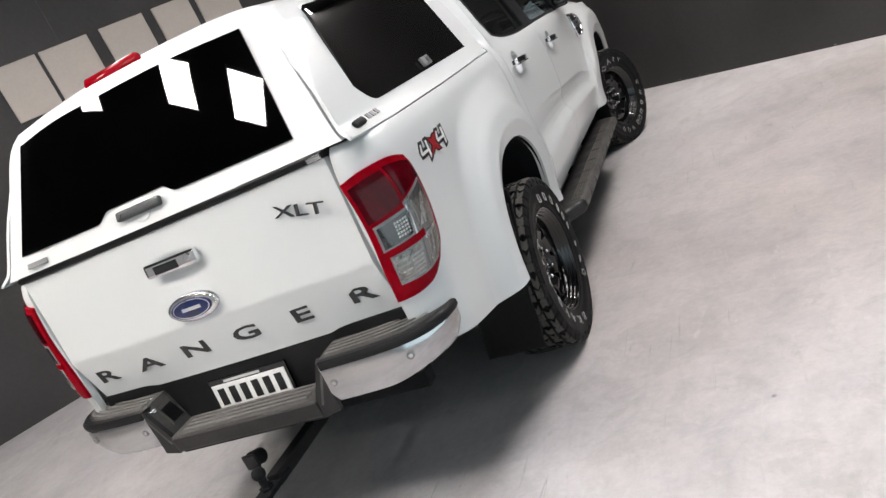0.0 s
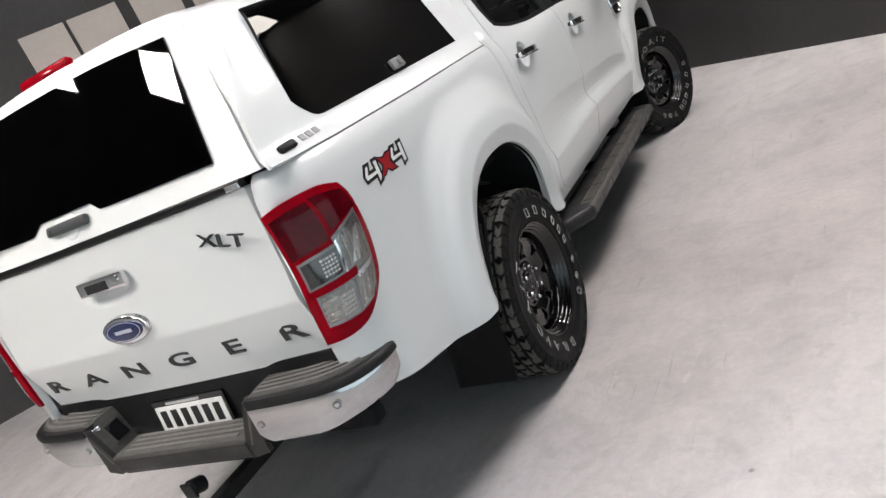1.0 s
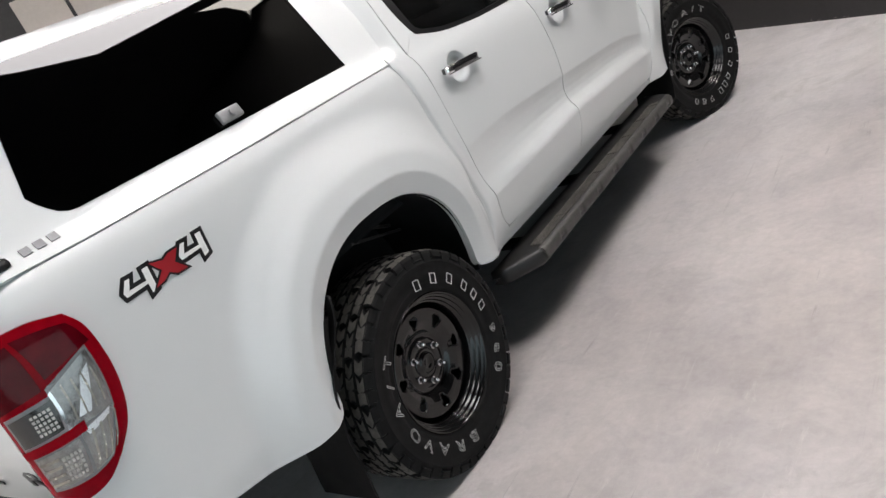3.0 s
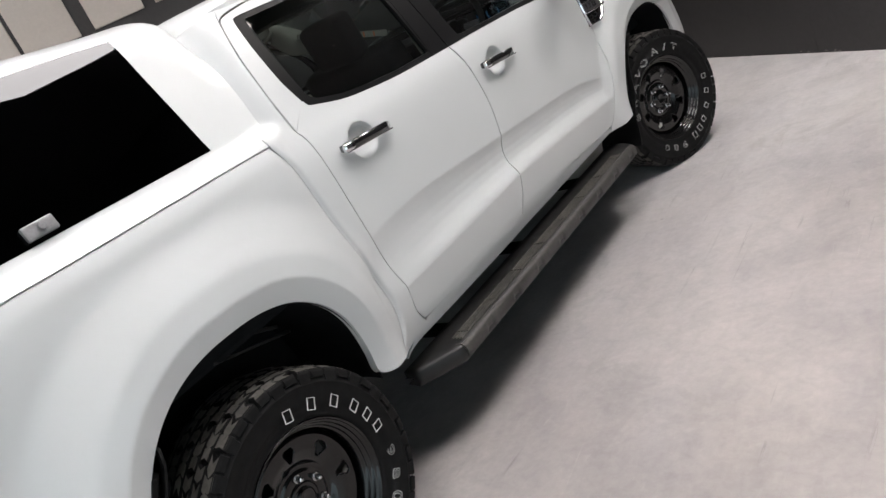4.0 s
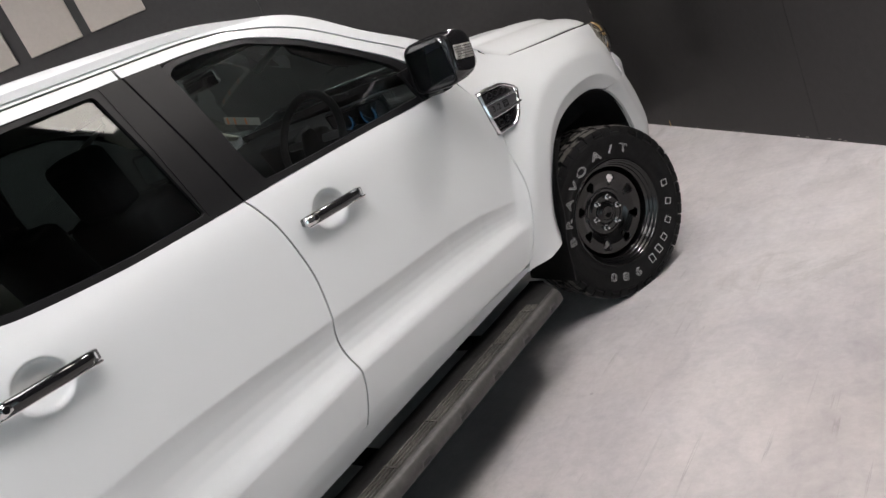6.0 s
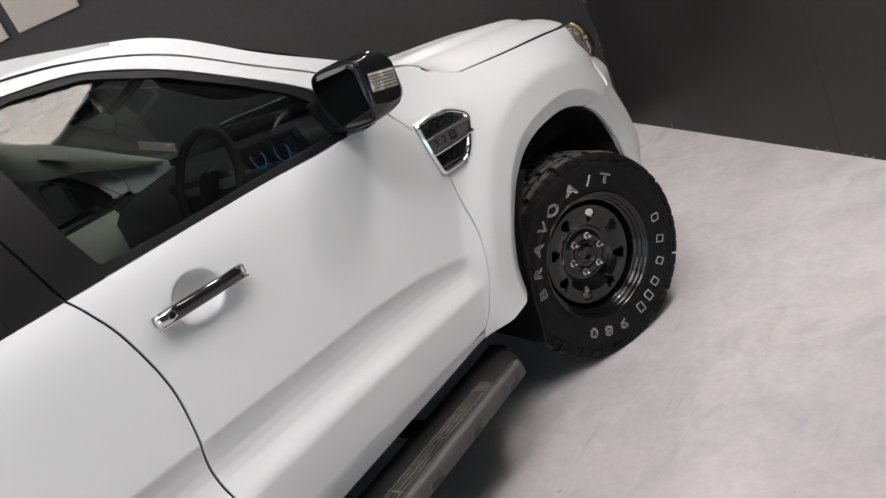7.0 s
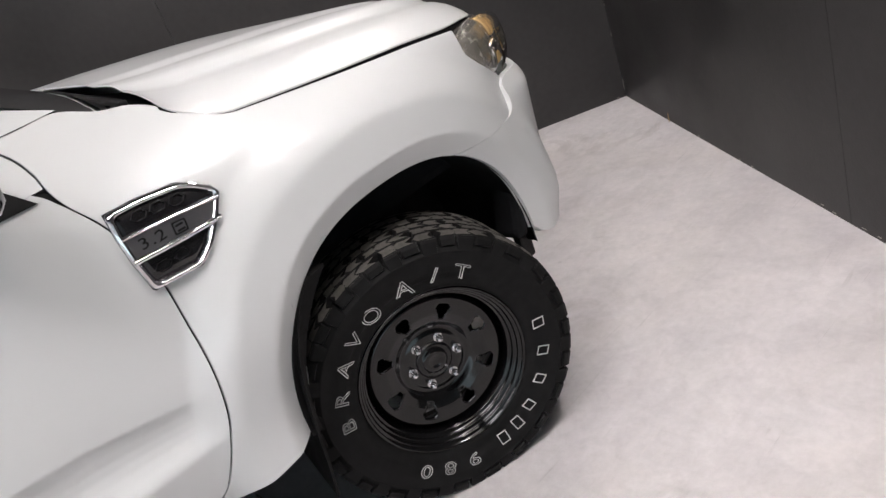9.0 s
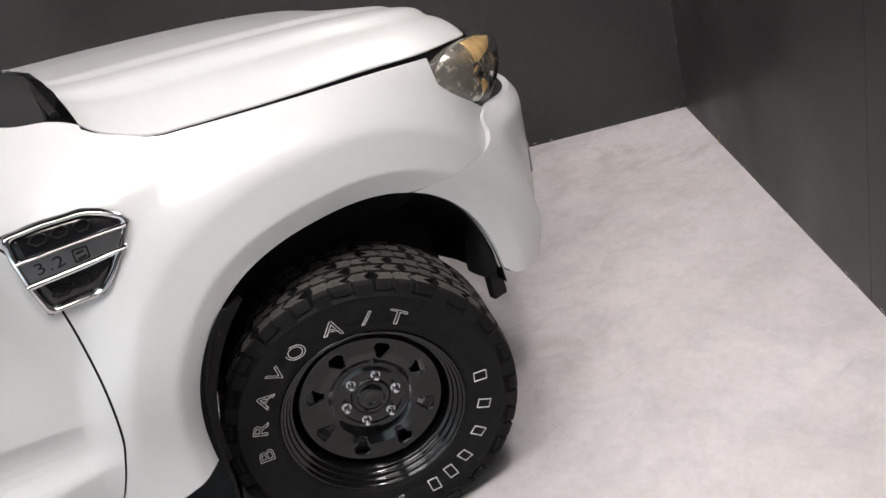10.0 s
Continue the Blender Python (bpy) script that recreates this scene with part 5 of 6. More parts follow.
# tow bar
tow = part("tow_bar", box_bm((0.05, 0.46, 0.05), (0.02, -1.09, 0.425), 0.006), PLASTIC, truck, "black tow bar with ball")
part("tow_tongue", box_bm((0.065, 0.17, 0.020), (0.02, -1.335, 0.418), 0.006), DARK, tow)
bm = bmesh.new()
bmesh.ops.create_uvsphere(bm, u_segments=24, v_segments=16, radius=0.025, matrix=Matrix.Translation((0.02, -1.365, 0.492)))
cyl_bm(0.015, 0.06, pose(0.02, -1.365, 0.455), 20, 0.002, bm=bm)
cyl_bm(0.026, 0.012, pose(0.02, -1.365, 0.434), 6, 0.002, bm=bm)
part("tow_ball", bm, DARK, tow, smooth=True)
part("trailer_socket", cyl_bm(0.030, 0.06, pose(-0.10, -1.215, 0.470, 70, 0, 0), 20, 0.006), PLASTIC, tow, smooth=False)
part("socket_flap", box_bm((0.06, 0.012, 0.06), (-0.10, -1.248, 0.475), 0.006), PLASTIC, tow)
part("cross_tube", box_bm((1.1, 0.07, 0.07), (0, -0.93, 0.48), 0.01), DARK, tow)
tow.location = (0.035, 0.03, -0.045)

# ---- wheels ----
STEER = 22.1
TYRE_R = 0.391


def tread_mesh():
    """Chunky all-terrain blocks in five rings, each a chamfered, kinked stud."""
    verts, faces, worn = [], [], set()
    rng = random.Random(4)
    rows = ((-0.108, 0.036, 46, 0.0, 1), (-0.0665, 0.039, 54, 0.5, 0), (-0.0222, 0.041, 54, 0.2, 0), (0.0222, 0.041, 54, 0.7, 0), (0.0665, 0.039, 54, 0.1, 0), (0.108, 0.036, 46, 0.6, 1))
    for x0, w, n, ph, shoulder in rows:
        step = 2 * math.pi / n
        for k in range(n):
            a0 = (k + ph) * step
            half = step * (0.425 + 0.025 * ((k * 7) % 3 - 1))
            kink = (0.30 if k % 2 else 0.52) * step * (1 if k % 3 else -0.35) * (1 if x0 > 0 else -1)
            wide = w * (1.0 if k % 2 else 0.84)
            ring_pts = [(-wide / 2, -half), (0.0, -half + kink), (wide / 2, -half), (wide / 2, half), (0.0, half + kink), (-wide / 2, half)]
            start = len(verts)
            for depth, shrink in ((0.0, 1.12), (0.0075, 1.0), (0.0095, 0.86)):
                for dx, da in ring_pts:
                    x = x0 + dx * shrink
                    drop = 0.010 * max(0, (abs(x) - 0.085) / 0.04) ** 2
                    r = TYRE_R - 0.0150 + depth * 1.58 - drop + rng.uniform(-0.0004, 0.0004)
                    a = a0 + da * shrink
                    verts.append((x, r * math.cos(a), r * math.sin(a)))
            for lvl in (0, 6):
                for i in range(6):
                    j = (i + 1) % 6
                    faces.append((start + lvl + i, start + lvl + j, start + lvl + 6 + j, start + lvl + 6 + i))
            worn.add(len(faces))
            faces.append(tuple(start + 12 + i for i in range(6)))
            if shoulder:
                # lug running down the shoulder
                sg = 1 if x0 > 0 else -1
                st = len(verts)
                far = 0.046 if k % 2 else 0.030
                for r, x in ((TYRE_R - 0.006, 0.121), (TYRE_R - 0.016, 0.1275), (TYRE_R - far, 0.1315)):
                    for da in (-half * 0.92, half * 0.92):
                        verts.append((sg * x, r * math.cos(a0 + da), r * math.sin(a0 + da)))
                for r, x in ((TYRE_R - 0.012, 0.112), (TYRE_R - 0.022, 0.118), (TYRE_R - far - 0.004, 0.124)):
                    for da in (-half * 1.1, half * 1.1):
                        verts.append((sg * x, r * math.cos(a0 + da), r * math.sin(a0 + da)))
                faces += [(st, st + 1, st + 3, st + 2), (st + 2, st + 3, st + 5, st + 4), (st, st + 2, st + 8, st + 6), (st + 2, st + 4, st + 10, st + 8),
                          (st + 1, st + 7, st + 9, st + 3), (st + 3, st + 9, st + 11, st + 5), (st + 4, st + 5, st + 11, st + 10)]
    me = mesh_from("tread", verts, faces, RUBBER, smooth=False)
    me.materials.append(TREAD)
    me.polygons.foreach_set("material_index", [int(k in worn) for k in range(len(faces))])
    bm = bmesh.new()
    bm.from_mesh(me)
    bmesh.ops.recalc_face_normals(bm, faces=bm.faces)
    bm.to_mesh(me)
    bm.free()
    return me


def rim_mesh():
    prof = [(0.228, -0.10), (0.214, -0.09), (0.203, 0.0), (0.2045, 0.050), (0.207, 0.070), (0.2105, 0.076), (0.2135, 0.0755), (0.2155, 0.087), (0.2195, 0.092), (0.2225, 0.0915), (0.2245, 0.102), (0.2285, 0.107), (0.2315, 0.1065), (0.2335, 0.114), (0.238, 0.119), (0.2415, 0.1175), (0.243, 0.112), (0.236, 0.098)]
    v, f = lathe(prof, 96)
    bm = bmesh.new()
    vs = [bm.verts.new(p) for p in v]
    for q in f:
        bm.faces.new([vs[i] for i in q])
    # pressed disc with eight rounded triangular openings: polar grid, cells inside an opening left out
    nr, na = 30, 192
    radii = np.r_[np.linspace(0.036, 0.172, nr - 8), np.linspace(0.177, 0.206, 8)]
    dish = np.interp(radii, [0.036, 0.046, 0.054, 0.080, 0.090, 0.102, 0.114, 0.146, 0.190, 0.198, 0.206], [0.026, 0.030, 0.036, 0.038, 0.032, 0.032, 0.044, 0.056, 0.058, 0.048, 0.030])
    grid = [[bm.verts.new((dish[i], radii[i] * math.cos(2 * math.pi * j / na), radii[i] * math.sin(2 * math.pi * j / na))) for j in range(na)] for i in range(nr)]

    def open_at(r, a):
        d = (a + math.pi / 8) % (math.pi / 4) - math.pi / 8
        if not 0.126 < r < 0.172:
            return False
        t = (r - 0.126) / 0.046
        w = 0.006 + 0.020 * t
        if t > 0.78:
            w *= math.sqrt(max(0, 1 - ((t - 0.78) / 0.24) ** 2))
        return abs(d) * r < w

    for i in range(nr - 1):
        for j in range(na):
            k = (j + 1) % na
            if not open_at((radii[i] + radii[i + 1]) / 2, 2 * math.pi * (j + 0.5) / na):
                bm.faces.new((grid[i][j], grid[i][k], grid[i + 1][k], grid[i + 1][j]))
    loose = [w for w in bm.verts if not w.link_faces]
    bmesh.ops.delete(bm, geom=loose, context="VERTS")
    bmesh.ops.recalc_face_normals(bm, faces=bm.faces)
    inner = [e for e in bm.edges if e.is_boundary and all(0.115 < math.hypot(w.co.y, w.co.z) < 0.188 for w in e.verts)]
    ext = bmesh.ops.extrude_edge_only(bm, edges=inner)
    bmesh.ops.translate(bm, verts=[w for w in ext["geom"] if isinstance(w, bmesh.types.BMVert)], vec=(-0.007, 0, 0))
    bmesh.ops.recalc_face_normals(bm, faces=bm.faces)
    me = bpy.data.meshes.new("wheel")
    bm.to_mesh(me)
    bm.free()
    me.materials.append(RIMBLACK)
    me.polygons.foreach_set("use_smooth", [True] * len(me.polygons))
    return me


RIM_ME, TREAD_ME = rim_mesh(), tread_mesh()
_prof = [(0.234, 0.095), (0.239, 0.110), (0.248, 0.1195), (0.256, 0.1225), (0.2635, 0.1205), (0.281, 0.1275), (0.2825, 0.1292), (0.312, 0.1325), (0.340, 0.1312), (0.342, 0.1326), (0.345, 0.1326),
         (0.347, 0.1302), (0.357, 0.1245), (0.3685, 0.116), (0.3745, 0.104), (0.375, 0.06)]
_prof = _prof + [(r, -x) for r, x in _prof[::-1]]
_v, _f = lathe(_prof, 120, closed=True)
TYRE_ME = mesh_from("tyre", _v, _f[:, ::-1], RUBBER)
_v, _f = lathe([(0.150, -0.06), (0.150, -0.02), (0.06, -0.015), (0.0005, -0.015)], 48)
DRUM_ME = mesh_from("brake_disc", _v, _f, DARK)
_v, _f = lathe([(0.056, 0.022), (0.054, 0.036), (0.046, 0.042), (0.040, 0.038), (0.036, 0.046), (0.024, 0.050), (0.018, 0.046), (0.0005, 0.045)], 40)
CAP_ME = mesh_from("hub_cap", _v, _f[:, ::-1], RIMBLACK)
bm = cyl_bm(0.0105, 0.022, pose(0.074, 0, 0, 0, 90, 0), 6, 0.0012)
cyl_bm(0.0135, 0.006, pose(0.066, 0, 0, 0, 90, 0), 20, 0.001, bm=bm)
bmesh.ops.create_uvsphere(bm, u_segments=14, v_segments=8, radius=0.0095, matrix=pose(0.084, 0, 0))
NUT_ME = bpy.data.meshes.new("lug_nut")
bm.to_mesh(NUT_ME)
bm.free()
NUT_ME.transform(Matrix.Translation((-0.027, 0, 0)) @ Matrix.Diagonal((1, 0.95, 0.95, 1)))
NUT_ME.materials.append(SATIN)
GLYPHS = {ch: text_mesh("tyre_letter", ch, 0.050, TYREWHITE, outline=0.0007) for ch in "BRAVO/T980"}
bm = bmesh.new()
for sx, sy, px, py in ((0.019, 0.0018, 0, 0.0165), (0.019, 0.0018, 0, -0.0165), (0.0016, 0.0345, 0.009, 0), (0.0016, 0.0345, -0.009, 0)):
    box_bm((sx, sy, 0.002), (px, py, 0), bm=bm)
BAR_ME = bpy.data.meshes.new("tyre_mark")
bm.to_mesh(BAR_ME)
bm.free()
BAR_ME.materials.append(TYREWHITE)


def wheel(at, turn, side, spin, roll=17.5):
    """A black steel wheel; spin, roll: degrees by which the lettering and the steel disc are rolled round."""
    m = Matrix.Translation(at) @ pose(0, 0, 0, 0, 0, turn)
    if side < 0:
        m = m @ pose(0, 0, 0, 0, 0, 180)
    w = put("wheel", RIM_ME, truck, "gloss black steel wheel on an all-terrain tyre", m @ pose(0, 0, 0, roll, 0, 0))
    for name, me in (("tyre", TYRE_ME), ("tread", TREAD_ME), ("brake_disc", DRUM_ME), ("hub_cap", CAP_ME)):
        ob = put(name, me, w)
        if name == "tread":
            tagged(ob, kind="stuff")
    for k in range(6):
        a = radians(60 * k - 15)
        put("lug_nut", NUT_ME, w, m=Matrix.Translation((0, 0.06985 * math.cos(a), 0.06985 * math.sin(a))))
    local = pose(0, 0, 0, -roll, 0, 0)
    marks = list(zip("BRAVO", (186, 170, 153, 137.5, 123))) + [("A", 102), ("/", 85), ("T", 70)] + [(None, d) for d in (9, -8.6, -26, -42.5, -54.5, -66)] + [("9", -86), ("8", -101), ("0", -115)]
    for ch, deg in marks:
        a = radians(deg + spin)
        r = 0.287
        # letter's own axes: right runs clockwise round the wheel, up points outwards
        up = Vector((0.05, math.cos(a), math.sin(a)))
        right = Vector((0, math.sin(a), -math.cos(a)))
        out = Vector((1, 0, 0))
        if right.cross(up).dot(out) < 0:
            right = -right
        basis = Matrix(((right.x, up.x, out.x, 0.1350), (right.y, up.y, out.y, r * math.cos(a)), (right.z, up.z, out.z, r * math.sin(a)), (0, 0, 0, 1)))
        put("tyre_letter" if ch else "tyre_mark", GLYPHS[ch] if ch else BAR_ME, w, m=local @ basis @ Matrix(((1.45, 0.28, 0, 0), (0, 1, 0, 0), (0, 0, 1, 0), (0, 0, 0, 1))))
    return w


fy = 3.2414
wheel((0.8168, fy, 0.382), -STEER, 1, -8)
wheel((0.789, 0.0185, 0.374), 0, 1, 74.6, 38.5)
wheel((-0.8168, fy, 0.382), -STEER, -1, 30)
wheel((-0.789, 0.0185, 0.374), 0, -1, 50)


# wheel housings: dark skin inside each arch
for k, (y0, y1) in enumerate(((-0.62, 0.62), (2.62, 3.85))):
    for side in (1, -1):
        line = np.array(arch_line(k, 1, 179, 40))
        rows = []
        for x, grow in ((None, 1.0), (0.86, 1.015), (0.78, 1.03), (0.60, 1.03), (0.50, 1.0)):
            q = np.array(arch_line(k, 1, 179, 40, grow))
            q[:, 1] -= 0.004
            if x is None:
                p = flank(q, -0.012, side)
            else:
                p = np.stack([np.full(40, x * side), q[:, 0], q[:, 1]], 1)
            rows.append(p)
        rows = np.array(rows)
        # skirts down to the sill on both sides
        shell("wheel_housing", rows, rows + np.array((0, 0, 0.01)), DARK, truck, flip=side > 0)
        yc, zc, a, b, *_ = ARCHES[k]
        q = np.array(arch_line(k, 1, 179, 40, 1.02))
        wallv = np.array([np.stack([np.full(40, 0.50 * side), q[:, 0], zc - 0.1 + (q[:, 1] - zc + 0.1) * t], 1) for t in (1.0, 0.5, 0.0)])
        shell("inner_guard", wallv, wallv - np.array((0.01 * side, 0, 0)), DARK, truck, flip=side > 0)
    # struts seen in the arch
for side in (1, -1):
    part("underseal_brace", box_bm((0.02, 0.42, 0.012), (0.66 * side, 0.16, 0.86), 0.003, pose(0, 0, 0, -24, 0, 8 * side)), STEPTOP, truck)
    part("underseal_brace", box_bm((0.02, 0.36, 0.010), (0.70 * side, 0.20, 0.80), 0.003, pose(0, 0, 0, -18, 0, 14 * side)), STEPTOP, truck)

# mud flaps
for side in (1, -1):
    for k, zlow in ((0, 0.20), (1, 0.27)):
        rows = []
        for z in np.linspace(0.84, zlow, 16):
            if k == 0:
                q = -0.455 + 0.16 * smooth(0.55, 0.84, z)
            else:
                q = 3.262 - 0.440 * max(0.0, 1 - (max(z - 0.45, 0) / 0.473) ** 2.5) ** 0.4 - 0.02 * smooth(0.45, 0.27, z)
            xo = (0.925 if k == 0 else 0.912) - 0.045 * smooth(0.60, 0.40, z) - 0.02 * smooth(0.35, 0.2, z)
            wide = 0.04 + 0.22 * smooth(0.62, 0.45, z) if k == 0 else 0.27
            rows.append([(side * (xo - wide * t), q + (0.012 if k == 0 else 0.07) * t, z) for t in np.linspace(0, 1, 8)])
        rows = np.array(rows)
        shell("mud_flap", rows, rows + np.array((0, 0.008, 0)), RUBBER, truck, flip=side > 0)

# rubber edge of each flap, hugging the arch lip
for side in (1, -1):
    for k, a0, a1 in ((1, 179, 128), (0, 166, 140)):
        outer, inner = np.array(arch_line(k, a0, a1, 30)), np.array(arch_line(k, a0, a1, 30))
        inner[:, 0] += np.linspace(0.028, 0.055, 30) if k else 0.026
        g = np.stack([outer + np.array((-0.002, 0)), outer + np.array((0.012, -0.002)), inner])
        o = np.stack([np.full(30, v) for v in ((0.004, 0.008, 0.004) if k else (0.004, 0.008, -0.006))])
        shell("flap_edge", flank(g, o, side), flank(g, -0.03, side), RUBBER, truck, flip=side < 0)

# underbody
part("chassis", box_bm((1.10, 4.3, 0.14), (0, 1.40, 0.50), 0.02), DARK, truck)
part("chassis", box_bm((1.50, 1.80, 0.10), (0, 1.62, 0.50), 0.02), DARK, truck)
part("inner_body", box_bm((1.50, 1.44, 0.42), (0, -0.26, 1.05), 0.02), DARK, truck)
part("rear_axle", cyl_bm(0.06, 1.4, pose(0, 0, 0.378, 0, 90, 0), 20, 0.01), DARK, truck)
part("inner_body", box_bm((1.40, 0.9, 0.40), (0, 3.30, 0.95), 0.03), DARK, truck)
part("bumper_bracket", box_bm((0.03, 0.05, 0.09), (0.80, 3.735, 0.440), 0.006), PLASTIC, truck)
part("arch_filler", box_bm((0.10, 0.05, 0.30), (0.80, 3.735, 0.635), 0.02, pose(0, 0, 0, -14, 0, 0)), DARK, truck)

# ---- side steps ----
for side in (1, -1):
    sec = np.array([(0.735, 0.330), (0.740, 0.362), (0.752, 0.368), (0.895, 0.366), (0.915, 0.358), (0.922, 0.340), (0.920, 0.312), (0.908, 0.296), (0.86, 0.290), (0.740, 0.300)])
    ys = np.r_[np.linspace(0.652, 0.80, 9), np.linspace(0.90, 2.44, 30), np.linspace(2.50, 2.665, 12)]
    rows = []
    for y in ys:
        end = 1 - 0.62 * (1 - np.clip((y - 0.652) / 0.14, 0, 1)) - 0.62 * (1 - smooth(2.672, 2.56, y)) ** 1.6
        q = sec.copy()
        q[:, 0] = 0.735 + (q[:, 0] - 0.735) * end
        q[:, 1] = 0.33 + (q[:, 1] - 0.33) * (0.8 + 0.2 * end)
        rows.append(np.stack([q[:, 0] * side, np.full(len(q), y), q[:, 1]], 1))
    # blunt closed ends
    for at, k in ((0, 0), (len(rows), -1)):
        mid = rows[k].mean(0)
        rows.insert(at, mid + (rows[k] - mid) * 0.05)
    rows = np.array(rows)
    step = shell("side_step", rows, rows * np.array((0.99, 1, 1)), STEPTOP, truck, "scuffed black plastic running board", flip=side < 0)
    for k in range(4):
        part("tread_rib", box_bm((0.0055, 1.62, 0.008), ((0.850 + 0.0148 * k) * side, 1.645, 0.3705), 0.002), STEPRIB, step)
    for k in range(8):
        part("cross_rib", box_bm((0.060, 0.007, 0.005), (0.874 * side, 0.88 + 0.218 * k, 0.3735), 0.0015), STEPRIB, step)
    # scalloped alloy edge, stepped between its pads
    yy = np.linspace(0.805, 2.575, 280)
    wave = ((yy - 0.79) / 0.218) % 1.0
    dip = 0.012 * (np.clip((wave - 0.72) / 0.06, 0, 1) - np.clip((wave - 0.94) / 0.06, 0, 1))
    edge = np.array([np.stack([(0.921 + dx - 0.5 * dip * kk) * side, yy, z + dip * kk], 1) for dx, z, kk in ((-0.012, 0.3665, 0.0), (0.0, 0.361, 0.0), (0.008, 0.350, 0.2), (0.009, 0.318, 0.9), (-0.002, 0.306, 1.0))])
    shell("alloy_edge", edge, edge - np.array((0.012 * side, 0, 0)), STEPEDGE, step, flip=side > 0)
    for y in (0.95, 1.6, 2.25):
        part("step_bracket", box_bm((0.20, 0.06, 0.03), (0.70 * side, y, 0.34), 0.006), DARK, step)

# ---- door handles ----
for side in (1, -1):
    for y, z in GRIPS:
        m = Matrix.Translation(((0.892) * side, y, z)) @ pose(0, 0, 0, -3.6, 0, 0)
        bm = bmesh.new()
        prof = [(-0.125, 0.012, 0.010), (-0.118, 0.022, 0.013), (-0.06, 0.028, 0.0145), (0.03, 0.028, 0.0145), (0.10, 0.022, 0.014), (0.125, 0.010, 0.011)]
        rings = []
        for yy, d, h in prof:
            rings.append([bm.verts.new((side * (d - 0.022 + dx), yy, zz)) for dx, zz in ((0.0, h), (-0.010, h * 1.15), (-0.018, h * 0.9), (-0.018, -h * 0.9), (-0.010, -h * 1.15), (0.0, -h))])
        for a, b in zip(rings, rings[1:]):
            for i in range(6):
                j = (i + 1) % 6
                bm.faces.new((a[i], a[j], b[j], b[i]))
        bm.faces.new(rings[0]), bm.faces.new(rings[-1][::-1])
        h = part("door_handle", bm, GLOSSBLACK, truck, "gloss black door handle with chrome trim", smooth=True, m=m)
        part("chrome_strip", box_bm((0.010, 0.246, 0.006), (-0.006 * side, 0, -0.0165), 0.0025), CHROME, h)
        part("chrome_end", box_bm((0.020, 0.056, 0.030), (-0.006 * side, -0.101, -0.001), 0.009), CHROME, h, smooth=True)
        part("key_barrel", cyl_bm(0.008, 0.006, pose(0.006 * side, -0.095, 0, 0, 90, 0), 16, 0.001), GLOSSBLACK, h)
        for yy in (-0.105, 0.105):
            part("handle_foot", box_bm((0.040, 0.028, 0.022), (-0.026 * side, yy, 0), 0.006), CHROME if yy < 0 else PAINT, h)

# ---- wing vents ----
vent_loop = [(2.656, 1.173), (2.726, 1.171), (2.812, 1.161), (2.842, 1.147), (2.872, 1.124), (2.880, 1.106), (2.850, 1.066), (2.808, 1.019), (2.772, 0.991), (2.664, 0.995), (2.654, 1.066), (2.652, 1.12)]


def loop_patch(name, loop, mat, out, fold, parent, side, label="", scale=1.0, rings=(1.0, 0.66, 0.33, 0.02), lift=None, straight=False):
    a = (poly_through if straight else curve_through)(loop + loop[:1], 96)
    c = a.mean(0)
    a = c + (a - c) * scale
    g = np.stack([c + (a - c) * k for k in rings])
    o = np.full(g.shape[:2], out) if lift is None else out + lift(g)
    face, back = flank(g, o, side), flank(g[:1], np.full((1, 96), out - fold), side)
    verts = np.vstack([face.reshape(-1, 3), back.reshape(-1, 3)])
    n = 96
    faces = [tuple(f) for f in grid_faces(len(rings), n, 0, side > 0)]
    st = len(rings) * n
    faces += [(k, (k + 1) % n, st + (k + 1) % n, st + k) for k in range(n)]
    return put(name, mesh_from(name, verts, faces, mat), parent, label)


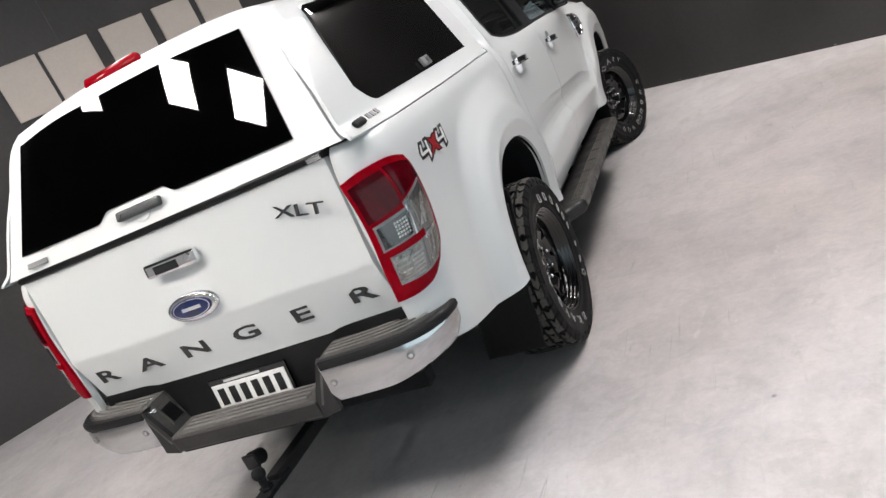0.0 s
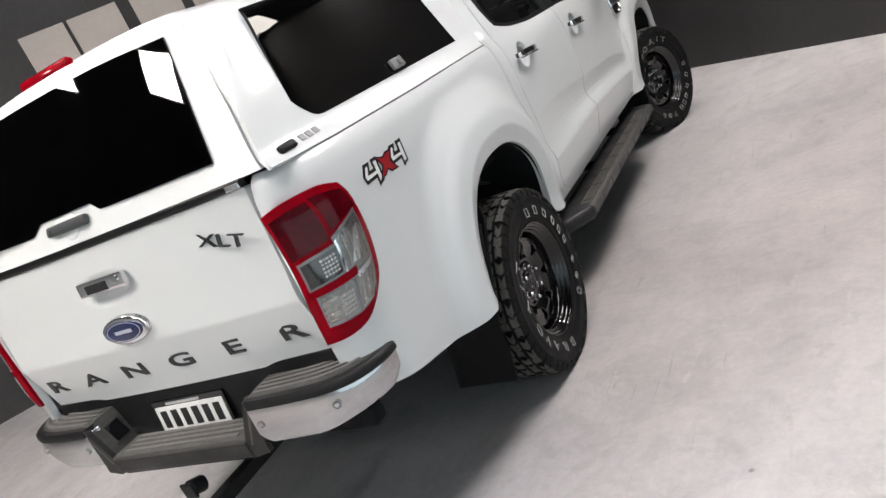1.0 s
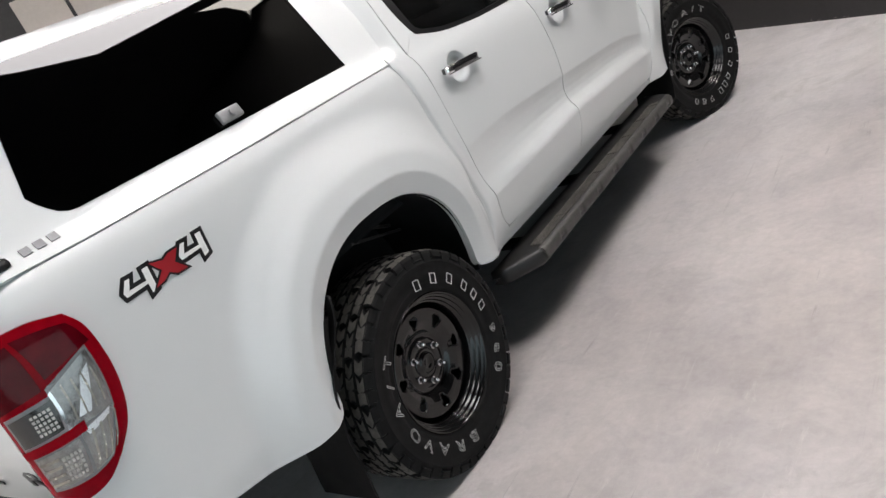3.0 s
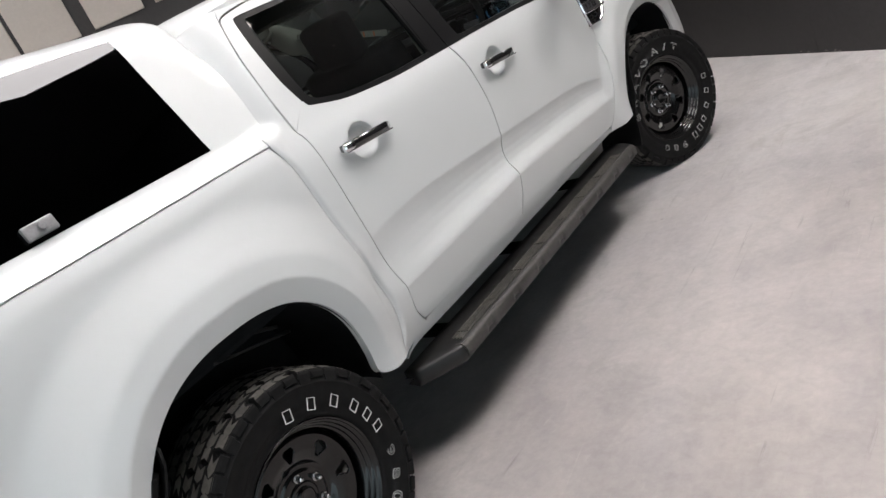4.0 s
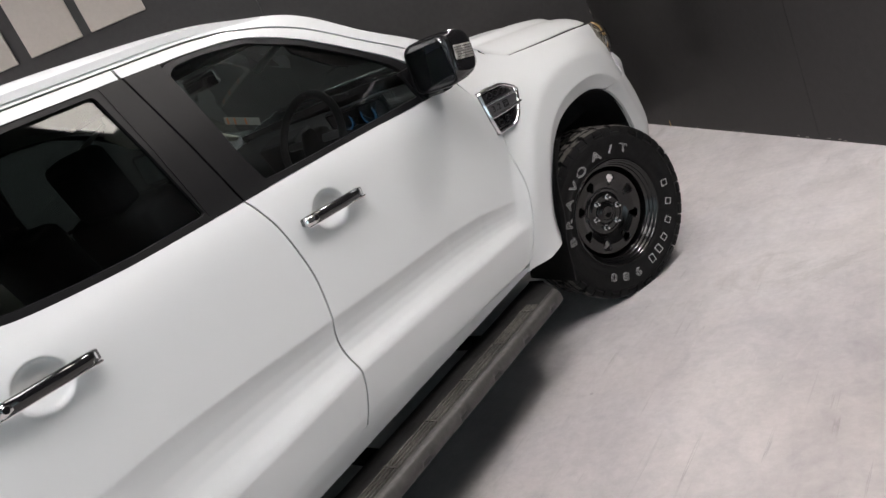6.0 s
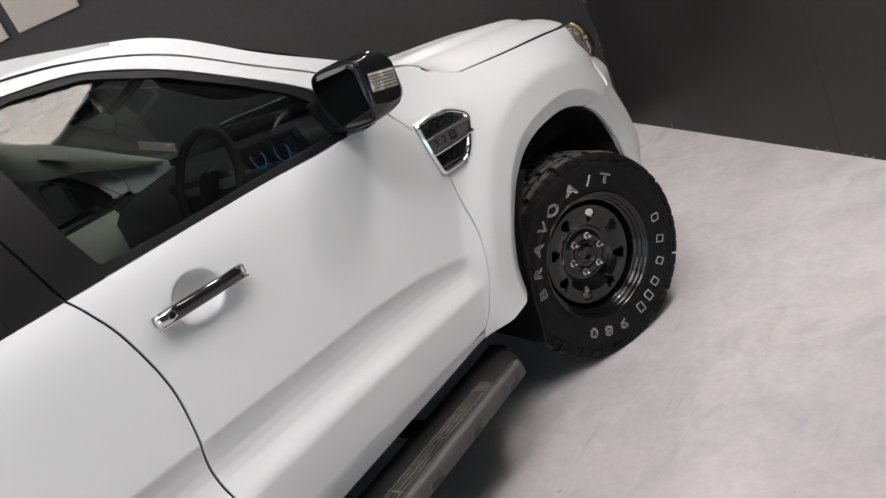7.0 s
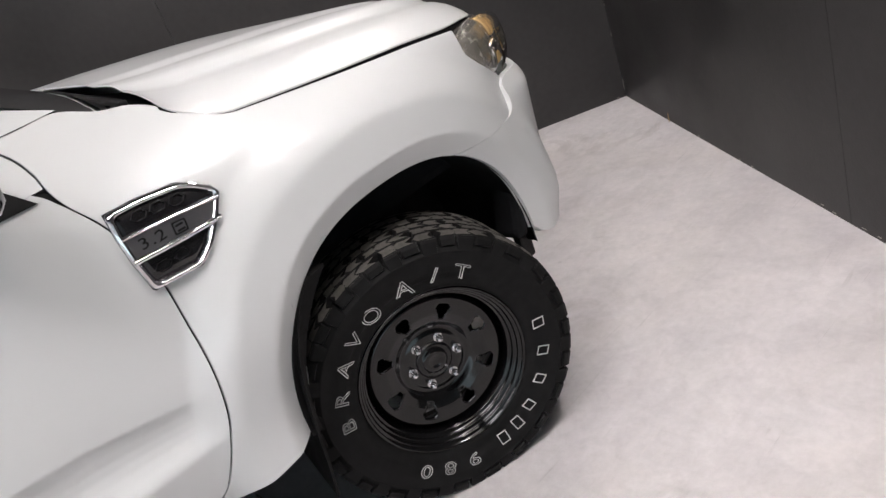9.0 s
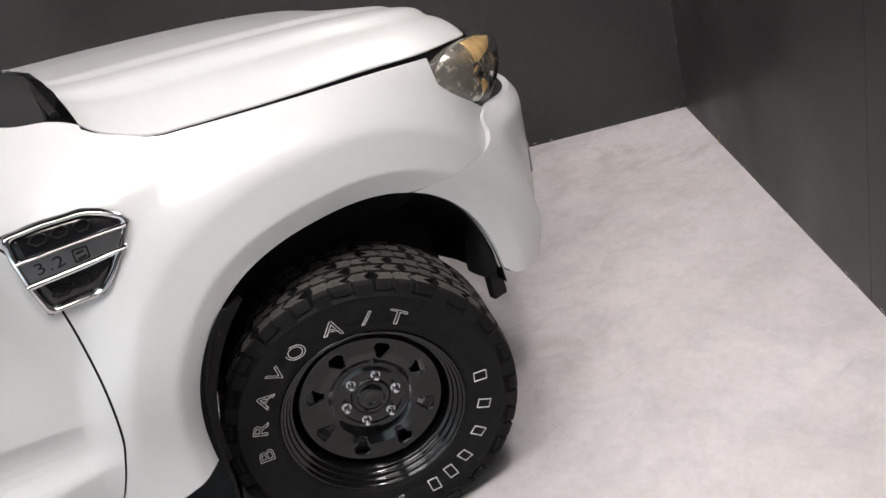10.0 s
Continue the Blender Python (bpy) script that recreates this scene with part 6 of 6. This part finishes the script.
for side in (1, -1):
    vent = loop_patch("wing_vent", vent_loop, GLOSSBLACK, 0.004, 0.02, truck, side, "chrome-framed black wing vent", straight=True)
    g = np.stack([rounded(inset(vent_loop, d)) for d in (0.0, 0.004, 0.010, 0.014)])
    o = np.stack([np.full(g.shape[1], h) for h in (0.003, 0.014, 0.013, 0.004)])
    shell("vent_frame", flank(g, o, side), flank(g, -0.006, side), CHROME, vent, flip=side < 0)
    for low, high, out in (([(2.657, 1.060), (2.76, 1.056), (2.846, 1.058)], [(2.657, 1.073), (2.76, 1.069), (2.852, 1.068)], 0.019), ([(2.657, 1.112), (2.76, 1.106), (2.866, 1.096)], [(2.657, 1.122), (2.76, 1.115), (2.870, 1.106)], 0.016)):
        g = coons(low, high, None, None, 20, 4)
        o = np.full(g.shape[:2], out)
        o[0], o[-1] = out - 0.006, out - 0.006
        shell("vent_bar", flank(g, o, side), flank(g, 0.0, side), CHROME, vent, flip=side < 0)
    g = coons([(2.660, 1.071), (2.850, 1.066)], [(2.660, 1.114), (2.866, 1.099)], None, None, 14, 6)
    shell("vent_plate", flank(g, 0.010, side), flank(g, 0.0, side), PLATECHROME, vent, flip=side < 0)
    # honeycomb ribs
    for cy, cz in ((2.715, 1.141), (2.755, 1.138), (2.795, 1.132), (2.705, 1.032), (2.748, 1.034)):
        hexo = [(cy + 0.020 * math.cos(radians(60 * k)), cz + 0.012 * math.sin(radians(60 * k))) for k in range(6)]
        hexi = [(cy + 0.016 * math.cos(radians(60 * k)), cz + 0.0095 * math.sin(radians(60 * k))) for k in range(6)]
        a, b = np.array(hexo + hexo[:1]), np.array(hexi + hexi[:1])
        g = np.stack([a, b])
        shell("vent_mesh", flank(g, 0.009, side), flank(g, 0.004, side), TRIM, vent, flip=side > 0)
    if side > 0:
        for k, ch in enumerate("3.2"):
            s0 = 2.692 + (0.0, 0.018, 0.036)[k]
            at = flank(np.array([[s0, 1.0905 - 0.06 * (s0 - 2.692)]]), 0.0105, 1)[0]
            put("vent_figure", text_mesh("vent_figure", ch, 0.034, INK, 0.001), vent, m=Matrix.Translation(at) @ pose(0, 0, 0, 90, 0, 90) @ pose(0, 0, 0, 0, 0, 4) @ Matrix.Diagonal((1.3, 1, 1, 1)))
        g = np.stack([rounded(inset([(2.752, 1.073), (2.782, 1.072), (2.786, 1.097), (2.756, 1.100)], d), 0.004) for d in (0.0, 0.003)])
        shell("vent_figure", flank(g, 0.0125, side), flank(g, 0.009, side), INK, vent)
        for z in (1.079, 1.090):
            at = flank(np.array([[2.769, z]]), 0.0115, 1)[0]
            part("vent_figure", box_bm((0.002, 0.017, 0.0045), at, 0.0005), INK, vent)

# ---- headlamps ----
def head_lamp(side):
    low = [(3.700, 1.078), (3.745, 1.030), (3.800, 0.990), (3.852, 0.964), (3.89, 0.972), (3.95, 1.00), (4.02, 1.05)]
    up = [(3.712, 1.098), (3.745, 1.117), (3.80, 1.126), (3.86, 1.128), (3.92, 1.124), (3.98, 1.116), (4.04, 1.105)]
    g = coons(low, up, None, None, 50, 24)
    v, u = np.meshgrid(np.linspace(0, 1, 24), np.linspace(0, 1, 50), indexing="ij")
    swell = 0.006 + 0.020 * np.clip(1 - (2 * v - 1) ** 4, 0, 1) * smooth(0.0, 0.2, u)
    lamp = shell("head_lamp", flank(g, swell - 0.022, side), flank(g, -0.05, side), SMOKELENS, truck, "clear headlamp with amber corner", flip=side < 0)
    q = g[15:, 24:]
    shell("amber_reflector", flank(q, swell[15:, 24:] - 0.016, side), flank(q, -0.03, side), AMBERLENS, lamp, flip=side < 0)
    bm = box_bm((0.05, 0.05, 0.04), bevel=0.008)
    at = flank(np.array([[3.85, 1.04]]), -0.012, side)[0]
    part("lamp_reflector", bm, CHROME, lamp, m=Matrix.Translation(at) @ pose(0, 0, 0, 20, 10, 30))
    at = flank(np.array([[3.87, 1.005]]), -0.008, side)[0]
    part("lamp_reflector", box_bm((0.03, 0.03, 0.03), bevel=0.006), AMBERLENS, lamp, m=Matrix.Translation(at) @ pose(0, 0, 0, 30, 10, 10))
    cover = shell("lens_cover", flank(g, swell, side), flank(g, swell - 0.004, side), CLEAR, lamp, flip=side < 0)
    cover.visible_shadow = False


head_lamp(1), head_lamp(-1)
for side in (1, -1):
    fog = coons([(4.02, 0.66), (4.10, 0.65)], [(4.02, 0.735), (4.10, 0.73)], None, None, 6, 8)
    shell("fog_lamp_bezel", flank(fog, 0.054 + offset(fog[..., 0], fog[..., 1]) * 0, side), flank(fog, 0.02, side), SILVERP, truck, flip=side < 0)

# ---- door mirrors ----
for side in (1, -1):
    bm = bmesh.new()
    rings = []
    for y, sx, sz, dz in ((2.362, 0.100, 0.080, 0.0), (2.370, 0.106, 0.087, 0.0), (2.425, 0.106, 0.087, 0.0), (2.462, 0.101, 0.078, -0.004), (2.488, 0.090, 0.060, -0.012), (2.504, 0.070, 0.040, -0.020), (2.510, 0.036, 0.020, -0.022)):
        ringv = []
        for k in range(56):
            a = 2 * math.pi * k / 56
            c, s = math.cos(a), math.sin(a)
            ringv.append(bm.verts.new((math.copysign(abs(c) ** 0.36, c) * sx + 0.012 * s, y, math.copysign(abs(s) ** 0.36, s) * sz + dz)))
        rings.append(ringv)
    for a, b in zip(rings, rings[1:]):
        for i in range(56):
            j = (i + 1) % 56
            bm.faces.new((a[i], a[j], b[j], b[i]))
    bm.faces.new(rings[0]), bm.faces.new(rings[-1][::-1])
    turn = Matrix.Translation((0.955 * side, 2.42, 1.358)) @ pose(0, 0, 0, 0, 0, -5 * side) @ Matrix.Translation((0, -2.42, 0)) @ Matrix.Diagonal((side, 1, 1, 1))
    mir = part("door_mirror", bm, GLOSSBLACK, truck, "gloss black door mirror with clear repeater", smooth=True, m=turn)
    part("mirror_glass", prism_bm([(x * 0.088, z * 0.068) for x, z in ((-0.9, -1), (0.85, -1), (1, -0.8), (1, 0.85), (0.88, 1), (-0.9, 0.92), (-1, 0.8), (-1, -0.85))], 0.004, pose(0, 2.362, 0, 90, 0, 0)), MIRROR, mir)
    fr = [(math.copysign(abs(math.cos(a)) ** 0.36, math.cos(a)), math.copysign(abs(math.sin(a)) ** 0.36, math.sin(a))) for a in np.linspace(0, 2 * math.pi, 60)]
    g = np.array([[(x * sx + 0.012 * z, y, z * sz) for x, z in fr] for sx, sz, y in ((0.1045, 0.0850, 2.366), (0.1025, 0.083, 2.359), (0.0985, 0.079, 2.361))])
    shell("mirror_rim", g, g + np.array((0, 0.006, 0)), TRIM, mir)
    part("repeater_lamp", box_bm((0.016, 0.094, 0.050), (0.1005, 2.425, 0.004), 0.007, pose(0, 0, 0, -10, 0, 2)), REPEATER, mir)
    for k in range(5):
        part("repeater_rib", box_bm((0.018, 0.084, 0.002), (0.1010, 2.425, -0.012 + 0.008 * k), 0, pose(0, 0, 0, -10, 0, 2)), CHROME, mir)
    part("mirror_arm", box_bm((0.10, 0.060, 0.030), (0.885 * side, 2.425, 1.268), 0.010), GLOSSBLACK, truck)
    sail = coons([(2.38, 1.251), (2.573, 1.246)], [(2.36, 1.372), (2.456, 1.376)], None, None, 12, 10)
    shell("mirror_sail", flank(sail, 0.006, side), flank(sail, -0.01, side), TRIM, truck, flip=side < 0)

# ---- cabin ----
part("cabin_floor", box_bm((1.5, 2.0, 0.06), (0, 1.60, 0.58), 0.01), DASH, truck)
part("rear_bulkhead", box_bm((1.40, 0.04, 0.62), (0, 0.62, 0.95), 0.01), DASH, truck)
g = np.array([[(x, 0.60 + 0.02 * t, 1.27 + 0.43 * t) for x in (-0.66 + 0.05 * t, 0.66 - 0.05 * t)] for t in (0, 1)])
ob = sheet("rear_screen", g, TINT, back=(0, 0.004, 0))
for side in (1, -1):
    g = np.array([[(side * x, y, z) for y in np.linspace(0.68, 2.62, 20)] for x, z in ((0.79, 0.60), (0.775, 0.9), (0.79, 1.12), (0.805, 1.24))])
    shell("door_card", g, g + np.array((side * 0.01, 0, 0)), DASH, truck, flip=side < 0)
    for y0, y1 in ((0.72, 1.50), (1.62, 2.48)):
        yy = np.linspace(y0, y1, 24)
        g = np.array([np.stack([np.full(24, side * x), yy, z + 0.03 * (1.5 - yy) * 0.3], 1) for x, z in ((0.762, 1.00), (0.748, 1.06), (0.752, 1.14), (0.770, 1.20), (0.795, 1.232))])
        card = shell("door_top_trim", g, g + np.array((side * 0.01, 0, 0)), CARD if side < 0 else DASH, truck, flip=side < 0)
        part("pull_recess", box_bm((0.012, 0.17, 0.060), (0.748 * side, (y0 + y1) / 2 + 0.05, 1.10), 0.005), DASH, card)
        part("arm_rest", box_bm((0.06, y1 - y0 - 0.12, 0.05), (0.735 * side, (y0 + y1) / 2, 0.965), 0.018), DASH, card, smooth=True)
    g = coons([(0.72, 1.69), (1.2, 1.71), (1.75, 1.70), (2.1, 1.60), (2.45, 1.40)], [(0.70, 1.74), (1.2, 1.76), (1.75, 1.75), (2.15, 1.66), (2.55, 1.44)], None, None, 40, 4)
    shell("cant_trim", flank(g, -0.035, side), flank(g, -0.045, side), LINER, truck, flip=side > 0)
    g = coons([(1.44, 1.28), (1.60, 1.28)], [(1.45, 1.72), (1.57, 1.72)], None, None, 4, 10)
    shell("pillar_trim", flank(g, -0.040, side), flank(g, -0.05, side), LINER, truck, flip=side > 0)
    g = coons([(0.64, 1.28), (0.80, 1.28)], [(0.66, 1.70), (0.80, 1.70)], None, None, 4, 10)
    shell("pillar_trim", flank(g, -0.040, side), flank(g, -0.05, side), DASH, truck, flip=side > 0)
    bm = box_bm((0.022, 0.17, 0.022), (0.645 * side, 2.02, 1.60), 0.008, pose(0, 0, 0, 20, 0, 0))
    part("grab_handle", bm, LINER, truck, smooth=True)

yy, xx = np.meshgrid(np.linspace(0, 1, 10), np.linspace(-0.76, 0.76, 30), indexing="ij")
dz = np.interp(yy, [0, 0.25, 0.5, 1], [1.02, 1.19, 1.235, 1.27])
dy = np.interp(yy, [0, 0.25, 0.5, 1], [2.42, 2.44, 2.55, 2.86])
hood = 0.10 * np.exp(-((xx - 0.42) / 0.20) ** 2) * np.clip(1 - abs(yy - 0.35) * 3, 0, 1)
g = np.stack([xx, dy, dz + hood], -1)
sheet("dashboard", g, DASH, flip=False)
part("dash_lower", box_bm((1.50, 0.30, 0.45), (0, 2.62, 0.86), 0.04), DASH, truck)
part("centre_stack", box_bm((0.26, 0.12, 0.46), (0.0, 2.49, 1.06), 0.02, pose(0, 0, 0, 15, 0, 0)), DASH, truck)
part("centre_screen", box_bm((0.17, 0.008, 0.095), (-0.02, 2.405, 1.225), 0.003, pose(0, 0, 0, 15, 0, 0)), DISPLAY, truck)
part("centre_console", box_bm((0.22, 1.0, 0.30), (0, 1.95, 0.75), 0.03), DASH, truck)
binn = part("instrument_cluster", box_bm((0.32, 0.03, 0.12), (0.46, 2.45, 1.255), 0.01, pose(0, 0, 0, 15, 0, 0)), GLOSSBLACK, truck)
for x in (0.395, 0.525):
    v, f = lathe([(0.038, 0.0), (0.034, 0.003), (0.032, 0.0)], 32)
    me = mesh_from("dial_ring", v, f, SCREEN)
    put("dial_ring", me, binn, m=Matrix.Translation((x, 2.430, 1.262)) @ pose(0, 0, 0, 0, 0, -90))

# cream trim down the windscreen pillars, with a recess for the hand
for side in (1, -1):
    g = coons([(2.08, 1.575), (2.217, 1.476), (2.413, 1.425), (2.60, 1.355), (2.76, 1.300)], [(2.10, 1.700), (2.186, 1.663), (2.327, 1.581), (2.522, 1.468), (2.758, 1.326)], None, None, 40, 8)
    swell = 0.655 + 0.09 * smooth(1.66, 1.30, g[..., 1]) - 0.018 * np.sin(np.linspace(0, math.pi, 8))[:, None]
    face = np.stack([side * swell, g[..., 0], g[..., 1]], -1)
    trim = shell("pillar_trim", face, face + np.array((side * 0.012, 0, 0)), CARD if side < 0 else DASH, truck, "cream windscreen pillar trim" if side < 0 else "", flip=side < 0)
    part("hand_recess", box_bm((0.020, 0.115, 0.032), (0.648 * side, 2.315, 1.525), 0.009, pose(0, 0, 0, -31, 0, 0)), LINER, trim, smooth=True)

# paper card with orange lines at the foot of the windscreen
card = part("windscreen_card", box_bm((0.25, 0.004, 0.036), (0, 0, 0), 0.001, pose(-0.425, 2.60, 1.394, 0, 14, 0)), LINER, truck, "small printed card with orange lines")
for x in (-0.095, -0.045, 0.03):
    part("printed_line", box_bm((0.010, 0.002, 0.030), (x, -0.003, -0.25 * x), 0, pose(-0.425, 2.60, 1.394, 0, 14, 0)), ORANGE, card)

# steering wheel
bm = bmesh.new()
nseg, tube = 48, 10
grid = [[bm.verts.new(((0.178 + 0.017 * math.cos(2 * math.pi * j / tube)) * math.cos(2 * math.pi * i / nseg), 0.015 * math.sin(2 * math.pi * j / tube), (0.178 + 0.017 * math.cos(2 * math.pi * j / tube)) * math.sin(2 * math.pi * i / nseg))) for j in range(tube)] for i in range(nseg)]
for i in range(nseg):
    for j in range(tube):
        bm.faces.new((grid[i][j], grid[(i + 1) % nseg][j], grid[(i + 1) % nseg][(j + 1) % tube], grid[i][(j + 1) % tube]))
wheel_m = Matrix.Translation((0.43, 2.205, 1.268)) @ pose(0, 0, 0, -24, 0, 0) @ Matrix.Scale(0.95, 4)
sw = part("steering_wheel", bm, DASH, truck, "black steering wheel", smooth=True, m=wheel_m)
part("wheel_boss", box_bm((0.13, 0.05, 0.11), (0, 0.02, -0.005), 0.02), DASH, sw, smooth=True)
for rz, x, z in ((0, -0.10, 0.0), (0, 0.10, 0.0), (90, 0, -0.10)):
    part("wheel_spoke", box_bm((0.10, 0.018, 0.030), (x, 0.008, z), 0.006, pose(0, 0, 0, 0, rz, 0)), SILVERP, sw)
part("column", cyl_bm(0.035, 0.30, Matrix.Translation((0.43, 2.34, 1.22)) @ pose(0, 0, 0, 66, 0, 0), 20), DASH, truck)


def seat(x, y, wide=0.52, top=1.42, bench=False):
    bm = box_bm((wide, 0.50, 0.16), (0, 0.10, 0.80), 0.05, segments=3)
    st = part("seat", bm, SEATCLOTH, truck, "charcoal cloth seat", smooth=True, m=Matrix.Translation((x, y, 0)))
    part("backrest", box_bm((wide, 0.15, 0.64), (0, -0.19, 1.08), 0.05, pose(0, 0, 0, 14, 0, 0), segments=3), SEATCLOTH, st, smooth=True)
    for dx in ((0,) if not bench else (-wide * 0.3, wide * 0.3)):
        bmh = box_bm((0.25, 0.10, 0.20), (dx, -0.30, top + 0.055), 0.04, pose(0, 0, 0, 10, 0, 0), segments=4)
        part("headrest", bmh, SEATCLOTH, st, smooth=True)
        for k in (-0.05, 0.05):
            part("headrest_post", cyl_bm(0.007, 0.14, pose(dx + k, -0.285, top - 0.05, 10, 0, 0), 10), CHROME, st)


seat(0.42, 1.70), seat(-0.42, 1.70)
seat(0.0, 0.98, 1.30, 1.34, True)
part("rear_view_mirror", box_bm((0.22, 0.03, 0.065), (0.0, 2.20, 1.62), 0.015), GLOSSBLACK, truck, smooth=True)
part("sun_visor", box_bm((0.40, 0.16, 0.015), (0.40, 2.06, 1.675), 0.006, pose(0, 0, 0, -12, 0, 0)), LINER, truck)
part("sun_visor", box_bm((0.40, 0.16, 0.015), (-0.40, 2.06, 1.675), 0.006, pose(0, 0, 0, -12, 0, 0)), LINER, truck)

# a splinter of straw stands against the foot of the wall
at = CORNER + ALONG_R * 0.631 + ALONG_L * 0.008
bm = bmesh.new()
box_bm((0.006, 0.003, 0.050), (0, 0, 0.025), 0.001, bm=bm)
box_bm((0.004, 0.003, 0.022), (0.004, 0, 0.012), 0.0008, pose(0, 0, 0, 0, 20, 0), bm=bm)
straw = part("straw", bm, STRAW, None, m=Matrix.Translation((at.x, at.y, 0)) @ pose(0, 0, 0, 0, 4, ROOM_TURN))
tagged(straw, "thin dry straw standing at the foot of the wall", "straw")
